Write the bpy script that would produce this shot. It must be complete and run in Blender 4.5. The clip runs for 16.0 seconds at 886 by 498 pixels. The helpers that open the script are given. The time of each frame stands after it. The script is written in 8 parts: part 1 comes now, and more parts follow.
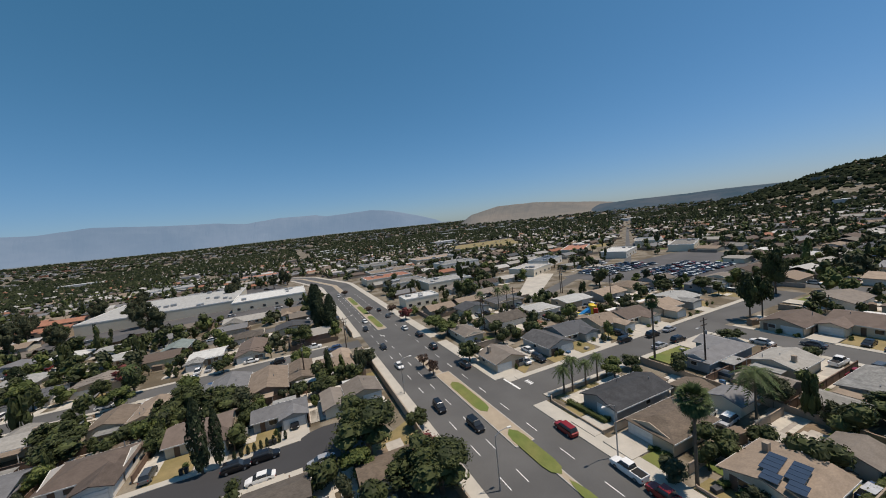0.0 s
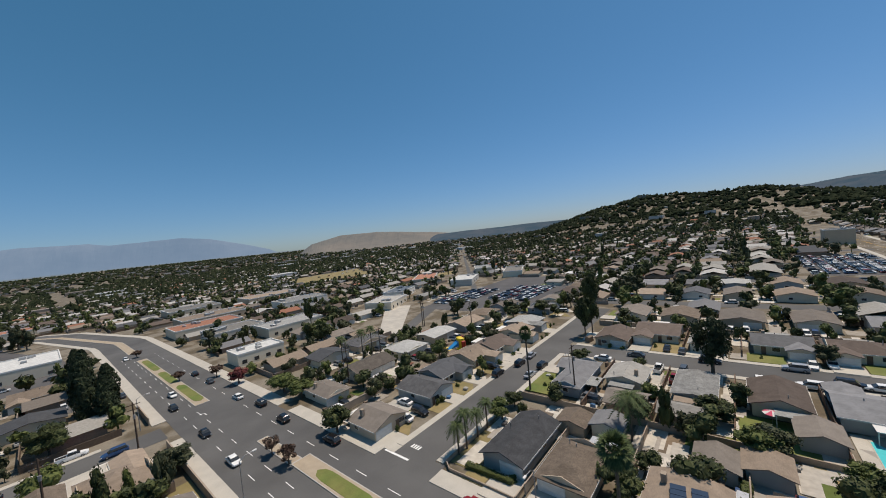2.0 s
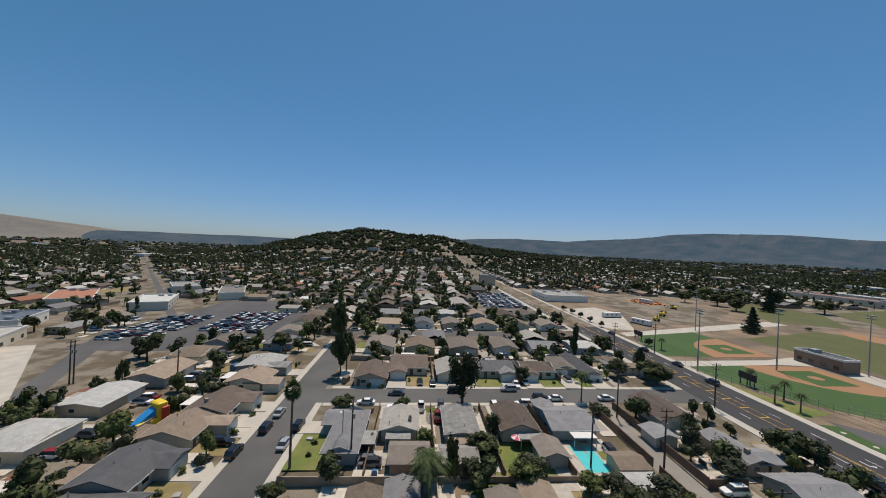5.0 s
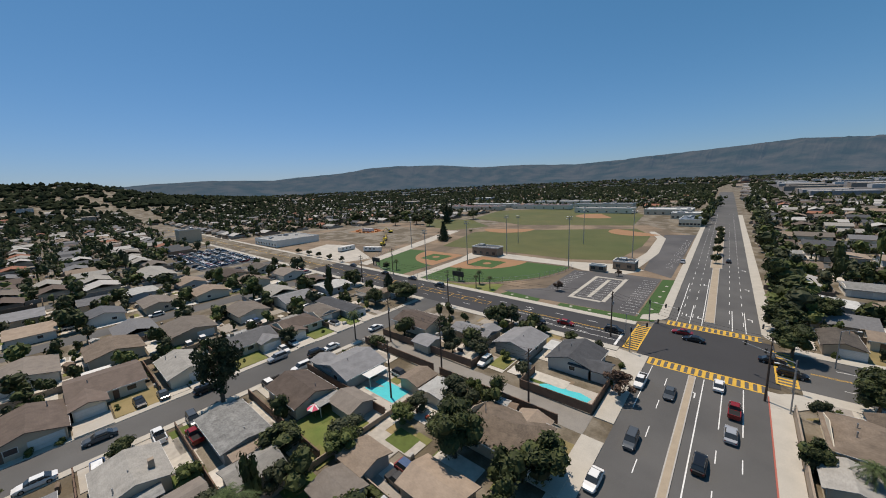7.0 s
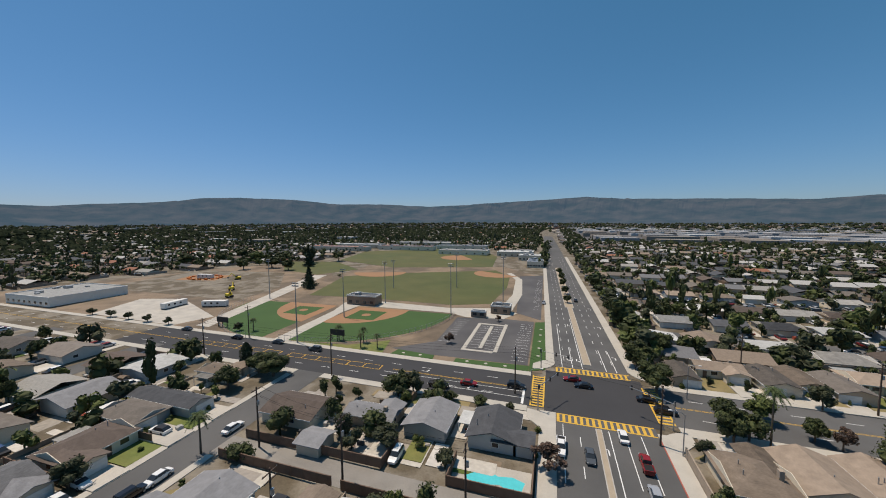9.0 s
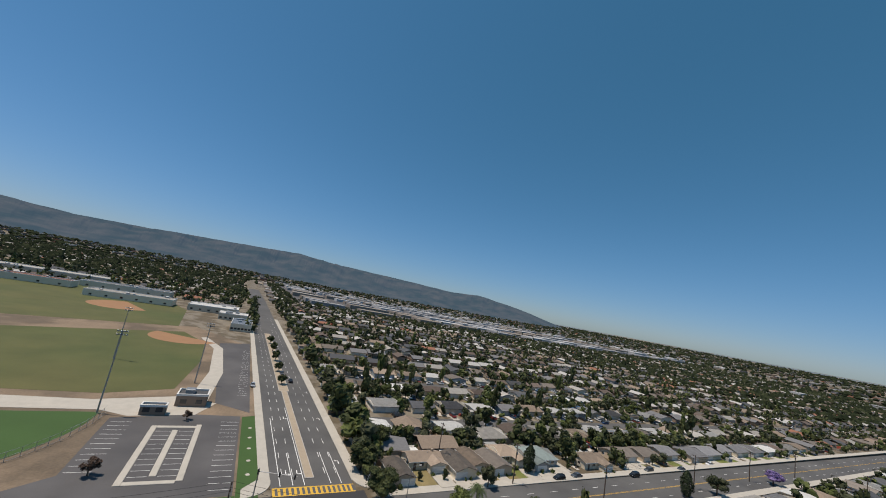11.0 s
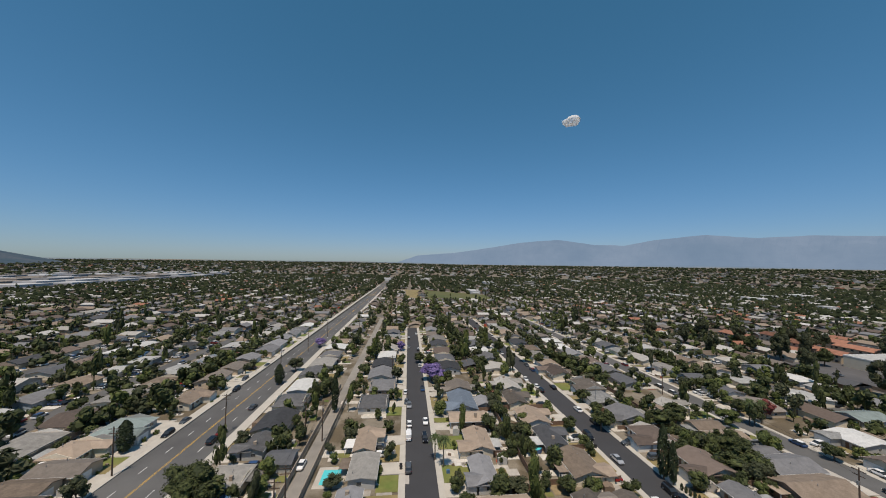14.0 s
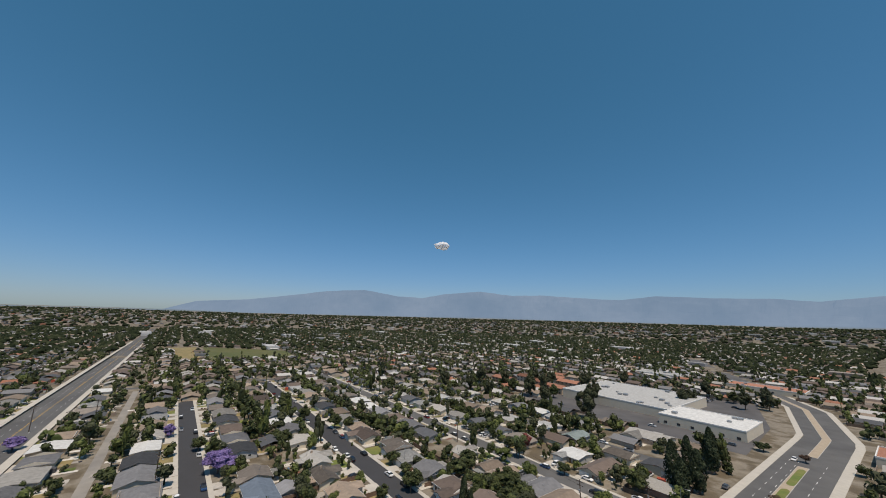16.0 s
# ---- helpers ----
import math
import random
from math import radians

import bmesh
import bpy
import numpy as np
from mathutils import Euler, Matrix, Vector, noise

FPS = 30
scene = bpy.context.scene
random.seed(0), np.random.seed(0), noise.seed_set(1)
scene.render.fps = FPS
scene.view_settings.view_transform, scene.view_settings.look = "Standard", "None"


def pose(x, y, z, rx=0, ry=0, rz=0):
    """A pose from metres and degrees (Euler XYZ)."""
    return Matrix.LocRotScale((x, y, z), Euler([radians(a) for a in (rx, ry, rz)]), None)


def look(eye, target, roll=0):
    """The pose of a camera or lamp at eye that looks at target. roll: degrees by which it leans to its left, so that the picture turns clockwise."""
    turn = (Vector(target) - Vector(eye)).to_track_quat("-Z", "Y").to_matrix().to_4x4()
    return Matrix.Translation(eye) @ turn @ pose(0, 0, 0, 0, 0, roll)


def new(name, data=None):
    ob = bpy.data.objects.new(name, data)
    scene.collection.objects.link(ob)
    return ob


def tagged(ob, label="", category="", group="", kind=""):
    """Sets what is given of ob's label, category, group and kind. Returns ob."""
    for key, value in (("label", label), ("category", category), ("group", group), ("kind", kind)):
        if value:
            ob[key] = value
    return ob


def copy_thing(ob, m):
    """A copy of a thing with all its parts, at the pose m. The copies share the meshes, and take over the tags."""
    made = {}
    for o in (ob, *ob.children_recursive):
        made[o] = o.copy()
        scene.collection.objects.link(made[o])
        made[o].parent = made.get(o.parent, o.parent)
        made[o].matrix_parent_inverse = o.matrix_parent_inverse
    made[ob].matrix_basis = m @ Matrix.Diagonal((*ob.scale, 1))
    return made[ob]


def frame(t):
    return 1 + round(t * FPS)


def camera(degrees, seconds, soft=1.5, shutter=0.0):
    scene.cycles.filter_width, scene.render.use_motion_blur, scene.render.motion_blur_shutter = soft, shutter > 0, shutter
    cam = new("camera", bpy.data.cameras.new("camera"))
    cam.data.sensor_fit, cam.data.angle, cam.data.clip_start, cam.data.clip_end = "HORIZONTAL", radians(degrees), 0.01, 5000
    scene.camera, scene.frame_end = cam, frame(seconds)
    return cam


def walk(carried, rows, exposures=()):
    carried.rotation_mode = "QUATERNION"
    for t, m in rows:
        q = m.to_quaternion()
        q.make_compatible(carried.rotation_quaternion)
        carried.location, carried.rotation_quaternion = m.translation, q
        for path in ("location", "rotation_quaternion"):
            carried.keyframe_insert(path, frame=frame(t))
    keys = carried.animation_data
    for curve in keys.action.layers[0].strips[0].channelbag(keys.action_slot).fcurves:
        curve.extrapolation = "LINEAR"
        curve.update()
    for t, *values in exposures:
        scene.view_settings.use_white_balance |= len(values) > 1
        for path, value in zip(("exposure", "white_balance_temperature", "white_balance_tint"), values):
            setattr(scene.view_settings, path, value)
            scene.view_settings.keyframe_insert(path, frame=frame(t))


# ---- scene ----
# ---------------------------------------------------------------- camera
def aim(x, y, z, yaw, pitch, roll):
    a, b = radians(yaw), radians(pitch)
    return look((x, y, z), (x + math.sin(a) * math.cos(b), y + math.cos(a) * math.cos(b), z + math.sin(b)), roll)


cam = camera(104, 16.0, soft=1.0)
# seconds, eye (x, y, z), heading, pitch, roll
PATH = [
    (0, 30.38, 42.07, 39.39, -156.19, -4.18, -5.95),
    (0.5, 30.32, 38.06, 40.28, -149.49, -3.25, -5.24),
    (1, 30.03, 34.43, 40.83, -144.35, -3.05, -5.07),
    (1.5, 29.18, 30.66, 41.02, -137.37, -1.78, -5.45),
    (2, 28.10, 27.03, 41.11, -130.33, -2.06, -5.90),
    (2.5, 26.79, 23.21, 40.87, -122.15, -4.71, -4.63),
    (3, 25.13, 19.50, 40.40, -116.61, -0.23, -3.18),
    (3.2, 24.40, 18.15, 40.17, -116.21, 0.34, -4.81),
    (5.3, 14.75, 6.14, 42.40, -78.13, 0.83, 0.92),
    (5.5, 13.34, 5.47, 42.37, -72.77, 1.27, -1.05),
    (6, 9.70, 3.97, 42.25, -59.87, 3.48, -0.91),
    (6.5, 6.02, 2.88, 42.40, -47.65, 2.49, -3.04),
    (7, 2.34, 2.38, 42.55, -40.98, -10.14, -2.58),
    (7.5, -1.47, 2.70, 42.94, -34.16, -11.85, -1.39),
    (8, -5.23, 3.92, 43.82, -29.16, -11.55, -1.71),
    (8.2, -6.74, 4.45, 44.16, -27.71, -11.28, -1.78),
    (10.3, -22.13, 16.37, 50.29, 7.87, 7.97, 4.34),
    (10.5, -23.35, 17.57, 50.92, 12.16, 7.74, 5.97),
    (11, -26.42, 20.54, 52.26, 27.02, 8.87, 10.59),
    (11.5, -29.52, 23.48, 52.65, 46.97, 7.76, 9.34),
    (12, -32.32, 26.62, 52.73, 62.34, 2.96, 4.35),
    (12.5, -34.56, 29.66, 53.04, 73.15, 2.04, 1.92),
    (13, -36.40, 32.30, 53.76, 83.24, -1.17, -0.73),
    (13.5, -37.59, 34.62, 54.75, 90.58, -1.24, -0.39),
    (14, -38.23, 36.82, 55.70, 95.67, 2.30, 0.67),
    (14.5, -38.66, 38.79, 56.79, 102.31, 4.23, 1.21),
    (15, -38.95, 40.84, 58.11, 108.75, 7.03, 1.20),
    (15.5, -39.16, 42.87, 59.69, 117.66, 9.76, 1.61),
    (16, -39.24, 44.82, 60.92, 126.62, 10.92, 1.47),
]
walk(cam, [(t, aim(*p)) for t, *p in PATH])

# ---------------------------------------------------------------- sun and sky
SUN_TO = Vector((-0.36, 0.12, 1.0)).normalized()
world = bpy.data.worlds.new("world")
scene.world = world
world.use_nodes = True
wn = world.node_tree.nodes
sky = wn.new("ShaderNodeTexSky")
sky.sky_type = "NISHITA"
sky.sun_disc = False
sky.sun_elevation = math.asin(SUN_TO.z)
sky.sun_rotation = math.atan2(SUN_TO.x, SUN_TO.y)
sky.altitude = 100
sky.air_density, sky.dust_density, sky.ozone_density = 1.0, 0.35, 3.0
wn["Background"].inputs["Strength"].default_value = 0.075
split, join = wn.new("ShaderNodeSeparateColor"), wn.new("ShaderNodeCombineColor")
wl = world.node_tree.links
wl.new(sky.outputs[0], split.inputs[0])
# clearer, bluer air than the model's: each channel gets its own gain, green a softer slope
for ch, gain, slope in ((0, 0.57, 1.1), (1, 1.3, 0.765), (2, 1.265, 0.94)):
    p_, q_ = wn.new("ShaderNodeMath"), wn.new("ShaderNodeMath")
    p_.operation, q_.operation = "POWER", "MULTIPLY"
    p_.inputs[1].default_value, q_.inputs[1].default_value = slope, gain
    wl.new(split.outputs[ch], p_.inputs[0])
    wl.new(p_.outputs[0], q_.inputs[0])
    wl.new(q_.outputs[0], join.inputs[ch])
wl.new(join.outputs[0], wn["Background"].inputs["Color"])
sun = new("sun", bpy.data.lights.new("sun", "SUN"))
sun.data.energy, sun.data.angle, sun.data.color = 4.1, radians(0.5), (1.0, 0.87, 0.73)
sun.matrix_world = look((0, 0, 300), Vector((0, 0, 300)) - SUN_TO)
scene.view_settings.exposure = 0.0

# ---------------------------------------------------------------- materials
def mat(name, colour, rough=0.85, vary=0.12, scale=1.5, fine=20.0, bump=0.0, metal=0.0, rand=0.0, spec=0.3, second=None, second_scale=0.15, sharp=0.15, courses=0.0):
    """A procedural surface: base colour broken up at two scales, an optional second colour in patches, and relief."""
    m = bpy.data.materials.new(name)
    m.use_nodes = True
    nt = m.node_tree
    N, L = nt.nodes, nt.links
    b = N["Principled BSDF"]
    b.inputs["Roughness"].default_value = rough
    b.inputs["Metallic"].default_value = metal
    b.inputs["Specular IOR Level"].default_value = spec
    geo = N.new("ShaderNodeTexCoord")
    co = geo.outputs["Object"] if rand else None
    if co is None:
        g2 = N.new("ShaderNodeNewGeometry")
        co = g2.outputs["Position"]
    n1, n2 = N.new("ShaderNodeTexNoise"), N.new("ShaderNodeTexNoise")
    n1.inputs["Scale"].default_value, n2.inputs["Scale"].default_value = scale, fine
    n1.inputs["Detail"].default_value, n2.inputs["Detail"].default_value = 4, 3
    L.new(co, n1.inputs["Vector"])
    if courses:
        # streaks along level rows, as laid shingles show
        mp = N.new("ShaderNodeMapping")
        mp.inputs["Scale"].default_value = (1, 1, courses)
        L.new(co, mp.inputs["Vector"])
        L.new(mp.outputs[0], n2.inputs["Vector"])
    else:
        L.new(co, n2.inputs["Vector"])
    base = N.new("ShaderNodeRGB")
    base.outputs[0].default_value = (*colour, 1)
    out = base.outputs[0]
    if second:
        n3 = N.new("ShaderNodeTexNoise")
        n3.inputs["Scale"].default_value = second_scale
        n3.inputs["Detail"].default_value = 5
        L.new(co, n3.inputs["Vector"])
        r = N.new("ShaderNodeMapRange")
        r.inputs[1].default_value, r.inputs[2].default_value = 0.5 - sharp, 0.5 + sharp
        L.new(n3.outputs[0], r.inputs[0])
        mx = N.new("ShaderNodeMix")
        mx.data_type = "RGBA"
        L.new(r.outputs[0], mx.inputs[0])
        L.new(out, mx.inputs[6])
        mx.inputs[7].default_value = (*second, 1)
        out = mx.outputs[2]
    add = N.new("ShaderNodeMath")
    add.operation = "ADD"
    L.new(n1.outputs[0], add.inputs[0])
    L.new(n2.outputs[0], add.inputs[1])
    val = add.outputs[0]
    if rand:
        inf = N.new("ShaderNodeObjectInfo")
        rm = N.new("ShaderNodeMapRange")
        rm.inputs[3].default_value, rm.inputs[4].default_value = -rand / max(vary, 1e-3), rand / max(vary, 1e-3)
        L.new(inf.outputs["Random"], rm.inputs[0])
        a2 = N.new("ShaderNodeMath")
        a2.operation = "ADD"
        L.new(val, a2.inputs[0])
        L.new(rm.outputs[0], a2.inputs[1])
        val = a2.outputs[0]
    mr = N.new("ShaderNodeMapRange")
    mr.clamp = False
    mr.inputs[1].default_value, mr.inputs[2].default_value = 0.5, 1.5
    mr.inputs[3].default_value, mr.inputs[4].default_value = 1 - vary * 2, 1 + vary * 2
    L.new(val, mr.inputs[0])
    hsv = N.new("ShaderNodeHueSaturation")
    L.new(mr.outputs[0], hsv.inputs["Value"])
    L.new(out, hsv.inputs["Color"])
    L.new(hsv.outputs[0], b.inputs["Base Color"])
    if bump:
        bp = N.new("ShaderNodeBump")
        bp.inputs["Strength"].default_value = bump
        bp.inputs["Distance"].default_value = 0.05
        L.new(n2.outputs[0], bp.inputs["Height"])
        L.new(bp.outputs[0], b.inputs["Normal"])
    return m


def island_mat(name, ramp, rough=0.9, spec=0.2, fine=2.0):
    """For large joined meshes: the colour changes from island to island along a ramp."""
    m = bpy.data.materials.new(name)
    m.use_nodes = True
    N, L = m.node_tree.nodes, m.node_tree.links
    b = N["Principled BSDF"]
    b.inputs["Roughness"].default_value, b.inputs["Specular IOR Level"].default_value = rough, spec
    g = N.new("ShaderNodeNewGeometry")
    cr = N.new("ShaderNodeValToRGB")
    cr.color_ramp.interpolation = "CONSTANT" if len(ramp) > 3 else "LINEAR"
    el = cr.color_ramp.elements
    while len(el) < len(ramp):
        el.new(0.5)
    for e, (p, c) in zip(el, ramp):
        e.position, e.color = p, (*c, 1)
    L.new(g.outputs["Random Per Island"], cr.inputs[0])
    n = N.new("ShaderNodeTexNoise")
    n.inputs["Scale"].default_value = fine
    L.new(g.outputs["Position"], n.inputs["Vector"])
    mr = N.new("ShaderNodeMapRange")
    mr.inputs[3].default_value, mr.inputs[4].default_value = 0.7, 1.3
    L.new(n.outputs[0], mr.inputs[0])
    h = N.new("ShaderNodeHueSaturation")
    L.new(cr.outputs[0], h.inputs["Color"])
    L.new(mr.outputs[0], h.inputs["Value"])
    L.new(h.outputs[0], b.inputs["Base Color"])
    return m


M = {}
M["soil"] = mat("soil", (0.115, 0.092, 0.06), vary=0.17, scale=0.25, fine=3, second=(0.21, 0.182, 0.14), second_scale=0.11, sharp=0.06, bump=0.3)
M["asphalt"] = mat("asphalt", (0.09, 0.089, 0.088), rough=0.9, vary=0.1, scale=0.12, fine=9, second=(0.116, 0.114, 0.111), second_scale=0.03, bump=0.15)
M["new_asphalt"] = mat("new_asphalt", (0.05, 0.05, 0.053), rough=0.9, vary=0.07, scale=0.15, fine=9, bump=0.15)
M["lot_asphalt"] = mat("lot_asphalt", (0.082, 0.08, 0.082), rough=0.9, vary=0.08, scale=0.15, fine=8, second=(0.112, 0.108, 0.108), second_scale=0.06)
M["concrete"] = mat("concrete", (0.45, 0.42, 0.365), vary=0.08, scale=0.4, fine=6, bump=0.1)
M["drive"] = mat("drive", (0.48, 0.445, 0.385), vary=0.09, scale=0.3, fine=5, second=(0.41, 0.38, 0.335), second_scale=0.2)
M["alley"] = mat("alley", (0.27, 0.25, 0.22), vary=0.1, scale=0.3, fine=5, second=(0.22, 0.205, 0.185), second_scale=0.1)
M["kerb"] = mat("kerb", (0.42, 0.4, 0.37), vary=0.1, scale=0.8, fine=8)
M["paving"] = mat("paving", (0.37, 0.305, 0.225), vary=0.1, scale=0.6, fine=9)
M["lawn"] = mat("lawn", (0.115, 0.155, 0.035), vary=0.14, scale=0.5, fine=7, second=(0.18, 0.175, 0.055), second_scale=0.12, bump=0.3)
M["dry_lawn"] = mat("dry_lawn", (0.27, 0.21, 0.1), vary=0.13, scale=0.5, fine=7, second=(0.19, 0.16, 0.07), second_scale=0.15, bump=0.3)
M["field"] = mat("field", (0.074, 0.094, 0.03), vary=0.1, scale=0.08, fine=3, second=(0.115, 0.108, 0.04), second_scale=0.02, sharp=0.25)
M["turf"] = mat("turf", (0.05, 0.098, 0.026), vary=0.08, scale=0.1, fine=5)
M["clay"] = mat("clay", (0.31, 0.175, 0.092), vary=0.06, scale=0.2, fine=5)
M["dirt"] = mat("dirt", (0.235, 0.175, 0.118), vary=0.16, scale=0.12, fine=2, second=(0.14, 0.108, 0.075), second_scale=0.045, sharp=0.07)
M["white_paint"] = mat("white_paint", (0.72, 0.72, 0.7), vary=0.1, scale=1, fine=12)
M["yellow_paint"] = mat("yellow_paint", (0.62, 0.38, 0.06), vary=0.1, scale=1, fine=12)
M["red_paint"] = mat("red_paint", (0.4, 0.12, 0.09), vary=0.1, scale=1, fine=12)
ROOF = {
    "brown": (0.125, 0.098, 0.082), "tan": (0.25, 0.198, 0.152), "grey": (0.175, 0.175, 0.18), "dark": (0.085, 0.088, 0.095),
    "white": (0.42, 0.42, 0.405), "light": (0.31, 0.297, 0.272), "red": (0.27, 0.13, 0.085), "taupe": (0.17, 0.148, 0.127), "green": (0.2, 0.24, 0.23), "blue": (0.13, 0.16, 0.2),
}
for key, c in ROOF.items():
    M["roof_" + key] = mat("roof_" + key, c, rough=0.92, vary=0.15, scale=0.6, fine=2.2, bump=0.12, rand=0.12, second=tuple(q * 0.84 for q in c), second_scale=0.5, sharp=0.14, courses=9.0)
WALL = {"cream": (0.6, 0.54, 0.43), "white": (0.68, 0.65, 0.59), "grey": (0.36, 0.36, 0.345), "beige": (0.48, 0.39, 0.29), "blue": (0.27, 0.31, 0.34), "brown": (0.27, 0.2, 0.15)}
for key, c in WALL.items():
    M["wall_" + key] = mat("wall_" + key, c, rough=0.9, vary=0.05, scale=0.5, fine=12, bump=0.2, rand=0.05)
M["glass"] = mat("glass", (0.03, 0.035, 0.04), rough=0.08, vary=0.05, spec=0.6)
M["trim"] = mat("trim", (0.66, 0.65, 0.62), vary=0.06)
M["garage"] = mat("garage", (0.62, 0.6, 0.56), vary=0.05)
M["wood_fence"] = mat("wood_fence", (0.16, 0.105, 0.075), vary=0.15, scale=0.8, fine=14, bump=0.2)
M["block_wall"] = mat("block_wall", (0.33, 0.27, 0.21), vary=0.12, scale=0.8, fine=10, bump=0.3)
M["bark"] = mat("bark", (0.13, 0.095, 0.07), vary=0.2, scale=2, fine=14, bump=0.5)
M["palm_bark"] = mat("palm_bark", (0.12, 0.095, 0.07), vary=0.2, scale=3, fine=14, bump=0.5)
M["pole_wood"] = mat("pole_wood", (0.085, 0.06, 0.045), vary=0.15, scale=2, fine=14)
M["metal"] = mat("metal", (0.33, 0.34, 0.35), rough=0.45, metal=0.6, vary=0.05)
M["dark_metal"] = mat("dark_metal", (0.04, 0.042, 0.045), rough=0.5, metal=0.3, vary=0.05)
M["rubber"] = mat("rubber", (0.02, 0.02, 0.021), vary=0.05)
M["pool_water"] = mat("pool_water", (0.1, 0.55, 0.58), rough=0.08, vary=0.06, scale=0.5, fine=3, spec=0.5)
M["solar"] = mat("solar", (0.035, 0.05, 0.08), rough=0.2, vary=0.08, spec=0.6)
M["bag"] = mat("bag", (0.93, 0.94, 0.95), rough=0.5, vary=0.01)
N_, L_ = M["bag"].node_tree.nodes, M["bag"].node_tree.links
thin, mix_ = N_.new("ShaderNodeBsdfTranslucent"), N_.new("ShaderNodeMixShader")
thin.inputs["Color"].default_value = (0.93, 0.95, 0.97, 1)
L_.new(N_["Principled BSDF"].outputs[0], mix_.inputs[1])
L_.new(thin.outputs[0], mix_.inputs[2])
L_.new(mix_.outputs[0], N_["Material Output"].inputs[0])
LEAF = {
    "oak": ((0.021, 0.029, 0.011), (0.078, 0.092, 0.03)), "lime": ((0.045, 0.062, 0.016), (0.115, 0.135, 0.038)), "olive": ((0.032, 0.04, 0.019), (0.068, 0.074, 0.037)),
    "cypress": ((0.018, 0.028, 0.014), (0.045, 0.06, 0.026)), "palm": ((0.035, 0.055, 0.018), (0.095, 0.125, 0.045)), "purple": ((0.12, 0.085, 0.22), (0.24, 0.18, 0.38)),
    "red": ((0.12, 0.03, 0.035), (0.2, 0.06, 0.05)), "rust": ((0.07, 0.045, 0.035), (0.13, 0.085, 0.06)), "dead": ((0.14, 0.1, 0.06), (0.2, 0.15, 0.09)),
}
for key, (a, b2) in LEAF.items():
    M["leaf_" + key] = island_mat("leaf_" + key, [(0.0, a), (1.0, b2)], rough=0.7, spec=0.25)


# ---------------------------------------------------------------- mesh helpers
class Geo:
    """Collects vertices and faces for one mesh."""

    def __init__(self):
        self.v, self.f = [], []

    def add(self, verts, faces):
        n = len(self.v)
        self.v.extend(verts)
        self.f.extend([tuple(i + n for i in f) for f in faces])
        return self

    def box(self, x0, x1, y0, y1, z0, z1):
        return self.add([(x0, y0, z0), (x1, y0, z0), (x1, y1, z0), (x0, y1, z0), (x0, y0, z1), (x1, y0, z1), (x1, y1, z1), (x0, y1, z1)],
                        [(3, 2, 1, 0), (4, 5, 6, 7), (0, 1, 5, 4), (1, 2, 6, 5), (2, 3, 7, 6), (3, 0, 4, 7)])

    def rbox(self, x0, x1, y0, y1, z0, z1, c):
        """A box whose upright edges and top edges are cut off by c."""
        o = [(x0 + c, y0), (x1 - c, y0), (x1, y0 + c), (x1, y1 - c), (x1 - c, y1), (x0 + c, y1), (x0, y1 - c), (x0, y0 + c)]
        k = c * 0.7
        i = [(min(max(x, x0 + c), x1 - c), min(max(y, y0 + c), y1 - c)) for x, y in o]
        vs = [(x, y, z0) for x, y in o] + [(x, y, z1 - k) for x, y in o] + [(x, y, z1) for x, y in i]
        fs = [(a, (a + 1) % 8, 8 + (a + 1) % 8, 8 + a) for a in range(8)] + [(8 + a, 8 + (a + 1) % 8, 16 + (a + 1) % 8, 16 + a) for a in range(8)]
        return self.add(vs, fs + [tuple(range(16, 24)), tuple(range(7, -1, -1))])

    def poly(self, pts, z0, z1):
        """An upright prism over a plan polygon (counter-clockwise)."""
        n = len(pts)
        return self.add([(x, y, z0) for x, y in pts] + [(x, y, z1) for x, y in pts],
                        [tuple(range(n, 2 * n)), tuple(range(n - 1, -1, -1))] + [(a, (a + 1) % n, n + (a + 1) % n, n + a) for a in range(n)])

    def tube(self, pts, radii, sides=7):
        """A tapering tube through points."""
        n0 = len(self.v)
        for (x, y, z), r in zip(pts, radii):
            for k in range(sides):
                a = 2 * math.pi * k / sides
                self.v.append((x + r * math.cos(a), y + r * math.sin(a), z))
        for j in range(len(pts) - 1):
            for k in range(sides):
                a, b = n0 + j * sides + k, n0 + j * sides + (k + 1) % sides
                self.f.append((a, b, b + sides, a + sides))
        self.f.append(tuple(n0 + (len(pts) - 1) * sides + k for k in range(sides)))
        return self

    def bar(self, p, q, r, sides=6):
        """A straight round bar between two points in any direction."""
        p, q = Vector(p), Vector(q)
        d = (q - p).normalized()
        u = d.orthogonal().normalized()
        w = d.cross(u)
        n0 = len(self.v)
        for o in (p, q):
            for k in range(sides):
                a = 2 * math.pi * k / sides
                self.v.append(tuple(o + u * r * math.cos(a) + w * r * math.sin(a)))
        for k in range(sides):
            self.f.append((n0 + k, n0 + (k + 1) % sides, n0 + sides + (k + 1) % sides, n0 + sides + k))
        self.f.append(tuple(n0 + sides + k for k in range(sides)))
        self.f.append(tuple(n0 + sides - 1 - k for k in range(sides)))
        return self

    def mesh(self, name, material, smooth=False):
        me = bpy.data.meshes.new(name)
        me.from_pydata(self.v, [], self.f)
        me.materials.append(material)
        if smooth:
            me.polygons.foreach_set("use_smooth", [True] * len(me.polygons))
        me.update()
        return me


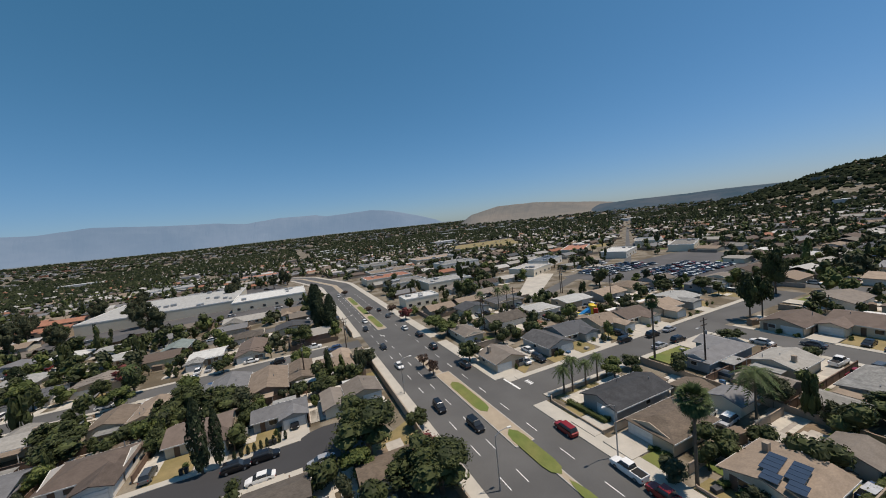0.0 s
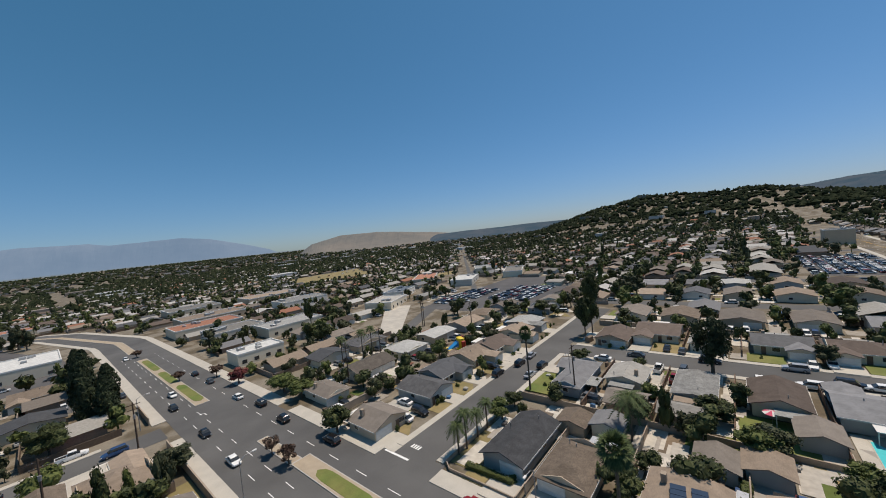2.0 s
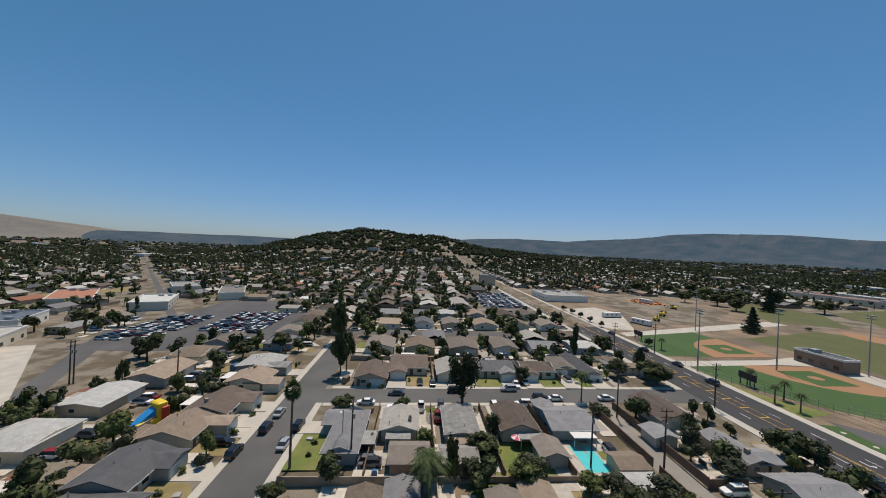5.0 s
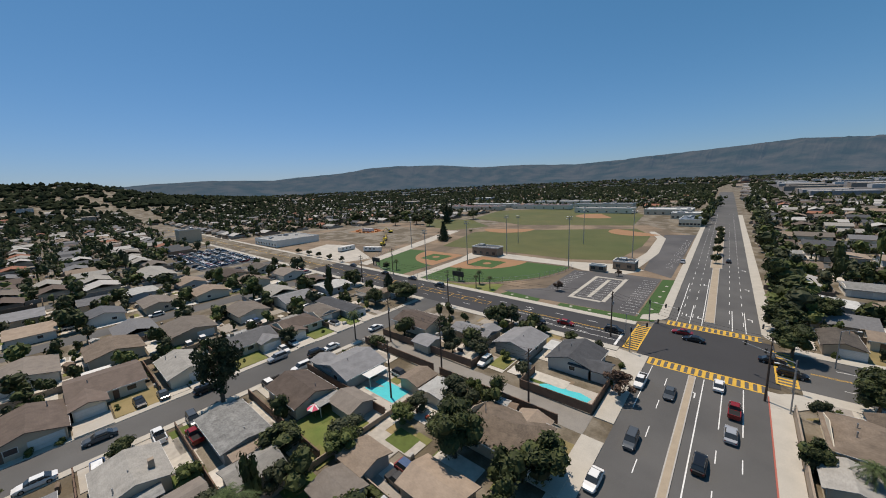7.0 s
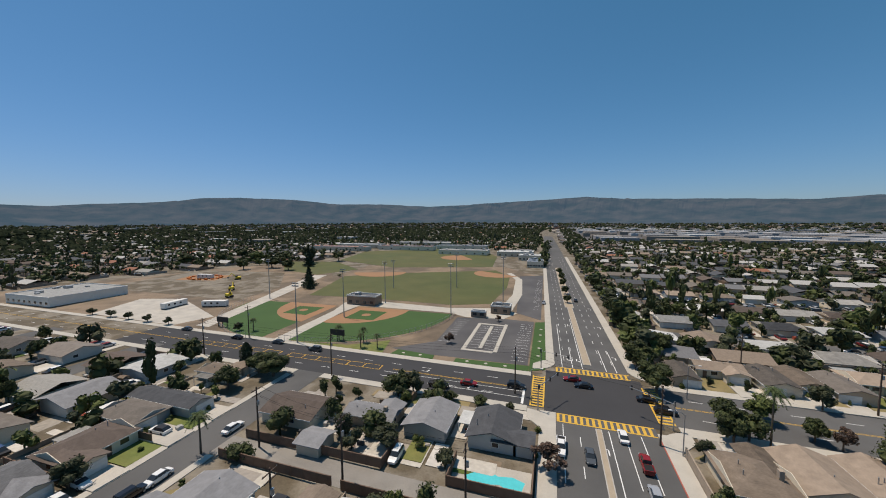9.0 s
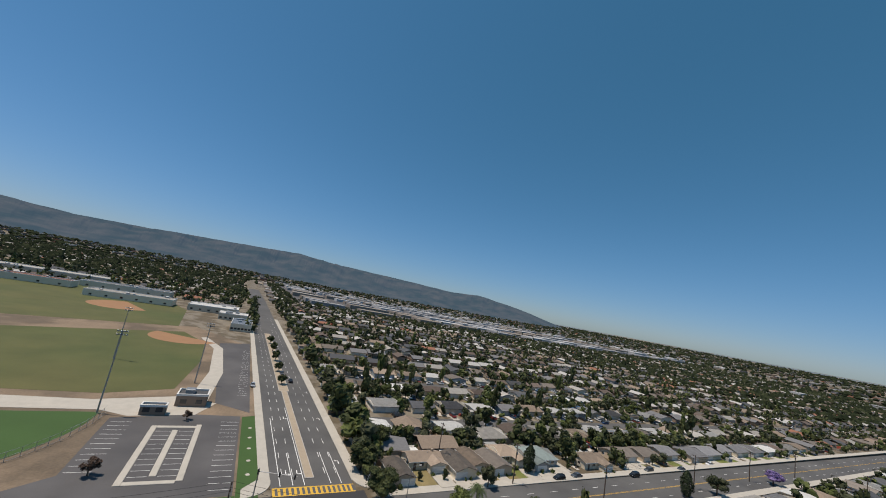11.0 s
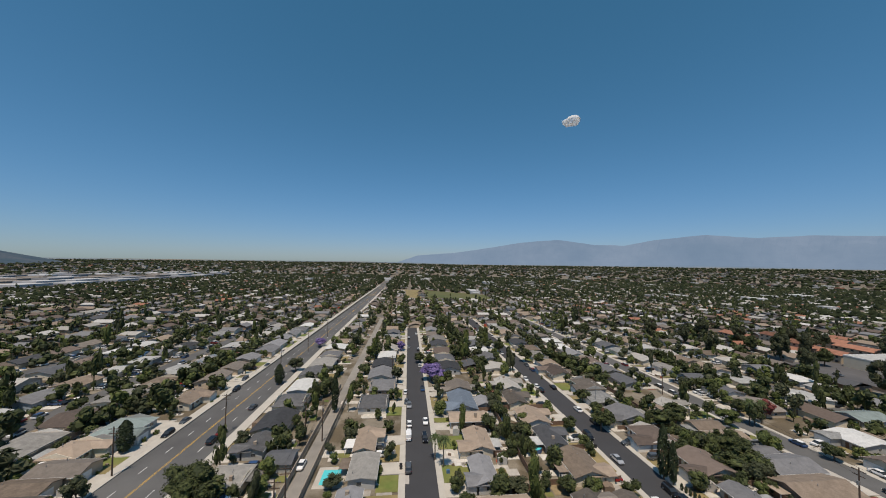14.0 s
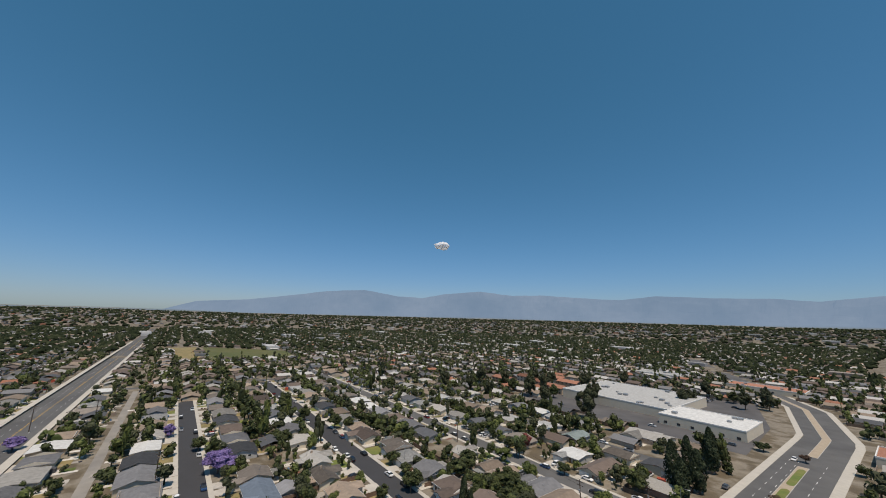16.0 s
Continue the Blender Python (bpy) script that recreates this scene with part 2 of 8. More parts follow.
def part(name, geo, material, parent=None, label="", m=None, smooth=False):
    """One mesh object, under a thing or a part."""
    ob = new(name, geo.mesh(name, M[material] if isinstance(material, str) else material, smooth) if isinstance(geo, Geo) else geo)
    if parent:
        ob.parent = parent
    if m is not None:
        ob.matrix_basis = m
    return tagged(ob, label) if label else ob


def thing(name, label, category, m=None, group="", kind=""):
    ob = new(name)
    if m is not None:
        ob.matrix_basis = m
    ob.empty_display_size = 0.5
    return tagged(ob, label, category, group, kind)


def structure(name, geo, material, label, category):
    return tagged(part(name, geo, material), label, category, kind="structure")


def bulk_mesh(name, verts, faces, material, label, category):
    """A large joined mesh from arrays: quads or triangles."""
    me = bpy.data.meshes.new(name)
    verts, faces = np.asarray(verts, np.float32), np.asarray(faces, np.int32)
    k = faces.shape[1]
    me.vertices.add(len(verts))
    me.vertices.foreach_set("co", verts.ravel())
    me.loops.add(faces.size)
    me.loops.foreach_set("vertex_index", faces.ravel())
    me.polygons.add(len(faces))
    me.polygons.foreach_set("loop_start", np.arange(0, faces.size, k, dtype=np.int32))
    me.polygons.foreach_set("loop_total", np.full(len(faces), k, np.int32))
    me.materials.append(M[material] if isinstance(material, str) else material)
    me.update(calc_edges=True)
    me.shade_flat()
    return tagged(new(name, me), label, category, kind="stuff")


def repeat(base_v, base_f, pos, scale, rot):
    """Copies of a small shape at many places, as arrays. scale: rows of three."""
    n, k = len(pos), len(base_v)
    c, s = np.cos(rot)[:, None], np.sin(rot)[:, None]
    v = base_v[None] * scale[:, None, :]
    x, y = v[..., 0] * c - v[..., 1] * s, v[..., 0] * s + v[..., 1] * c
    out = np.stack([x + pos[:, :1], y + pos[:, 1:2], v[..., 2] + pos[:, 2:3]], -1).reshape(-1, 3)
    f = (base_f[None] + (np.arange(n) * k)[:, None, None]).reshape(-1, base_f.shape[1])
    return out, f


rng = np.random.default_rng(7)
# ---------------------------------------------------------------- land
def bump2(x, y, cx, cy, st, sr, h):
    a = math.atan2(cx, cy)
    dx, dy = x - cx, y - cy
    r, t = dx * math.sin(a) + dy * math.cos(a), dx * math.cos(a) - dy * math.sin(a)
    return h * math.exp(-0.5 * ((r / sr) ** 2 + (t / st) ** 2))


def land(x, y):
    """The ground's height: flat round the middle, a wooded hill in the west, a slow rise towards the horizon."""
    far = max(0.0, math.hypot(x, y) - 1500) * 0.019
    if x > -500:
        return far
    h = bump2(x, y, -1235, -235, 190, 230, 62) + bump2(x, y, -1150, -20, 190, 200, 35) + bump2(x, y, -1150, 260, 260, 220, 26)
    h *= min(1.0, (-500 - x) / 250.0)
    return far + h * (1 + 0.25 * noise.fractal((x / 160, y / 160, 0.3), 1.0, 2.0, 4))


def ground():
    g = Geo()
    radii = [0, 60, 120, 200, 300, 420, 520, 600, 680, 760, 840, 920, 1000, 1080, 1160, 1240, 1330, 1430, 1550, 1700, 2000, 2400, 3000, 3800, 4700]
    n = 180
    for r in radii:
        for k in range(n):
            a = 2 * math.pi * k / n
            x, y = r * math.sin(a), r * math.cos(a)
            g.v.append((x, y, land(x, y) - 0.02))
    for j in range(len(radii) - 1):
        for k in range(n):
            a, b = j * n + k, j * n + (k + 1) % n
            g.f.append((a, a + n, b + n, b))
    return structure("ground", g, "soil", "dry soil and patchy grass of the valley floor", "ground")


ground()


def ridge(name, table, dist, depth, material, label, rough=0.25, seed=0.0):
    """A chain of hills: crest heights from (bearing, elevation) seen from the middle, falling to the plain on both sides."""
    g = Geo()
    a0, a1 = table[0][0], table[-1][0]
    n = int((a1 - a0) * 3)
    prof = [0.0, 0.12, 0.3, 0.52, 0.75, 0.93, 1.0, 0.8, 0.0]
    offs = [-1.0, -0.8, -0.62, -0.45, -0.3, -0.14, 0.0, 0.2, 0.5]
    for k in range(n + 1):
        az = a0 + (a1 - a0) * k / n
        el = float(np.interp(az, [t[0] for t in table], [t[1] for t in table]))
        for p, o in zip(prof, offs):
            d = dist + o * depth
            top = 52 + dist * math.tan(radians(max(el, -0.9))) if el > -0.9 else 0
            x, y = d * math.sin(radians(az)), d * math.cos(radians(az))
            w = noise.fractal((x / 260 + seed, y / 260, 0.7), 1.0, 2.1, 5)
            w += 0.5 * noise.fractal((x / 90, y / 90 + seed, 2.7), 1.0, 2.0, 4)
            z = top * min(p * (1 + rough * w), 0.97) - 2 if p < 1 else top * (1 + 0.1 * rough * w) - 2
            g.v.append((x, y, max(z, -3)))
    m = len(prof)
    for k in range(n):
        for j in range(m - 1):
            a = k * m + j
            g.f.append((a, a + 1, a + m + 1, a + m))
    return structure(name, g, material, label, "hills")


def haze_glow_mat(name, low, high, glow, scale):
    """Hills far behind the rest: haze put into the material, which is partly self-lit blue."""
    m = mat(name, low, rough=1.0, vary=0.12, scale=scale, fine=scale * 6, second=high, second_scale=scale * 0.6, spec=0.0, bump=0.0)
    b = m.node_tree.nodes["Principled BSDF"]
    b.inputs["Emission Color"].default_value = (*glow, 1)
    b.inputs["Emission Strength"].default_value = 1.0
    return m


# third colour of each: a bluish glow that imitates air haze
M["wooded"] = haze_glow_mat("wooded", (0.018, 0.025, 0.017), (0.055, 0.05, 0.038), (0.038, 0.066, 0.108), 0.014)
M["tan_hill"] = haze_glow_mat("tan_hill", (0.15, 0.12, 0.085), (0.09, 0.08, 0.06), (0.07, 0.085, 0.105), 0.004)
M["far_range"] = haze_glow_mat("far_range", (0.075, 0.075, 0.075), (0.04, 0.043, 0.045), (0.135, 0.205, 0.305), 0.002)
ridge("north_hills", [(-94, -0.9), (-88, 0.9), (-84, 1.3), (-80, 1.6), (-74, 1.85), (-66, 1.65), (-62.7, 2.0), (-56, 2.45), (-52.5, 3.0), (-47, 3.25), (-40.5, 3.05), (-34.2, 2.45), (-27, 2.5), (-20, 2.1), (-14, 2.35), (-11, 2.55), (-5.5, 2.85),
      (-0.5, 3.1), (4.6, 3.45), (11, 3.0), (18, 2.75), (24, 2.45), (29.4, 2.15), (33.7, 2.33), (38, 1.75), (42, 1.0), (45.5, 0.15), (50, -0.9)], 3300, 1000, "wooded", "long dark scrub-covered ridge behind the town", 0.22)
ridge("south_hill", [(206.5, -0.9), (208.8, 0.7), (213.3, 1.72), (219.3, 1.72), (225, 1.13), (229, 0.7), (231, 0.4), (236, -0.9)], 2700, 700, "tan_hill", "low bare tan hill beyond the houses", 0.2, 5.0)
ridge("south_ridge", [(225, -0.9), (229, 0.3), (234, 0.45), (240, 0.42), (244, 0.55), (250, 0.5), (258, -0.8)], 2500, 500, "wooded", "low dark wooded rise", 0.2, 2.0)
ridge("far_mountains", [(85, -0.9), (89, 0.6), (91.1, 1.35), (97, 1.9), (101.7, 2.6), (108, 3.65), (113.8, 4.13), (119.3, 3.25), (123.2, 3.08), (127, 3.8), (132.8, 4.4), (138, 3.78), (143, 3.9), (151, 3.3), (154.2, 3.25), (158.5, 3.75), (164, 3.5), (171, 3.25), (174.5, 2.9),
      (179, 3.35), (184, 3.3), (185.7, 2.95), (190, 3.15), (192.6, 3.26), (195.8, 2.9), (200.3, 1.6), (203, 0.7), (206, -0.9)], 4700, 500, "far_range", "mountain range on the horizon, its blue haze painted as glow", 0.13, 9.0)

# low self-lit band added at the valley's far edge to stand in for haze
M["far_plain"] = haze_glow_mat("far_plain", (0.06, 0.06, 0.055), (0.1, 0.09, 0.075), (0.1, 0.15, 0.2), 0.004)
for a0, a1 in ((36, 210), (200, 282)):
    ridge("far_plain", [(a0 + (a1 - a0) * k / 16, 0.1 + 0.08 * math.sin(k * 2.3) * math.sin(k * 0.9)) for k in range(17)], 4200, 400, "far_plain", "far edge of the valley as a grey-blue band glowing like haze", 0.1, 4.0)

# ---------------------------------------------------------------- streets
BX0, BX1 = -11.4, 9.0  # kerbs of the boulevard


def strip(g, x0, x1, y0, y1, z=0.03):
    if x0 < 600 < x1:
        return strip(strip(g, x0, 600, y0, y1, z), 600, x1, y0, y1, z)
    return g.add([(x0, y0, z), (x1, y0, z), (x1, y1, z), (x0, y1, z)], [(0, 1, 2, 3)])


def quad(g, pts, z=0.03):
    return g.add([(x, y, z) for x, y in pts], [tuple(range(len(pts)))])


def slab(g, x0, x1, y0, y1, z=0.15):
    return g.rbox(x0, x1, y0, y1, -0.05, z, 0.04)


def south(x, y):
    """The boulevard leans west on its way north and bends to the east in the far south."""
    return x - max(0.0, y - 115) * 0.028 + max(0.0, -260 - y) * 0.22 + max(0.0, -360 - y) * 0.3


def ribbon(g, x0, x1, y0, y1, z, step=10.0):
    """A strip along the boulevard that follows its drift and its bend."""
    n = max(1, int(abs(y1 - y0) / step))
    for k in range(n):
        a, b = y0 + (y1 - y0) * k / n, y0 + (y1 - y0) * (k + 1) / n
        quad(g, [(south(x0, a), a), (south(x1, a), a), (south(x1, b), b), (south(x0, b), b)], z)
    return g


def raised(g, x0, x1, y0, y1, z, step=12.0):
    n = max(1, int(abs(y1 - y0) / step))
    for k in range(n):
        a, b = y0 + (y1 - y0) * k / n, y0 + (y1 - y0) * (k + 1) / n
        g.poly([(south(x0, a), a), (south(x1, a), a), (south(x1, b), b), (south(x0, b), b)], -0.05, z)
    return g


structure("boulevard", ribbon(ribbon(Geo(), BX0, BX1, 113, 900, 0.03), BX0, BX1, -760, 90, 0.03), "asphalt", "wide grey asphalt boulevard with worn lanes", "road")
structure("intersection", strip(Geo(), -14, 11, 90, 113, 0.035), "new_asphalt", "dark fresh asphalt of the crossing", "road")
structure("cross_street_west", strip(Geo(), -620, -14, 91.2, 107.6), "new_asphalt", "dark asphalt cross street beside the ball fields", "road")
structure("cross_street_east", strip(Geo(), 11, 2600, 92.0, 109.5), "asphalt", "long straight grey asphalt street", "road")
EAST = [(32.7, 4.1, 22, 275), (-27.0, 4.6, 24, 330), (-86.0, 4.4, 13, 420)]
structure("side_street", Geo().poly([(23 + 7 * math.cos(a), 32.7 + 7 * math.sin(a)) for a in np.linspace(0.66, 2 * math.pi - 0.66, 14)] + [(275, 28.6), (275, 36.8)], -0.05, 0.03), "new_asphalt", "narrow dark residential street ending in a turning bulb", "road")
structure("side_street", Geo().poly([(28 + 7.5 * math.cos(a), -27.0 + 7.5 * math.sin(a)) for a in np.linspace(0.7, 2 * math.pi - 0.7, 14)] + [(330, -31.6), (330, -22.4)], -0.05, 0.03), "new_asphalt", "dark residential street ending in a turning bulb", "road")
structure("side_street", strip(Geo(), 11, 420, -90.4, -81.6), "asphalt", "grey residential side street", "road")
structure("side_street", strip(strip(Geo(), -136, -16, -26.5, -17.5), -16, BX0, -29.5, -15.0), "asphalt", "grey residential street joining the boulevard", "road")
structure("side_street", strip(Geo(), -85, -76, -17.5, 91.3), "asphalt", "grey residential street between parked cars", "road")
structure("alley", strip(Geo(), -76, -14.8, 55.4, 61.0), "alley", "pale concrete alley between back fences", "road")
structure("alley", strip(Geo(), 22, 330, 61.3, 65.0), "alley", "pale concrete back alley", "road")
g = Geo()
quad(g, [(-162, -112), (-155, -101), (-520, -385), (-528, -395)], 0.03)
structure("diagonal_street", g, "asphalt", "straight asphalt street climbing into the distance", "road")
structure("diagonal_street", quad(Geo(), [(-62, -80), (-66, -89), (-290, -201), (-286, -190)], 0.028), "asphalt", "asphalt street past the car lots", "road")

# pavements and kerbs
def pave(x0, x1, y0, y1):
    structure("pavement", slab(Geo(), x0, x1, y0, y1), "concrete", "pale concrete pavement with a kerb", "pavement")


for y0, y1 in ((-15.0, 55.4), (61, 90), (-66, -29.5)):
    structure("pavement", raised(Geo(), -14.9, BX0, y0, y1, 0.15), "concrete", "pale concrete pavement with a kerb", "pavement")
structure("pavement", raised(Geo(), -14.9, BX0, -420, -72, 0.15), "concrete", "pale concrete pavement with a kerb", "pavement")
structure("pavement", raised(Geo(), BX1, 12.0, -78, 88, 0.15), "concrete", "pale concrete pavement beside a block wall", "pavement")
structure("pavement", raised(Geo(), BX1, 12.0, -420, -94, 0.15), "concrete", "pale concrete pavement with a kerb", "pavement")
for x0, x1 in ((BX1, 12.0), (-14.0, BX0)):
    structure("pavement", raised(Geo(), x0, x1, 118, 420, 0.15), "concrete", "pale concrete pavement with a kerb", "pavement")
pave(-76, -18, 88.7, 91.2)
pave(-420, -85, 88.7, 91.2)
pave(-106, -18, 107.6, 110.2)
pave(-420, -112, 107.6, 110.2)
pave(14, 900, 88.8, 92.0)
pave(14, 900, 109.5, 112.7)
for cx, cy, a0 in ((BX0, 90, 90), (BX1, 90, 0), (BX1, 113, 270), (BX0, 113, 180)):
    sx, sy = (-1 if cx < 0 else 1), (-1 if cy < 100 else 1)
    pts = [(cx + sx * 6.5, cy + sy * 3.6), (cx + sx * 6.5, cy)] + [(cx + sx * (6.5 - 6.5 * math.sin(a)), cy - 0 + sy * (6.0 - 6.0 * math.cos(a))) for a in np.linspace(0.15, 1.45, 6)] + [(cx, cy + sy * 7), (cx + sx * 3.4, cy + sy * 7)]
    if sx * sy > 0:
        pts = pts[::-1]
    structure("corner_pavement", Geo().poly(pts, -0.05, 0.155), "concrete", "rounded concrete corner with a kerb ramp", "pavement")
for yc, hw, x0, x1 in EAST:
    for sgn in (-1, 1):
        y0, y1 = sorted((yc + sgn * hw, yc + sgn * (hw + 1.7)))
        pave(x0 + 9, x1, y0, y1)
for y0, y1 in ((-17.5, -15.8), (-28.2, -26.5)):
    pave(-76 if y0 > -20 else -136, -16.2, y0, y1)
pave(-76, -74.3, -15.6, 55)
pave(-86.7, -85, -15.6, 88)

structure("red_kerb", raised(Geo(), BX1 - 0.03, BX1 + 0.16, 18, 86, 0.165), "red_paint", "kerb painted red along the boulevard", "kerb")
# medians
def median(x0, x1, y0, y1, material, label, z=0.17):
    structure("median", raised(Geo(), x0 + 0.18, x1 - 0.18, y0 + 0.2, y1 - 0.2, z + 0.012), material, label, "median")
    structure("median_kerb", raised(Geo(), x0, x1, y0, y1, z), "kerb", "pale concrete kerb round the median", "kerb")


median(-3.3, -2.0, -6, 86, "paving", "narrow brick-paved median strip with kerbs")
median(-4.6, -0.6, -42, -6, "paving", "tan paved median with planted islands")
median(-2.9, -0.4, -58, -42, "paving", "tan paved median tapering to a tip")
median(-2.2, 1.6, -190, -97, "paving", "tan paved median with planted islands")
median(-2.2, 1.6, -420, -212, "paving", "tan paved median of the bend with planted islands")
median(-3.0, -0.6, 120, 190, "paving", "narrow paved median of the far boulevard")
median(-4.0, 0.2, 190, 330, "paving", "planted median of the far boulevard")


def island(y0, y1, x0=-3.9, x1=-1.3):
    xm = (x0 + x1) / 2
    pts = [(x0 + 0.3, y0 + 1.2), (xm, y0), (x1 - 0.3, y0 + 1.2), (x1, y0 + 3), (x1, y1 - 3), (x1 - 0.3, y1 - 1.2), (xm, y1), (x0 + 0.3, y1 - 1.2), (x0, y1 - 3), (x0, y0 + 3)]
    tagged(part("grass_island", Geo().poly([(south(x, y), y) for x, y in pts], 0.1, 0.22), "lawn"), "yellow-green grass bed in the paved median", "grass bed", kind="structure")


for y0, y1 in ((-35.5, -18.5), (-11, 2.8), (4.2, 16.5)):
    island(y0, y1, -3.9 if y0 < 2 else -3.4, -1.2 if y0 < 2 else -1.9)
for y0, y1 in ((-125, -100), (-153, -130), (-186, -158)):
    island(y0, y1, -2.0, 0.7)

# painted lines
g = Geo()
for y in range(-200, 84, 9):
    for x in (-6.6, 2.4, 5.5):
        ribbon(g, x - 0.07, x + 0.07, y, y + 3.2, 0.045, 4)
for y in range(122, 420, 9):
    for x in (-8.4, -5.8, 2.6, 5.6):
        ribbon(g, x - 0.07, x + 0.07, y, y + 3.2, 0.045)
ribbon(g, -0.75, -0.57, 34, 86, 0.045)
strip(g, 2.32, 2.48, 70, 86, 0.046)
strip(g, 5.42, 5.58, 70, 86, 0.046)
strip(g, -10.0, -9.85, 68, 86, 0.046)
for x, y0, y1 in ((-9.2, 117, 160), (-3.4, 117, 170), (-6.2, 117, 134), (3.2, 117, 134), (6.0, 117, 134)):
    ribbon(g, x - 0.09, x + 0.09, y0, y1, 0.046)
for x in range(-600, -20, 10):
    strip(g, x, x + 3, 95.2, 95.35, 0.045)
    strip(g, x, x + 3, 103.6, 103.75, 0.045)
strip(g, -13.9, -13.4, -29.0, -22.3, 0.05)
for k in range(4):
    strip(g, -18.0, -16.8, -25.0 + k * 0.62, -24.6 + k * 0.62, 0.05)
strip(g, -60, -19, 97.9, 98.05, 0.046)
strip(g, -45, -19, 94.6, 94.75, 0.046)
strip(g, -19.6, -19, 91.8, 99.4, 0.046)
for x in range(20, 900, 10):
    strip(g, x, x + 3, 96.2, 96.35, 0.045)
    strip(g, x, x + 3, 104.8, 104.95, 0.045)
tagged(part("lane_lines", g, "white_paint"), "white painted lane lines", "road marking", kind="structure")
g = Geo()
for x0, x1 in ((-600, -140), (-58, -22)):
    strip(g, x0, x1, 99.6, 99.72, 0.045)
    strip(g, x0, x1, 99.95, 100.07, 0.045)
strip(g, 16, 1500, 100.6, 100.72, 0.045)
strip(g, 16, 1500, 100.95, 101.07, 0.045)
for x0, x1 in ((-136, -100), (-96, -62)):
    for y in (98.4, 101.2):
        strip(g, x0, x1, y, y + 0.14, 0.045)
    for k in range(7):
        xx = x0 + (x1 - x0) * k / 6
        strip(g, xx - 0.12, xx + 0.12, 98.4, 101.3, 0.046)
tagged(part("centre_lines", g, "yellow_paint"), "yellow painted centre lines", "road marking", kind="structure")


def ladder(x0, x1, y0, y1, along):
    """A yellow school crossing: two borders and bars."""
    g = Geo()
    if along == "x":
        strip(strip(g, x0, x1, y0, y0 + 0.35, 0.05), x0, x1, y1 - 0.35, y1, 0.05)
        n = int((x1 - x0) / 1.25)
        for k in range(n):
            a = x0 + (x1 - x0) * k / n
            strip(g, a, a + 0.62, y0 + 0.35, y1 - 0.35, 0.051)
    else:
        strip(strip(g, x0, x0 + 0.35, y0, y1, 0.05), x1 - 0.35, x1, y0, y1, 0.05)
        n = int((y1 - y0) / 1.25)
        for k in range(n):
            a = y0 + (y1 - y0) * k / n
            strip(g, x0 + 0.35, x1 - 0.35, a, a + 0.62, 0.051)
    tagged(part("crosswalk", g, "yellow_paint"), "yellow ladder-striped school crosswalk", "crosswalk", kind="structure")


ladder(-11.2, 8.8, 86.6, 90.1, "x")
ladder(-11.2, 8.8, 112.8, 116.3, "x")
ladder(-17.5, -14.1, 91.6, 108.6, "y")
ladder(10.4, 13.8, 92.4, 109.2, "y")


def arrow(x, y, turn):
    """A white painted turn arrow."""
    g = Geo()
    c, s = math.cos(turn), math.sin(turn)
    for pts in ([(-0.12, -1.3), (0.12, -1.3), (0.12, 0.3), (-0.12, 0.3)], [(0.12, 0.3), (0.12, 0.55), (-0.7, 0.75), (-0.7, 0.5)], [(-0.6, 1.0), (-1.25, 0.62), (-0.6, 0.25)]):
        quad(g, [(x + px * c - py * s, y + px * s + py * c) for px, py in pts], 0.05)
    tagged(part("turn_arrow", g, "white_paint"), "white painted left-turn arrow on the asphalt", "road marking", kind="structure")


for x, y, a in ((-1.6, 79, 0), (-1.6, 47, 0), (-4.8, 123, 3.14), (-6.0, 160, 3.14), (-7.6, 123, 3.14), (7.2, 128, 0), (6.6, 160, 0), (5.6, 190, 0), (-48, 101.5, -1.57), (-33, 96.3, 1.57), (1.5, -88, 3.14)):
    arrow(x, y, a)
# ---------------------------------------------------------------- ball fields and car park
def patch(name, pts, z, material, label, category="ground"):
    return structure(name, Geo().poly(pts, -0.05, z), material, label, category)


def disc(cx, cy, r, a0=0.0, a1=360.0, n=28, centre=False):
    pts = [(cx + r * math.cos(radians(a0 + (a1 - a0) * k / n)), cy + r * math.sin(radians(a0 + (a1 - a0) * k / n))) for k in range(n + (1 if a1 - a0 < 360 else 0))]
    return [(cx, cy)] + pts if centre else pts


patch("bare_ground", [(-335, 110.3), (-150, 110.3), (-160, 162), (-150, 180), (-174, 236), (-228, 300), (-292, 246), (-308, 190), (-335, 140)], 0.02, "dirt", "bare graded dirt of a building site")
patch("sports_ground", [(-163, 110.3), (-15, 110.3), (-16, 272), (-54, 322), (-177, 296), (-168, 183)], 0.03, "dirt", "sandy strips between the ball fields")
patch("turf_field", disc(-118, 159, 50, 183, 270, 24, True), 0.06, "turf", "dark green artificial turf outfield", "ball field")
patch("turf_field", disc(-106, 160, 49, 266, 362, 24, True), 0.06, "turf", "dark green artificial turf outfield", "ball field")
patch("infield", disc(-118, 159, 28, 181, 272, 18, True), 0.08, "clay", "tan clay infield", "ball field")
patch("infield", disc(-106, 160, 27, 264, 364, 18, True), 0.08, "clay", "tan clay infield", "ball field")
patch("infield_grass", [(-122, 154), (-136, 153), (-135, 140), (-122, 140)], 0.1, "turf", "square of turf inside the base paths", "ball field")
patch("infield_grass", [(-102, 155), (-102, 141), (-88, 142), (-88, 156)], 0.1, "turf", "square of turf inside the base paths", "ball field")
patch("mound", disc(-95, 148.5, 2.2, n=12), 0.14, "clay", "round clay pitching mound", "ball field")
patch("mound", disc(-129, 147, 2.2, n=12), 0.14, "clay", "round clay pitching mound", "ball field")
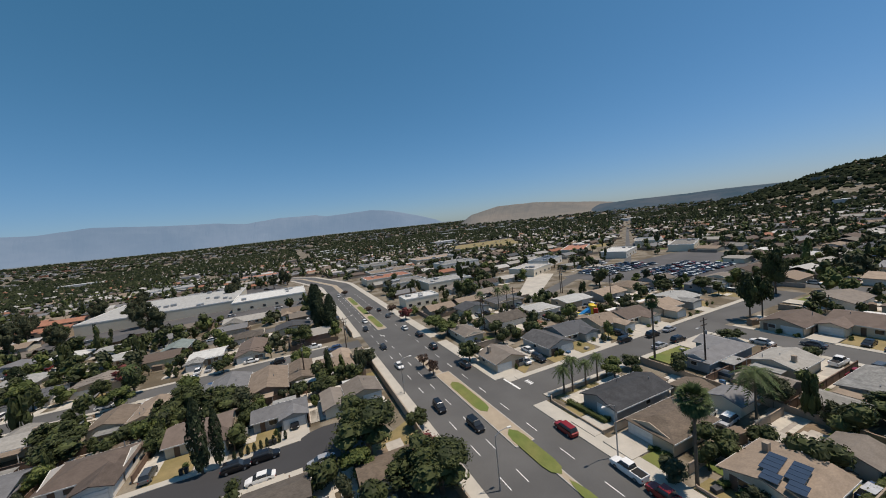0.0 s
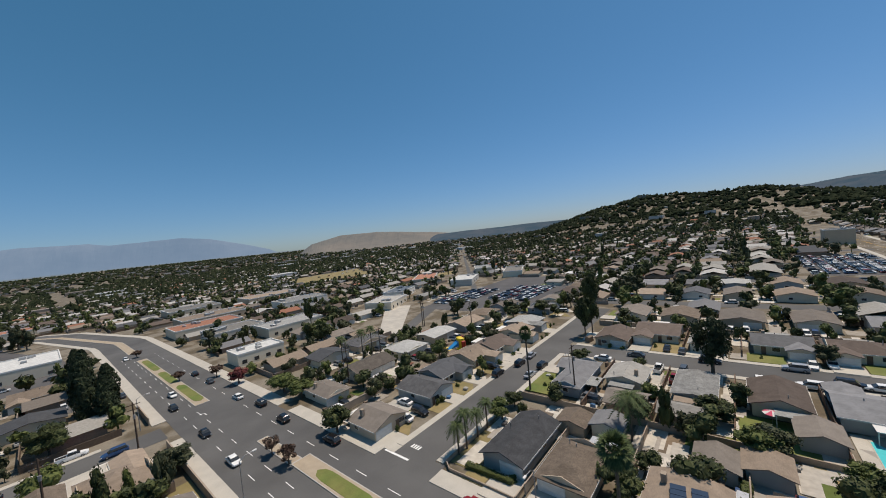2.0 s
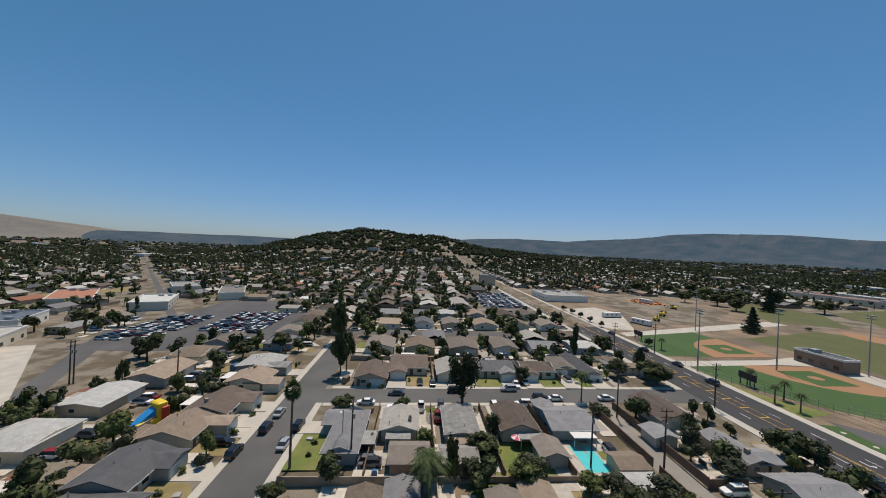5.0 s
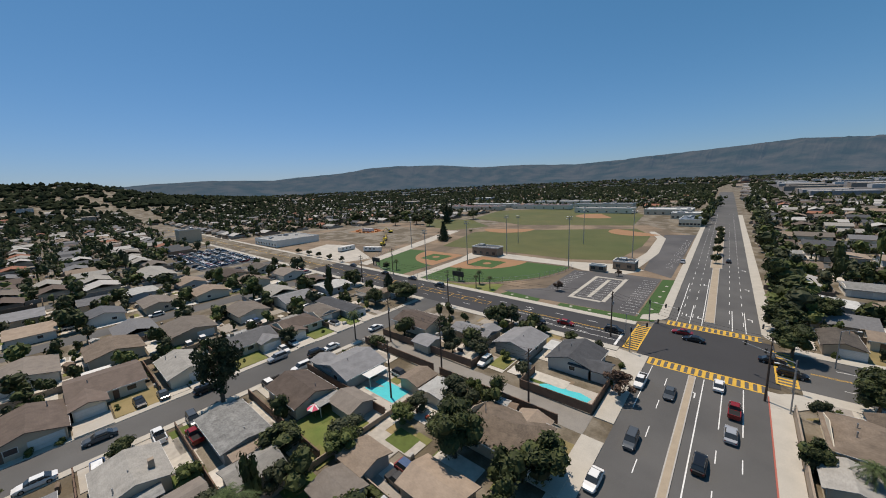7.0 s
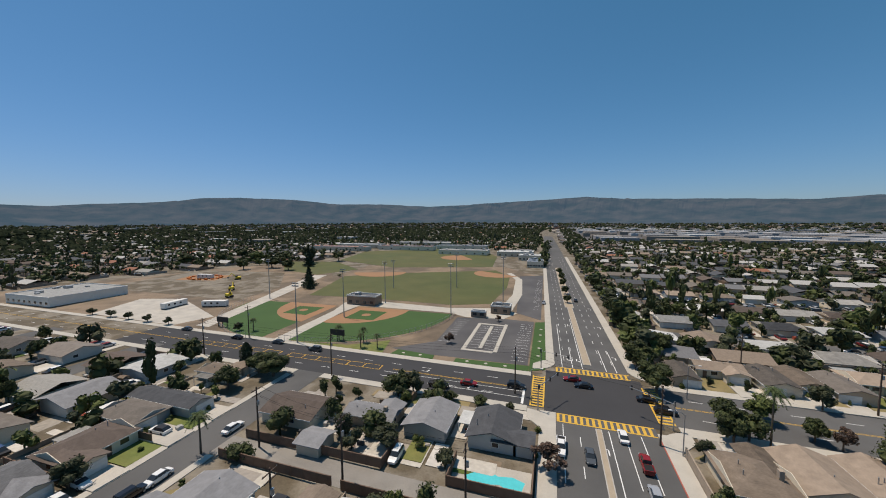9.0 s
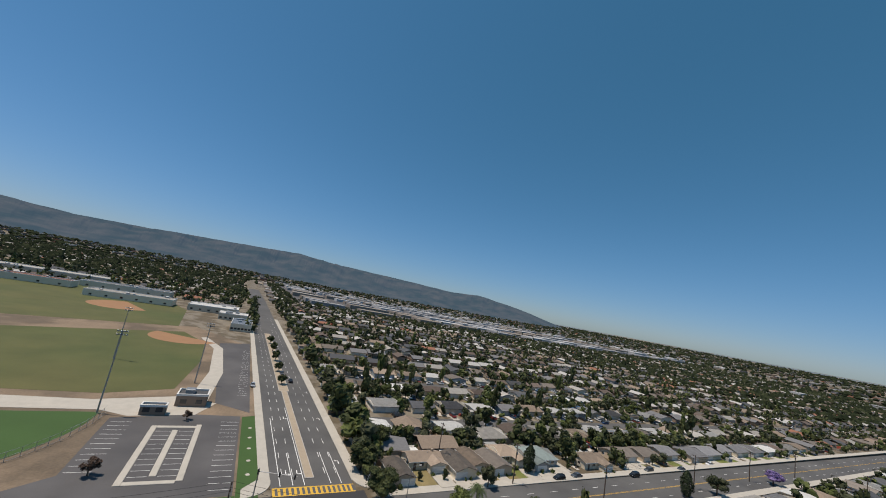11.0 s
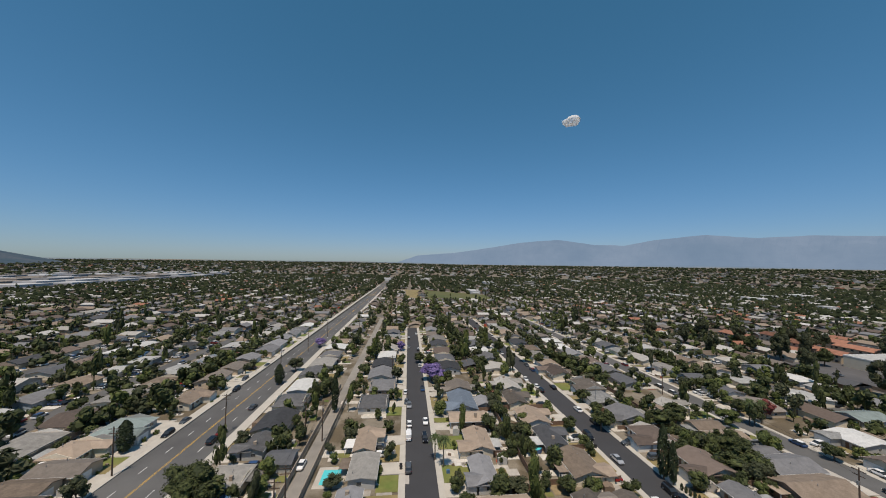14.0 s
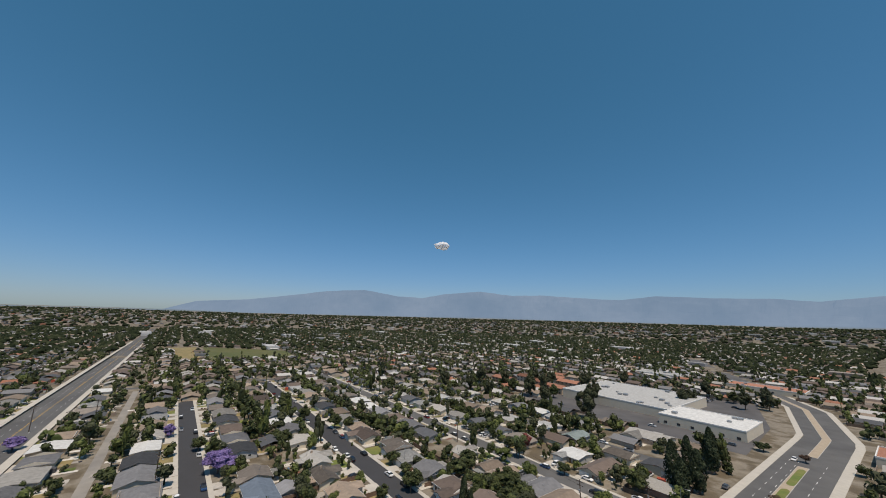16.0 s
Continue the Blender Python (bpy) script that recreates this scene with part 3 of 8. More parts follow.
patch("grass_field", [(-148, 175), (-111, 179), (-62, 178), (-43, 186), (-40, 230), (-43, 272), (-58, 300), (-124, 266), (-165, 237)], 0.07, "field", "wide mown green playing field, dry in places", "playing field")
patch("grass_field", [(-226, 322), (-150, 290), (-64, 318), (-72, 400), (-98, 455), (-172, 470), (-246, 408)], 0.07, "field", "far mown field with dry edges", "playing field")
patch("infield", disc(-147, 262, 21, 200, 380, 18), 0.1, "clay", "reddish clay infield of a far diamond", "ball field")
patch("infield", disc(-54, 284, 19, 150, 330, 18), 0.1, "clay", "reddish clay infield of a far diamond", "ball field")
patch("infield", disc(-110, 380, 22, 100, 320, 18), 0.1, "clay", "tan clay infield of a far diamond", "ball field")
patch("promenade", [(-112, 107.7), (-106, 107.7), (-108.6, 150), (-107, 163), (-58, 163.5), (-50, 159), (-33, 161), (-28, 172), (-40, 178), (-62, 172), (-110, 174), (-118, 166), (-114, 150)], 0.09, "concrete", "pale concrete walk between the ball fields", "pavement")
patch("promenade", [(-37, 178), (-31, 174), (-29, 212), (-33, 262), (-44, 290), (-47, 287), (-37.5, 260), (-34.5, 212)], 0.09, "concrete", "pale concrete walk beside the field", "pavement")
patch("car_park", [(-66, 115), (-52, 113.6), (-19.5, 114.5), (-19.8, 160.6), (-33, 161.4), (-53.5, 157.5), (-53, 126)], 0.06, "lot_asphalt", "grey asphalt car park with painted bays", "car park")
patch("car_park", [(-28.4, 172.6), (-17, 164), (-19, 284), (-35.8, 276)], 0.06, "lot_asphalt", "grey asphalt car park drive", "car park")
patch("grass_verge", [(-18.9, 110.4), (-14.2, 113), (-14.6, 161.5), (-19.2, 160)], 0.12, "turf", "bright green verge beside the pavement", "grass")
patch("grass_verge", [(-42, 110.4), (-19, 110.4), (-19, 114.2), (-42, 113.2)], 0.11, "turf", "bright green verge with round drains", "grass")
patch("grass_verge", [(-64, 110.4), (-49, 110.4), (-49.5, 113.4), (-63, 114.6)], 0.12, "turf", "green verge by the car park", "grass")
patch("grass_verge", [(-105, 110.4), (-67, 110.4), (-69.5, 122), (-82, 113.2), (-95, 111.6)], 0.055, "lawn", "green grass below the outfield fence", "grass")
g = Geo()
for x0, x1, y0, y1 in ((-42.4, -41, 120.6, 152), (-31.4, -30, 121.6, 153), (-36.9, -35.5, 124, 149)):
    g.rbox(x0, x1, y0, y1, 0, 0.22, 0.1)
g.rbox(-41, -31.4, 150.6, 152, 0, 0.22, 0.1)
g.rbox(-41, -31.4, 120.6, 122, 0, 0.22, 0.1)
tagged(part("kerb_island", g, "concrete"), "pale concrete kerb frame around the middle bays", "kerb", kind="structure")
g = Geo()
for k in range(10):
    y = 124 + k * 2.7
    strip(strip(g, -40.8, -37.1, y, y + 0.12, 0.075), -35.3, -31.6, y, y + 0.12, 0.075)
for k in range(15):
    y = 117 + k * 2.75
    strip(g, -25, -20.2, y, y + 0.12, 0.075)
for k in range(11):
    y = 127 + k * 2.75
    strip(g, -52.4, -47.6, y, y + 0.12, 0.075)
for k in range(30):
    y = 182 + k * 2.75
    strip(g, -21.8 - 0.02 * k, -18.4 - 0.02 * k, y, y + 0.12, 0.075)
tagged(part("bay_lines", g, "white_paint"), "white painted parking bay lines", "road marking", kind="structure")
# round drain covers in the verges
for x, y in [(-16.6, 116 + 7 * k) for k in range(6)] + [(-38 + 6 * k, 112) for k in range(3)] + [(-60, 112.2), (-54, 112.2)]:
    patch("drain_cover", disc(x, y, 0.55, n=12), 0.135, "concrete", "round pale drain cover in the grass verge", "drain cover")


def flat_building(x0, x1, y0, y1, h, roof, wall, name, label, category="building", windows=0, units=3, seed=1):
    """A flat-roofed block with a parapet, roof units and a row of windows on each long side."""
    r = random.Random(seed)
    t = thing(name, label, category, pose((x0 + x1) / 2, (y0 + y1) / 2, 0))
    a, b = (x1 - x0) / 2, (y1 - y0) / 2
    part("wall", Geo().box(-a, a, -b, b, 0, h), wall, t)
    part("roof", Geo().box(-a + 0.35, a - 0.35, -b + 0.35, b - 0.35, h, h + 0.05), roof, t)
    g = Geo()
    for p in ((-a - 0.1, a + 0.1, -b - 0.1, -b + 0.3), (-a - 0.1, a + 0.1, b - 0.3, b + 0.1), (-a - 0.1, -a + 0.3, -b + 0.3, b - 0.3), (a - 0.3, a + 0.1, -b + 0.3, b - 0.3)):
        g.box(*p, h - 0.1, h + 0.55)
    part("parapet", g, "trim", t)
    for k in range(units):
        x, y, s = r.uniform(-a + 3, a - 3), r.uniform(-b + 3, b - 3), r.uniform(0.8, 1.6)
        part("roof_unit", Geo().rbox(x - s, x + s, y - s, y + s, h, h + s, 0.12), "metal", t)
    for k in range(windows):
        x = -a + (k + 0.5) * 2 * a / windows
        for y, d in ((-b, -0.06), (b, 0.06)):
            part("window", Geo().box(x - 0.9, x + 0.9, min(y, y + d), max(y, y + d), 1.0, 2.4), "glass", t)
    return t


flat_building(-115, -98.5, 163.5, 170.5, 4.6, "roof_dark", "wall_brown", "dugout_building", "dark two-storey press box behind home plate", "building", 4, 1)
flat_building(-47.6, -41, 159.8, 162.6, 2.6, "roof_taupe", "wall_brown", "shelter", "low dark brown shelter at the car park edge", "shelter", 2, 0)
flat_building(-40, -31, 168, 174.5, 3.6, "roof_dark", "wall_brown", "kiosk", "dark snack kiosk with a flat roof", "kiosk", 2, 1)
flat_building(68.4, 150, -300, -228, 6.5, "roof_white", "wall_cream", "store", "large white flat-roofed store", "store", 0, 14, 3)
flat_building(24, 68, -246, -212, 5.8, "roof_white", "wall_cream", "store", "long white store front wing with a blue end", "store", 6, 5, 4)
flat_building(-375, -361, 78, 94, 11, "roof_taupe", "wall_beige", "church", "square tan church hall", "church", 3, 1)
flat_building(-292, -254, 112, 146, 4.5, "roof_white", "wall_white", "school_building", "long white flat-roofed hall beside the street", "building", 8, 6, 7)
SCHOOL = ((-292, 418, 90, 16, "roof_red"), (-204, 448, 80, 16, "roof_red"), (-283, 461, 70, 18, "roof_white"), (-115, 418, 60, 20, "roof_light"), (-53, 418, 40, 26, "roof_white"), (-27, 340, 14, 30, "roof_blue"),
                                      (-133, 479, 70, 20, "roof_grey"), (-35, 383, 22, 18, "roof_white"), (-204, 522, 90, 24, "roof_light"))
for k, (x, y, w, d, rf) in enumerate(SCHOOL):
    flat_building(x - w / 2, x + w / 2, y - d / 2, y + d / 2, 5, rf, "wall_cream", "school_building", "long low school building", "building", 6, 4, 20 + k)
SHOPS = []


def shop(x, y, w, d, rf, wl, turn=0):
    SHOPS.append((x, y, w, d))
    t = flat_building(-w / 2, w / 2, -d / 2, d / 2, 4.6, rf, wl, "shop_building", "low flat-roofed shop building", "building", 4, 3, int(abs(x) + abs(y)))
    t.matrix_basis = pose(x, y, 0, 0, 0, turn)


shop(-205, -150, 34, 18, "roof_white", "wall_white", 25)
shop(-250, -128, 40, 16, "roof_light", "wall_cream", 25)
shop(-150, -172, 26, 16, "roof_blue", "wall_white", 25)
shop(-118, -150, 26, 18, "roof_light", "wall_cream", 25)
shop(-215, -205, 46, 20, "roof_red", "wall_cream", 37)
shop(-275, -175, 34, 22, "roof_white", "wall_cream", 37)
shop(-60, -165, 30, 18, "roof_white", "wall_cream")
shop(-40, -190, 26, 20, "roof_light", "wall_white")
shop(-38, -232, 36, 24, "roof_red", "wall_cream")
shop(-52, -272, 40, 26, "roof_tan", "wall_beige")
shop(-110, -250, 36, 24, "roof_white", "wall_white")
shop(-28, -128, 18, 12, "roof_white", "wall_cream")
shop(-120, -330, 50, 30, "roof_tan", "wall_beige")
shop(-60, -350, 40, 30, "roof_light", "wall_cream")
shop(60, -440, 60, 26, "roof_red", "wall_cream")
shop(160, -450, 50, 30, "roof_white", "wall_white")
patch("empty_lot", [(-70, -100), (-74, -90), (-124, -134), (-117, -150)], 0.05, "drive", "bare pale concrete lot behind a wall", "lot")

# ---------------------------------------------------------------- houses
def which_front(x, y):
    """The side on which the nearest street lies."""
    c = []
    if -40 < x < -15 and -18 < y < 95:
        c.append((abs(x + 13.5), "e"))
    if 9 < x:
        for yc, hw, x0, x1 in EAST:
            c.append((abs(y - yc), "s" if y > yc else "n"))
        c.append((abs(y - 101) - 4, "s" if y > 102 else "n"))
    else:
        c.append((abs(y + 22), "s" if y > -22 else "n"))
        if -20 < y < 91:
            c.append((abs(x + 80.5), "w" if x > -80.5 else "e"))
        c.append((abs(y - 99.5), "n" if y < 99.5 else "s"))
    return min(c)


TURN = {"s": 0.0, "e": 90.0, "n": 180.0, "w": 270.0}


def gable(g, x0, x1, y0, y1, z, rise, axis, over=0.55, thick=0.16):
    """A pitched roof of even thickness with overhanging eaves."""
    if axis == "x":
        yc = (y0 + y1) / 2
        k = rise / ((y1 - y0) / 2)
        lo = z - over * k
        sec = [(y0 - over, lo), (yc, z + rise), (y1 + over, lo)]
        a, b = x0 - over, x1 + over
        vs = [(a, y, h) for y, h in sec] + [(b, y, h) for y, h in sec] + [(a, y, h + thick) for y, h in sec] + [(b, y, h + thick) for y, h in sec]
    else:
        xc = (x0 + x1) / 2
        k = rise / ((x1 - x0) / 2)
        lo = z - over * k
        sec = [(x1 + over, lo), (xc, z + rise), (x0 - over, lo)]
        a, b = y0 - over, y1 + over
        vs = [(x, a, h) for x, h in sec] + [(x, b, h) for x, h in sec] + [(x, a, h + thick) for x, h in sec] + [(x, b, h + thick) for x, h in sec]
    return g.add(vs, [(6, 9, 10, 7), (7, 10, 11, 8), (0, 1, 4, 3), (1, 2, 5, 4), (0, 6, 7, 1), (1, 7, 8, 2), (3, 4, 10, 9), (4, 5, 11, 10), (0, 3, 9, 6), (2, 8, 11, 5)])


def hip(g, x0, x1, y0, y1, z, rise, over=0.55, thick=0.14):
    """A hipped roof."""
    w, d = x1 - x0, y1 - y0
    m = min(w, d) / 2
    k = rise / m
    o, lo = over, z - over * k
    base = [(x0 - o, y0 - o), (x1 + o, y0 - o), (x1 + o, y1 + o), (x0 - o, y1 + o)]
    r = [(x0 + m, (y0 + y1) / 2), (x1 - m, (y0 + y1) / 2)] if w >= d else [((x0 + x1) / 2, y0 + m), ((x0 + x1) / 2, y1 - m)]
    vs = [(x, y, lo) for x, y in base] + [(x, y, lo + thick) for x, y in base] + [(x, y, z + rise + thick) for x, y in r]
    f = [(3, 2, 1, 0)] + [(a, (a + 1) % 4, 4 + (a + 1) % 4, 4 + a) for a in range(4)]
    f += [(4, 5, 9, 8), (6, 7, 8, 9), (5, 6, 9), (7, 4, 8)] if w >= d else [(5, 6, 9, 8), (7, 4, 8, 9), (4, 5, 8), (6, 7, 9)]
    return g.add(vs, f)


def gable_wall(g, x0, x1, y0, y1, h, rise, axis):
    """Walls with pointed ends."""
    g.box(x0, x1, y0, y1, 0, h)
    if axis == "x":
        yc = (y0 + y1) / 2
        for x in (x0, x1):
            s = 0.12 if x == x0 else -0.12
            g.add([(x, y0, h), (x, y1, h), (x, yc, h + rise), (x + s, y0, h), (x + s, y1, h), (x + s, yc, h + rise)], [(0, 1, 2), (5, 4, 3), (0, 2, 5, 3), (1, 4, 5, 2)])
    else:
        xc = (x0 + x1) / 2
        for y in (y0, y1):
            s = 0.12 if y == y0 else -0.12
            g.add([(x0, y, h), (x1, y, h), (xc, y, h + rise), (x0, y + s, h), (x1, y + s, h), (xc, y + s, h + rise)], [(0, 1, 2), (5, 4, 3), (0, 2, 5, 3), (1, 4, 5, 2)])
    return g


ROOF_WORDS = {"brown": "brown shingle", "tan": "tan shingle", "grey": "grey shingle", "dark": "dark slate-grey", "white": "white flat-pitched", "light": "pale grey", "red": "reddish tile", "taupe": "weathered taupe shingle", "green": "pale green", "blue": "blue-grey patched"}
HOUSES = []


def house(x, y, w, d, roof, wall, axis, near=True, yard=True):
    """A one-storey ranch house on its lot, its front towards the nearest street."""
    r = random.Random(int(x * 31 + y * 17))
    HOUSES.append((x, y, w, d))
    far, side = which_front(x, y)
    turn = TURN[side]
    swap = side in "ew"
    fw, fd = (d, w) if swap else (w, d)  # width along the street, depth
    ax = axis if not swap else ("y" if axis == "x" else "x")
    small = w * d < 50
    t = thing("shed" if small else "house", f"{'small outbuilding' if small else 'single-storey house'} with a {ROOF_WORDS[roof]} roof and {wall} walls", "shed" if small else "house", pose(x, y, 0, 0, 0, turn), "houses of the neighbourhood")
    h = 2.55 if not small else 2.3
    a, b = fw / 2, fd / 2
    rise = min(fd if ax == "x" else fw, 9) / 2 * r.uniform(0.26, 0.36)
    if roof == "white" or (roof == "light" and r.random() < 0.4):
        rise *= 0.45
    style = r.random()
    wing = near and not small and fw > 9.2 and fd > 6.6
    gw, gr = Geo(), Geo()
    if wing:
        ww = fw * r.uniform(0.38, 0.48)
        left = r.random() < 0.5
        wx0, wx1 = (-a, -a + ww) if left else (a - ww, a)
        cut = fd * r.uniform(0.2, 0.32)
        rise = min((fd - cut) / 2, 4.5) * 0.33 * (0.5 if roof == "white" else 1)
        gable_wall(gw, -a, a, -b + cut, b, h, rise, "x")
        wr = ww / 2 * 0.3 * (0.5 if roof == "white" else 1)
        gable_wall(gw, wx0, wx1, -b, -b + cut + 0.5, h, wr, "y")
        part("wall", gw, "wall_" + wall, t)
        part("roof", gable(gr, -a, a, -b + cut, b, h, rise, "x") if style < 0.7 else hip(gr, -a, a, -b + cut, b, h, rise), "roof_" + roof, t)
        part("roof", gable(Geo(), wx0, wx1, -b, -b + cut + (fd - cut) * 0.45, h + 0.02, wr, "y"), "roof_" + roof, t)
        gx = (wx0 + wx1) / 2
        front, fy = (wx1 + 0.4, a - 0.6) if left else (-a + 0.6, wx0 - 0.4), -b + cut
    else:
        gable_wall(gw, -a, a, -b, b, h, rise, ax)
        part("wall", gw, "wall_" + wall, t)
        part("roof", gable(gr, -a, a, -b, b, h, rise, ax) if style < 0.75 or small else hip(gr, -a, a, -b, b, h, rise), "roof_" + roof, t)
        gx = (-a + min(fw * 0.27, 3.4)) * r.choice((-1, 1))
        front, fy = (-a + 5.6, a - 0.5) if gx < 0 else (-a + 0.5, a - 5.6), -b
    gy = -b
    if not small:
        gd = part("garage_door", Geo().box(gx - 2.2, gx + 2.2, gy - 0.06, gy + 0.05, 0.02, 2.15), "garage", t)
        if near:
            for k in range(3):
                part("panel", Geo().box(gx - 2.1, gx + 2.1, gy - 0.085, gy - 0.055, 0.15 + k * 0.68, 0.72 + k * 0.68), "trim", gd)
        if near and front[1] - front[0] > 2.2:
            fx0, fx1 = front
            dx = fx0 + (fx1 - fx0) * 0.25
            part("door", Geo().box(dx - 0.48, dx + 0.48, fy - 0.05, fy + 0.04, 0.02, 2.05), "wood_fence", t)
            n = max(1, int((fx1 - fx0) / 4.2))
            for k in range(n):
                wxx = fx0 + (fx1 - fx0) * (0.45 + 0.5 * (k + 0.5) / n)
                wn_ = part("window", Geo().box(wxx - 0.85, wxx + 0.85, fy - 0.04, fy + 0.03, 0.95, 2.1), "trim", t)
                part("pane", Geo().box(wxx - 0.75, wxx + 0.75, fy - 0.06, fy - 0.035, 1.03, 2.02), "glass", wn_)
        for sx in (-1, 1):
            yy = r.uniform(0, b * 0.5)
            xs = sx * a
            wn_ = part("window", Geo().box(min(xs, xs + sx * 0.05), max(xs, xs + sx * 0.05), yy - 0.7, yy + 0.7, 1.0, 2.0), "trim", t)
            part("pane", Geo().box(min(xs + sx * 0.045, xs + sx * 0.07), max(xs + sx * 0.045, xs + sx * 0.07), yy - 0.6, yy + 0.6, 1.08, 1.92), "glass", wn_)
        if near:
            for k in range(r.randint(1, 2)):
                vx, vy = r.uniform(-a * 0.7, a * 0.7), r.uniform(0.5, b * 0.8)
                part("vent", Geo().tube([(vx, vy, h), (vx, vy, h + rise + 0.35)], [0.09, 0.09], 6), "metal", t)
            # pale boards along the eaves
            y_lo, y_hi = (-b + cut, b) if wing else (-b, b)
            eave = h - 0.55 * rise / ((y_hi - y_lo) / 2 if wing or ax == "x" else a)
            for yy in (y_lo - 0.59, y_hi + 0.55) if wing or ax == "x" else ():
                part("fascia", Geo().box(-a - 0.57, a + 0.57, yy, yy + 0.04, eave - 0.06, eave + 0.17), "trim", t)
            for xx in () if wing or ax == "x" else (-a - 0.59, a + 0.55):
                part("fascia", Geo().box(xx, xx + 0.04, -b - 0.57, b + 0.57, eave - 0.06, eave + 0.17), "trim", t)
            if r.random() < 0.85:
                px = r.uniform(-a * 0.4, a * 0.4)
                cv = part("patio_cover", Geo().box(px - 2.6, px + 2.6, b + 0.3, b + 3.2, 2.2, 2.32), r.choice(("trim", "roof_white", "roof_white", "roof_light", "roof_tan")), t)
                for sx in (-2.4, 2.4):
                    part("post", Geo().box(px + sx - 0.06, px + sx + 0.06, b + 3.0, b + 3.12, 0, 2.2), "trim", cv)
            if r.random() < 0.35:
                cx_ = r.choice((-1, 1)) * a * 0.6
                part("chimney", Geo().box(cx_ - 0.35, cx_ + 0.35, b * 0.3, b * 0.3 + 0.8, h, h + rise + 0.8), "block_wall", t)
    if yard and not small and far < 24:
        # driveway, walk and front lawn as far as the pavement
        reach = {"e": (-14.9 if x < 0 else 0) - (x + w / 2), "w": (x - w / 2) + 74.3, "s": None, "n": None}.get(side)
        if side == "e" and x < -84:
            reach = -86.7 - (x + w / 2)
        if side in "sn":
            s_ = 1 if side == "s" else -1
            edges = [yc + s_ * (hw + 1.7) for yc, hw, _, _ in EAST] + [112.7 if s_ > 0 else 88.8] if x > 0 else ([-15.8] if s_ > 0 else [-28.2, 88.7])
            e0 = (y - d / 2) if side == "s" else (y + d / 2)
            reach = min([abs(e0 - e) for e in edges if (e < e0) == (side == "s")] or [0])
        if reach and 1.5 < reach < 16:
            m = t.matrix_basis
            tagged(part("driveway", Geo().box(gx - 2.7, gx + 2.7, -b - reach - 1.6, -b, -0.03, 0.162), r.choice(("drive", "drive", "concrete")), None, "", m), "pale concrete driveway", "driveway", kind="structure")
            lx0, lx1 = (gx + 3.0, a + 1.5) if gx < 0 else (-a - 1.5, gx - 3.0)
            if lx1 - lx0 > 2:
                tagged(part("front_lawn", Geo().box(lx0, lx1, -b - reach, fy - 0.3, -0.03, 0.1), r.choice(("lawn", "lawn", "dry_lawn", "dry_lawn", "drive")), None, "", m), "front lawn of a house", "lawn", kind="structure")
                if r.random() < 0.7:
                    tagged(part("back_lawn", Geo().box(-a * r.uniform(0.2, 1), a * r.uniform(0.2, 1), b + 0.5, b + r.uniform(4, 7), -0.03, 0.05), r.choice(("lawn", "dry_lawn", "dry_lawn", "drive", "dirt")), None, "", m), "back yard ground", "lawn", kind="structure")
    return t


# ---------------------------------------------------------------- plants
USED = set()


def place(t, m):
    """The first use of a kind stands where it is wanted; the later ones are copies."""
    if t.name not in USED:
        USED.add(t.name)
        t.matrix_basis = m
        return t
    sc_ = t.scale
    return copy_thing(t, m @ Matrix.Diagonal((1 / sc_[0], 1 / sc_[1], 1 / sc_[2], 1)))


def unit(v):
    return v / np.linalg.norm(v, axis=-1, keepdims=True)


def leaf_quads(centres, normals, size, rg):
    """Small leaf cards round given centres, turned at random about their normals."""
    n = len(centres)
    ref = unit(rg.normal(size=(n, 3)))
    u = unit(np.cross(normals, ref))
    w = np.cross(normals, u)
    s = size * rg.uniform(0.6, 1.35, (n, 1))
    bend = normals * s * 0.25
    v = np.stack([centres - u * s, centres - w * s * 0.55 + bend, centres + u * s, centres + w * s * 0.55 + bend], 1).reshape(-1, 3)
    f = np.arange(n * 4).reshape(n, 4)
    return v, f


def lump_shape(seed, n=6, rings=((-0.75, 0.55), (-0.1, 1.0), (0.6, 0.72))):
    """A small uneven ball of foliage: rings, a foot and a tip, as triangles."""
    r = random.Random(seed)
    vs, fs = [(0, 0, -1.0)], []
    for z, q in rings:
        for k in range(n):
            a = 2 * math.pi * (k + r.uniform(-0.25, 0.25)) / n
            s = q * r.uniform(0.78, 1.15)
            vs.append((s * math.cos(a), s * math.sin(a), z + r.uniform(-0.12, 0.12)))
    vs.append((r.uniform(-0.2, 0.2), r.uniform(-0.2, 0.2), 1.0))
    m = len(rings)
    for k in range(n):
        fs.append((0, 1 + (k + 1) % n, 1 + k))
        fs.append((1 + (m - 1) * n + k, 1 + (m - 1) * n + (k + 1) % n, len(vs) - 1))
        for j in range(m - 1):
            a, b = 1 + j * n + k, 1 + j * n + (k + 1) % n
            fs += [(a, b, b + n), (a, b + n, a + n)]
    return np.array(vs, float), np.array(fs)


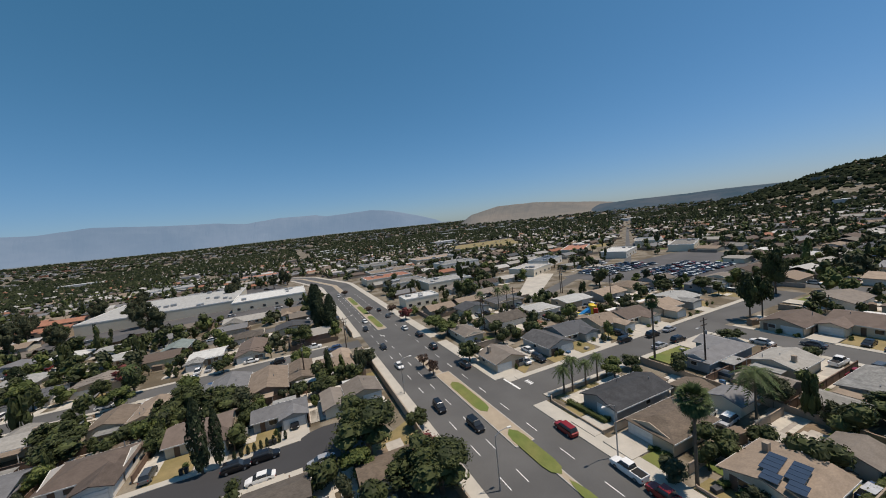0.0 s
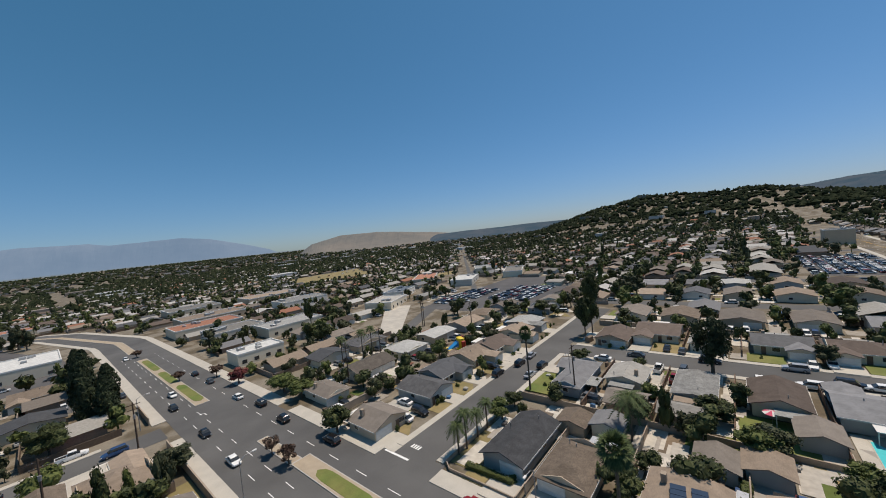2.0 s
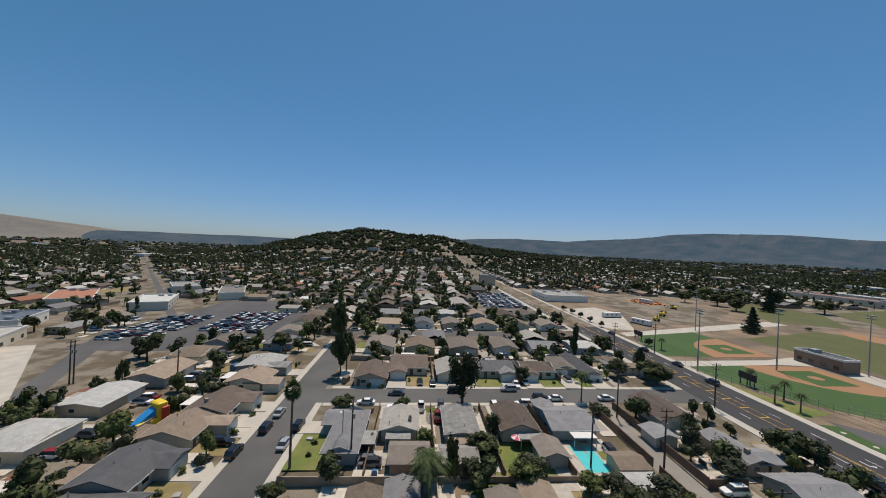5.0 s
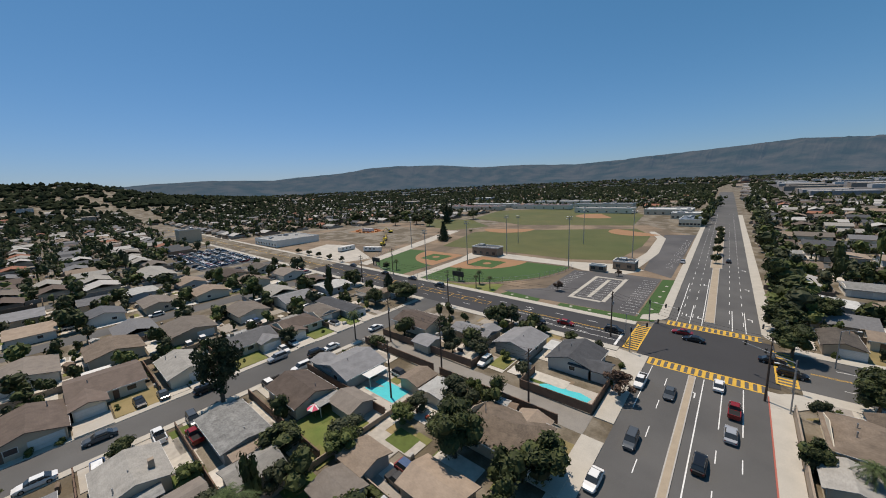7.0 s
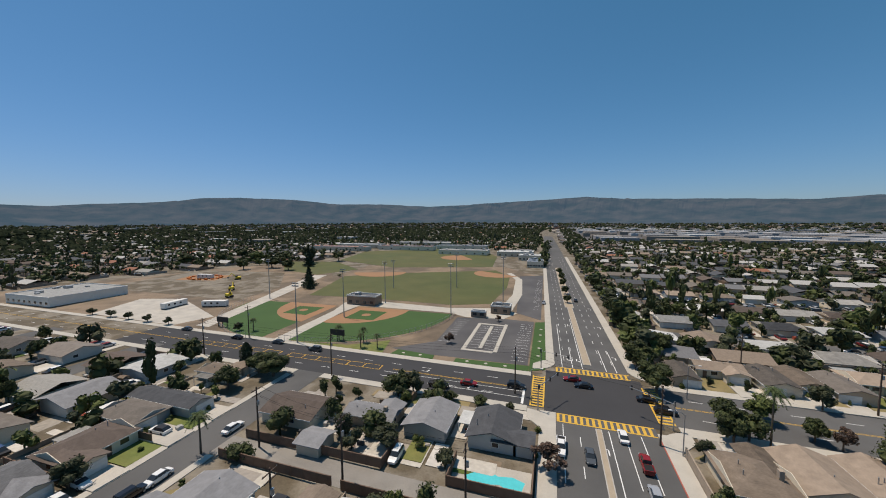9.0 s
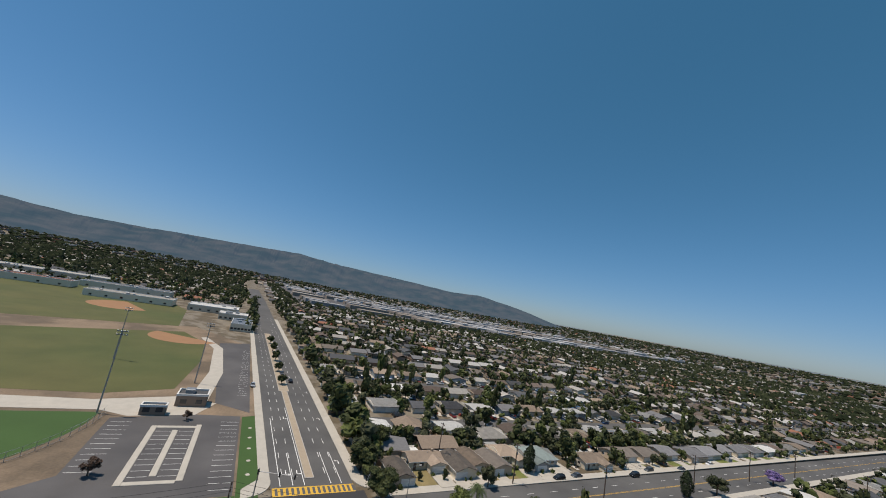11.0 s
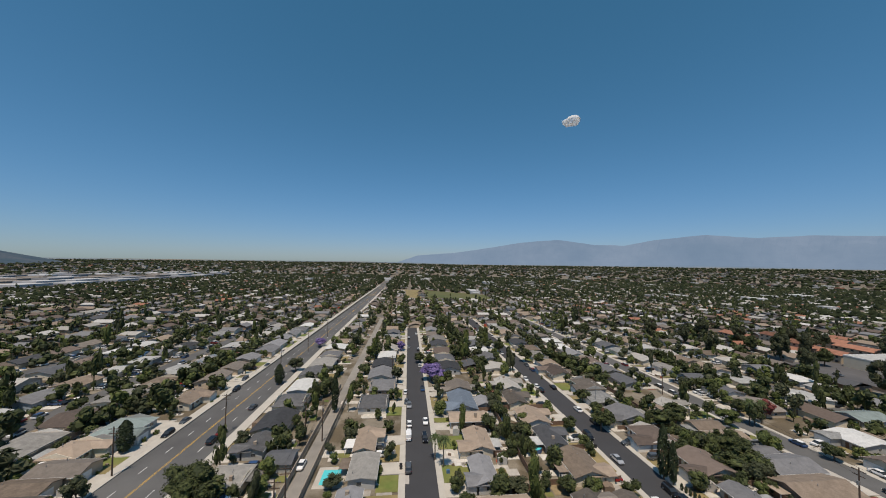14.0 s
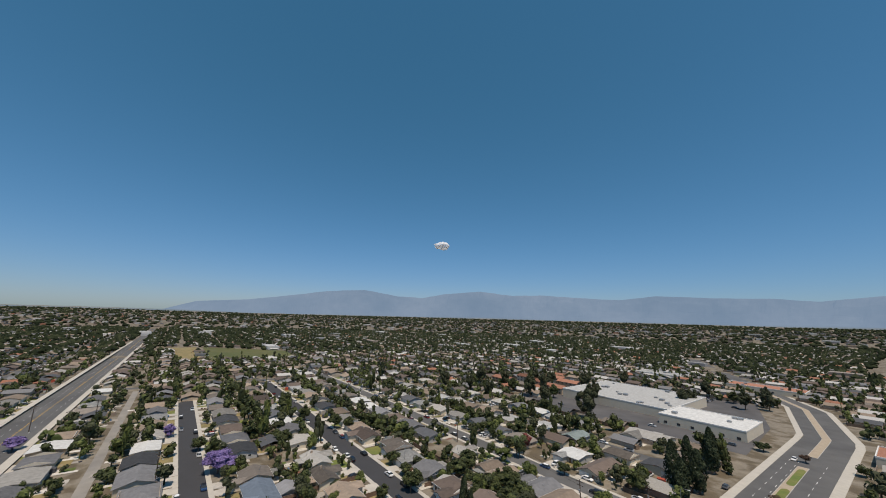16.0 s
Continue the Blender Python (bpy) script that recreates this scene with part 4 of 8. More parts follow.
def crown(seed, n_leaf, n_clump, size, shape=(1, 1, 0.8), clump=(0.28, 0.5), low=-0.55, core=0.86, sides=7):
    """Leaf cards over uneven clumps of foliage inside an ellipsoid of radius one; triangles."""
    rg = np.random.default_rng(seed)
    c = []
    while len(c) < n_clump:
        p = rg.uniform(-1, 1, 3)
        q = np.linalg.norm(p)
        if 0.25 < q < 0.82 and p[2] > low:
            c.append(p * (0.75 + 0.3 * rg.random()))
    c = np.array(c)
    rad = rg.uniform(*clump, n_clump)
    pick = rg.integers(0, n_clump, n_leaf)
    d = unit(rg.normal(size=(n_leaf, 3)) + (0, 0, 0.3))
    pos = c[pick] + d * rad[pick][:, None] * rg.uniform(0.78, 1.1, (n_leaf, 1))
    nor = unit(d + rg.normal(size=(n_leaf, 3)) * 0.5)
    v, f = leaf_quads(pos, nor, size, rg)
    v, f = [v], [f[:, :3], f[:, [0, 2, 3]]]
    off = len(v[0])
    for k in range(n_clump):
        lv, lf = lump_shape(seed * 7 + k, sides)
        v.append(c[k] + lv * rad[k] * core)
        f.append(lf + off)
        off += len(lv)
    return np.concatenate(v) * np.array(shape), np.concatenate(f)


def mesh_of(name, v, f, material):
    me = bpy.data.meshes.new(name)
    me.from_pydata([tuple(p) for p in np.round(v, 4)], [], [tuple(int(i) for i in q) for q in f])
    me.materials.append(M[material])
    me.update()
    return me


def limbs(seed, top, r0, spread, n=5):
    """A tapered trunk with limbs that reach into the crown."""
    r = random.Random(seed)
    g = Geo()
    fork = top * 0.42
    g.tube([(0, 0, -0.1), (0.02, 0.01, fork * 0.5), (0.0, 0.03, fork), (0.04, 0, top * 0.85)], [r0 * 1.25, r0, r0 * 0.85, r0 * 0.3], 7)
    for k in range(n):
        a = 2 * math.pi * (k + r.random() * 0.6) / n
        p = [(0, 0, fork * r.uniform(0.8, 1.05))]
        for s in (0.5, 1.0):
            p.append((math.cos(a) * spread * s, math.sin(a) * spread * s, fork + (top - fork) * (0.35 + 0.5 * s) * r.uniform(0.8, 1.05)))
        g.bar(p[0], p[1], r0 * 0.4, 5)
        g.bar(p[1], p[2], r0 * 0.22, 5)
    return g


TREES = {}


def tree_template(kind, variant):
    """Trees of unit crown radius on a trunk of unit height, stretched where they stand."""
    key = (kind, variant)
    fine = variant >= 3
    if key in TREES:
        return TREES[key]
    sd = variant * 17 + len(kind) * 5 + ord(kind[0])
    words = {"oak": "dark green broadleaf tree", "lime": "bright green leafy tree", "olive": "grey-green bushy yard tree", "cypress": "slender dark green cypress tree", "pine": "tall dark pine with open limbs", "purple": "jacaranda tree in purple bloom",
             "red": "tree with dark red leaves", "rust": "sparse brownish street tree", "shrub": "clipped round green shrub", "bush": "small green bush beside a house wall", "palm": "feather palm with arching fronds", "fanpalm": "tall fan palm with a shaggy crown", "eucalyptus": "tall eucalyptus with drooping foliage", "conifer": "tall dark green conifer"}[kind]
    t = thing("shrub" if kind in ("shrub", "bush") else "tree", words, "shrub" if kind in ("shrub", "bush") else ("palm tree" if "palm" in kind else "tree"))
    leaf = {"pine": "cypress", "shrub": "oak", "bush": "lime", "fanpalm": "palm", "eucalyptus": "olive", "conifer": "cypress"}.get(kind, kind)
    if kind in ("palm", "fanpalm"):
        r = random.Random(sd)
        part("trunk", Geo().tube([(0, 0, -0.02), (0.02 * r.uniform(-1, 1), 0.01, 0.4), (0, 0, 0.98)], [0.11, 0.085, 0.075], 8), "palm_bark", t)
        g = Geo()
        if kind == "fanpalm":
            for k in range(58):
                a, up = 2.4 * k + r.random() * 0.4, 1.35 - 2.5 * k / 58
                d = Vector((math.cos(a) * math.cos(up), math.sin(a) * math.cos(up), math.sin(up)))
                side = Vector((-math.sin(a), math.cos(a), 0))
                hub = d * r.uniform(0.4, 0.55)
                g.bar((0, 0, 0), tuple(hub), 0.012, 3)
                for b in range(11):
                    w_ = -1.25 + 2.5 * b / 10
                    tip = hub + (d * math.cos(w_) + side * math.sin(w_)) * r.uniform(0.42, 0.56) + Vector((0, 0, -0.12 - 0.08 * abs(w_)))
                    o = (side * math.cos(w_) - d * math.sin(w_)) * 0.045
                    mid = hub.lerp(tip, 0.45)
                    g.add([tuple(hub), tuple(mid - o), tuple(tip), tuple(mid + o)], [(0, 1, 2, 3)])
            skirt = Geo()
            for k in range(46):
                a, z0 = 2.4 * k, -0.1 - 0.9 * r.random()
                c, s = math.cos(a), math.sin(a)
                skirt.add([(c * 0.08 - s * 0.09, s * 0.08 + c * 0.09, z0 + 0.1), (c * 0.08 + s * 0.09, s * 0.08 - c * 0.09, z0 + 0.1), (c * 0.24, s * 0.24, z0 - 0.4)], [(0, 1, 2)])
            part("dead_fronds", skirt, "leaf_dead", t, "hanging skirt of dry tan fronds")
        n = 34
        for k in range(n if kind == "palm" else 0):
            a = 2.4 * k + r.random() * 0.4
            up = 1.15 - 1.9 * k / n
            c, s = math.cos(a), math.sin(a)
            L = 1.0 * r.uniform(0.85, 1.1)
            pts = []
            for j in range(6):
                u = j / 5
                pts.append((c * L * u * (math.cos(up) * 0.6 + 0.5), s * L * u * (math.cos(up) * 0.6 + 0.5), L * (u * math.sin(up) * 0.9 - 0.75 * u * u)))
            for j in range(1, 6):
                (x0, y0, z0), (x1, y1, z1) = pts[j - 1], pts[j]
                wid = (0.26 if kind == "palm" else 0.34) * math.sin(math.pi * (0.18 + 0.75 * j / 5.5))
                for sg in (-1, 1):
                    for q in range(3):
                        f0, f1 = q / 3, q / 3 + 0.3
                        ax_, ay_, az_ = x0 + (x1 - x0) * f0, y0 + (y1 - y0) * f0, z0 + (z1 - z0) * f0
                        bx_, by_, bz_ = x0 + (x1 - x0) * f1, y0 + (y1 - y0) * f1, z0 + (z1 - z0) * f1
                        ex, ey, ez = bx_ + sg * -s * wid + c * 0.1, by_ + sg * c * wid + s * 0.1, bz_ - wid * 0.45
                        g.add([(ax_, ay_, az_), (bx_, by_, bz_), (ex, ey, ez)], [(0, 1, 2)])
        part("crown", g, "leaf_" + leaf, t)
    elif kind in ("cypress", "conifer"):
        rg = np.random.default_rng(sd)
        n = 1500
        z = rg.uniform(0.02, 1, n) ** (0.9 if kind == "cypress" else 1.3)
        prof = np.sin(np.pi * np.clip(z * 0.86 + 0.12, 0, 1)) ** 0.7 if kind == "cypress" else (1.02 - z) * (0.8 + 0.3 * np.sin(z * 40))
        a = rg.uniform(0, 2 * np.pi, n)
        rr = prof * rg.uniform(0.75, 1.08, n) * (1 + 0.18 * np.sin(a * 3 + z * 9))
        pos = np.stack([rr * np.cos(a), rr * np.sin(a), 0.06 + z * 0.95], -1)
        nor = unit(np.stack([np.cos(a), np.sin(a), 0.2 + 0 * a], -1) + rg.normal(size=(n, 3)) * 0.4)
        v, f = leaf_quads(pos * (1, 1, 6), nor, 0.2, rg)
        v[:, 2] /= 6
        part("trunk", Geo().tube([(0, 0, -0.02), (0, 0, 0.5)], [0.16, 0.08], 6), "bark", t)
        part("crown", mesh_of("crown", v, f, "leaf_" + leaf), "leaf_" + leaf, t)
    elif kind == "bush":
        v, f = crown(sd, 190, 5, 0.2, (1, 1, 0.55), (0.42, 0.62), -0.9, 0.86, 6)
        v[:, 2] += 0.5
        part("crown", mesh_of("crown", v, f, "leaf_" + leaf), "leaf_" + leaf, t)
    elif kind == "shrub":
        v, f = crown(sd, 520, 11, 0.12, (1, 1, 0.55), (0.4, 0.6), -0.9)
        v[:, 2] += 0.5
        part("crown", mesh_of("crown", v, f, "leaf_" + leaf), "leaf_" + leaf, t)
    else:
        tall = kind in ("eucalyptus", "pine")
        thin = kind in ("rust", "pine")
        v, f = crown(sd, 3000 if fine else 1150, (26 if tall else 20) + (8 if fine else 0), 0.058 if fine else (0.09 if tall else 0.1), (1, 1, 0.4 if tall else 0.4), (0.18, 0.33) if tall else ((0.24, 0.44) if kind != "rust" else (0.16, 0.3)), -0.95 if tall else -0.65, 0.5 if thin else 0.86)
        if kind == "pine":
            v[:, 2] *= 1.15
        v[:, 2] += 0.54 if tall else 0.6
        part("trunk", limbs(sd, 0.8, 0.07, 0.5), "bark", t)
        part("crown", mesh_of("crown", v, f, "leaf_" + leaf), "leaf_" + leaf, t)
    TREES[key] = t
    return t


FIRST = {}
STANDING = []


def tree(x, y, kind, r, h):
    """A tree of crown radius r and height h."""
    q = random.Random(int(x * 13 + y * 7))
    v = q.randint(0, 2) if r < 4.4 or kind not in ("oak", "lime", "eucalyptus", "pine", "purple") else q.randint(3, 4)
    t = tree_template(kind, v)
    m = pose(x, y, land(x, y), 0, 0, q.uniform(0, 360)) @ Matrix.Diagonal((r, r * q.uniform(0.88, 1.1), h if kind in ("cypress", "conifer", "palm", "fanpalm") else h * (1 if kind != "shrub" else 1.0), 1))
    if kind in ("palm", "fanpalm"):
        # the trunk stretches, the fronds keep their shape
        ob = place(t, pose(x, y, 0, 0, 0, q.uniform(0, 360)))
        for c in ob.children:
            if c.name.startswith("trunk"):
                c.matrix_basis = Matrix.Diagonal((2.0 if kind == "palm" else 2.5, 2.0 if kind == "palm" else 2.5, h, 1))
            else:
                c.matrix_basis = Matrix.Translation((0, 0, h)) @ Matrix.Diagonal((r, r, r, 1))
    else:
        ob = place(t, m)
    STANDING.append((x, y, r))
    return ob


# ---------------------------------------------------------------- cars
PAINT = {"white": (0.75, 0.75, 0.74), "black": (0.012, 0.012, 0.014), "grey": (0.1, 0.11, 0.12), "silver": (0.42, 0.43, 0.45), "red": (0.22, 0.015, 0.015), "blue": (0.03, 0.07, 0.17)}
for key, c in PAINT.items():
    M["paint_" + key] = mat("paint_" + key, c, rough=0.22, vary=0.02, metal=0.25 if key in ("silver", "grey") else 0.0, spec=0.6)
M["tail_light"] = mat("tail_light", (0.3, 0.02, 0.02), rough=0.2, vary=0.02)
M["head_light"] = mat("head_light", (0.75, 0.75, 0.72), rough=0.1, vary=0.02)
CARS = {}


def loft(g, rows):
    """Cross-sections along y: (y, half width, z bottom, half width at top, z top)."""
    n0 = len(g.v)
    for y, w, z0, wt, z1 in rows:
        zm = z0 + (z1 - z0) * 0.62
        g.v += [(-w * 0.94, y, z0), (w * 0.94, y, z0), (w, y, z0 + (z1 - z0) * 0.35), (w * 0.98, y, zm), (wt, y, z1), (-wt, y, z1), (-w * 0.98, y, zm), (-w, y, z0 + (z1 - z0) * 0.35)]
    for j in range(len(rows) - 1):
        for k in range(8):
            a, b = n0 + j * 8 + k, n0 + j * 8 + (k + 1) % 8
            g.f.append((a, b, b + 8, a + 8))
    g.f.append(tuple(n0 + k for k in range(7, -1, -1)))
    g.f.append(tuple(n0 + (len(rows) - 1) * 8 + k for k in range(8)))
    return g


def car_template(kind, colour):
    if (kind, colour) in CARS:
        return CARS[kind, colour]
    words = {"sedan": "sedan", "suv": "sport utility vehicle", "pickup": "pickup truck", "van": "delivery van"}[kind]
    t = thing({"sedan": "sedan", "suv": "suv", "pickup": "pickup_truck", "van": "van"}[kind], f"{colour} {words} standing on the road", "car", None, "cars")
    g, L = Geo(), {"sedan": 2.35, "suv": 2.4, "pickup": 2.75, "van": 2.7}[kind]
    belt = {"sedan": 0.92, "suv": 1.05, "pickup": 1.08, "van": 1.15}[kind]
    roof = {"sedan": 1.42, "suv": 1.72, "pickup": 1.8, "van": 2.2}[kind]
    loft(g, [(-L, 0.72, 0.38, 0.66, belt - 0.16), (-L + 0.25, 0.88, 0.26, 0.8, belt - 0.06), (-0.9, 0.91, 0.24, 0.84, belt), (0.8, 0.91, 0.24, 0.84, belt), (L - 0.5, 0.89, 0.26, 0.78, belt - 0.13), (L, 0.7, 0.36, 0.6, belt - 0.28)])
    body = part("body", g, "paint_" + colour, t)
    y0, y1 = {"sedan": (-1.75, 1.15), "suv": (-2.2, 1.2), "pickup": (-0.75, 1.35), "van": (-2.55, 1.9)}[kind]
    s0, s1 = {"sedan": (0.75, 0.75), "suv": (0.3, 0.7), "pickup": (0.15, 0.6), "van": (0.1, 0.6)}[kind]
    part("window_glass", loft(Geo(), [(y0, 0.8, belt - 0.04, 0.78, belt), (y0 + s0, 0.8, belt - 0.04, 0.62, roof - 0.03), (y1 - s1, 0.8, belt - 0.04, 0.62, roof - 0.03), (y1, 0.8, belt - 0.04, 0.78, belt)]), "glass", t)
    part("roof_panel", Geo().rbox(-0.62, 0.62, y0 + s0 - 0.05, y1 - s1 + 0.1, roof - 0.05, roof + 0.02, 0.06), "paint_" + colour, t)
    for ya in (y0 + s0, (y0 + y1) / 2, y1 - s1):
        if kind != "pickup" or ya > y0 + s0 - 0.1:
            part("pillar", Geo().bar((-0.8, ya + 0.02, belt), (-0.62, ya, roof - 0.02), 0.05, 4).bar((0.8, ya + 0.02, belt), (0.62, ya, roof - 0.02), 0.05, 4), "paint_" + colour, t)
    if kind == "pickup":
        part("cargo_bed", Geo().box(-0.72, 0.72, -L + 0.12, y0 - 0.1, belt - 0.05, belt + 0.015), "rubber", t, "black-lined open cargo bed")
        part("bed_rail", Geo().rbox(-0.9, -0.74, -L + 0.05, y0, belt - 0.1, belt + 0.1, 0.03).rbox(0.74, 0.9, -L + 0.05, y0, belt - 0.1, belt + 0.1, 0.03).rbox(-0.9, 0.9, -L, -L + 0.12, belt - 0.2, belt + 0.1, 0.03), "paint_" + colour, t)
    if kind == "van":
        part("cargo_box", Geo().rbox(-0.86, 0.86, y0, 0.75, belt - 0.02, roof, 0.1), "paint_" + colour, t)
    for sx in (-1, 1):
        for yy in (-L * 0.6, L * 0.6):
            wg = Geo().bar((sx * 0.7, yy, 0.33), (sx * 0.92, yy, 0.33), 0.33, 12)
            wheel = part("wheel", wg, "rubber", t)
            part("rim", Geo().bar((sx * 0.9, yy, 0.33), (sx * 0.935, yy, 0.33), 0.2, 8), "metal", wheel)
        part("headlight", Geo().rbox(sx * 0.62 - 0.14, sx * 0.62 + 0.14, L - 0.14, L - 0.02, belt - 0.4, belt - 0.26, 0.03), "head_light", t)
        part("tail_light", Geo().rbox(sx * 0.66 - 0.1, sx * 0.66 + 0.1, -L - 0.01, -L + 0.1, belt - 0.36, belt - 0.18, 0.02), "tail_light", t)
    CARS[kind, colour] = t
    return t


PARKED = []


def car(x, y, axis, kind, colour):
    q = random.Random(int(x * 7 + y * 11))
    if any(math.hypot(x - a, y - b) < 3.4 for a, b in PARKED):
        return None
    if axis == "y":
        heading = (180 if x < -2 else 0) if -13 < x < 9 else q.choice((0, 180))
    else:
        heading = 90 if y > 103 or (q.random() < 0.5 and y < 90) else 270
    PARKED.append((x, y))
    on_block = not (BX0 < x < BX1)
    return place(car_template(kind, colour), pose(x, y, 0.03 if not on_block else 0.1, 0, 0, heading + q.uniform(-2, 2)))


# ---------------------------------------------------------------- street furniture
POLE = {}


def utility_pole(x, y):
    if "u" not in POLE:
        t = thing("utility_pole", "dark wooden utility pole with crossarms", "utility pole", None, "utility poles")
        part("pole", Geo().tube([(0, 0, -0.1), (0, 0, 6), (0, 0, 12.5)], [0.2, 0.17, 0.12], 8), "pole_wood", t)
        for z, w in ((11.9, 1.3), (10.8, 1.1)):
            arm = part("crossarm", Geo().box(-0.06, 0.06, -w, w, z - 0.07, z + 0.07), "pole_wood", t)
            for s in (-0.9, -0.45, 0.45, 0.9):
                part("insulator", Geo().tube([(0, s * w, z + 0.07), (0, s * w, z + 0.25)], [0.05, 0.03], 6), "metal", arm)
        part("transformer", Geo().tube([(0.3, 0, 8.8), (0.3, 0, 9.7)], [0.25, 0.25], 10), "metal", t)
        POLE["u"] = t
    return place(POLE["u"], pose(x, y, 0, 0, 0, 0 if abs(y - 60) < 50 or y > 80 else 90))


def street_lamp(x, y):
    if "l" not in POLE:
        t = thing("street_lamp", "grey concrete street lamp with a curved arm", "street lamp", None, "street lamps")
        part("pole", Geo().tube([(0, 0, -0.1), (0, 0, 4), (0, 0, 8.3)], [0.13, 0.1, 0.07], 8), "metal", t)
        part("arm", Geo().bar((0, 0, 8.2), (0.9, 0, 8.75), 0.05).bar((0.9, 0, 8.75), (2.2, 0, 8.85), 0.045), "metal", t)
        part("lamp_head", Geo().rbox(2.1, 2.8, -0.16, 0.16, 8.74, 8.92, 0.05), "trim", t)
        POLE["l"] = t
    return place(POLE["l"], pose(x, y, 0.1, 0, 0, 180 if x > 0 and x < 15 else 0))


def field_light(x, y, h):
    t = thing("field_light", "tall steel sports field light mast", "light mast", pose(x, y, 0), "field lights")
    part("mast", Geo().tube([(0, 0, -0.1), (0, 0, h)], [0.26, 0.12], 8), "metal", t)
    rack = part("lamp_rack", Geo().box(-1.4, 1.4, -0.08, 0.08, h - 1.2, h - 1.05).box(-1.4, 1.4, -0.08, 0.08, h - 0.2, h - 0.05), "dark_metal", t)
    for k in range(4):
        for z in (h - 1.0, h):
            part("flood_lamp", Geo().rbox(-1.3 + k * 0.75, -0.85 + k * 0.75, -0.35, 0.1, z - 0.18, z + 0.22, 0.06), "metal", rack)
    return t


def traffic_signal(x, y, turn, reach):
    t = thing("traffic_signal", "grey traffic signal pole with a long mast arm", "traffic signal", pose(x, y, 0.15, 0, 0, turn), "traffic signals")
    part("pole", Geo().tube([(0, 0, -0.1), (0, 0, 6.5)], [0.16, 0.11], 8), "metal", t)
    part("mast_arm", Geo().bar((0, 0, 5.8), (reach, 0, 6.4), 0.08), "metal", t)
    for s in (0.0, 0.55, 0.95):
        z = 5.8 + 0.6 * s
        hd = part("signal_head", Geo().rbox(reach * s - 0.18, reach * s + 0.18, -0.32, -0.08, z - 0.55, z + 0.55, 0.04), "dark_metal", t)
        for k in range(3):
            part("lens", Geo().bar((reach * s, -0.36, z - 0.33 + k * 0.33), (reach * s, -0.31, z - 0.33 + k * 0.33), 0.11, 8), "rubber", hd)
    return t


def fence(x0, y0, x1, y1, h, material, label, name="fence", gap=2.6):
    """Posts, boards and a cap along a line."""
    L = math.hypot(x1 - x0, y1 - y0)
    t = thing(name, label, "fence" if name == "fence" else "wall", pose(x0, y0, 0, 0, 0, math.degrees(math.atan2(y1 - y0, x1 - x0))))
    part("panel", Geo().box(0, L, -0.05, 0.05, 0, h), material, t)
    part("cap", Geo().box(0, L, -0.09, 0.09, h, h + 0.06), material, t)
    n = max(1, int(L / gap))
    if n <= 40:
        for k in range(n + 1):
            part("post", Geo().box(L * k / n - 0.08, L * k / n + 0.08, -0.1, 0.1, 0, h + 0.12), material, t)
    return t

# ---------------------------------------------------------------- places
house(-27.0, -5.3, 14.9, 7.6, "dark", "grey", "x")
house(-24.4, 5.3, 11.0, 7.5, "tan", "beige", "x")
house(-37.9, 0.6, 5.0, 5.0, "tan", "beige", "x")
house(-39.7, 6.5, 5.0, 5.0, "grey", "cream", "x")
house(-58.5, -7.1, 17.0, 8.7, "grey", "blue", "x")
house(-62.6, 5.0, 9.5, 7.5, "light", "cream", "x")
house(-50.4, 7.4, 6.7, 7.0, "taupe", "brown", "y")
house(-62.3, 18.5, 12.8, 6.9, "white", "grey", "x")
house(-49.7, 16.9, 5.3, 6.5, "light", "grey", "y")
house(-63.2, 31.5, 11.6, 8.0, "brown", "cream", "x")
house(-51.4, 35.6, 6.2, 5.1, "taupe", "grey", "x")
house(-64.7, 43.8, 14.0, 9.9, "grey", "grey", "x")
house(-47.0, 49.1, 5.0, 5.2, "tan", "beige", "y")
house(-40.5, 48.6, 5.0, 5.0, "white", "cream", "y")
house(-36.5, 22.8, 5.4, 5.0, "taupe", "grey", "x")
house(-38.3, 28.7, 5.3, 5.0, "tan", "grey", "x")
house(-23.9, 20.1, 9.9, 8.9, "tan", "cream", "x")
house(-25.9, 31.5, 8.7, 5.7, "tan", "beige", "x")
house(-24.2, 46.2, 12.4, 9.2, "tan", "beige", "x")
house(-92.9, -5.1, 12.5, 9.1, "brown", "beige", "x")
house(-100.2, 6.1, 17.5, 11.5, "brown", "cream", "x")
house(-96.5, 19.1, 13.2, 7.7, "light", "cream", "x")
house(-97.2, 34.5, 12.9, 11.2, "grey", "cream", "x")
house(-96.5, 48.2, 12.6, 11.3, "brown", "cream", "x")
house(-102.1, 58.3, 13.0, 6.9, "taupe", "grey", "x")
house(-71.2, -37.9, 11.5, 12.8, "brown", "cream", "y")
house(-87.3, -36.9, 9.8, 14.5, "tan", "cream", "y")
house(-100.8, -39.8, 11.2, 15.0, "white", "grey", "y")
house(-18.6, -37.1, 8.9, 9.0, "taupe", "beige", "y")
house(-35.4, -38.0, 8.8, 11.6, "grey", "grey", "y")
house(-46.2, -40.0, 10.7, 12.0, "dark", "grey", "y")
house(-59.7, -38.6, 9.5, 13.9, "tan", "cream", "y")
house(-21.5, -63.3, 6.6, 12.0, "taupe", "cream", "y")
house(20.1, 77.4, 9.9, 13.7, "tan", "cream", "y")
house(40.1, 79.9, 8.3, 11.3, "tan", "beige", "y")
house(18.7, 54.8, 8.5, 8.1, "white", "grey", "x")
house(16.0, 64.9, 5.0, 6.0, "light", "cream", "y")
house(-21.6, 48.9, 5.0, 7.1, "tan", "beige", "y")
house(-22.0, 77.2, 12.4, 10.2, "dark", "grey", "x", yard=False)
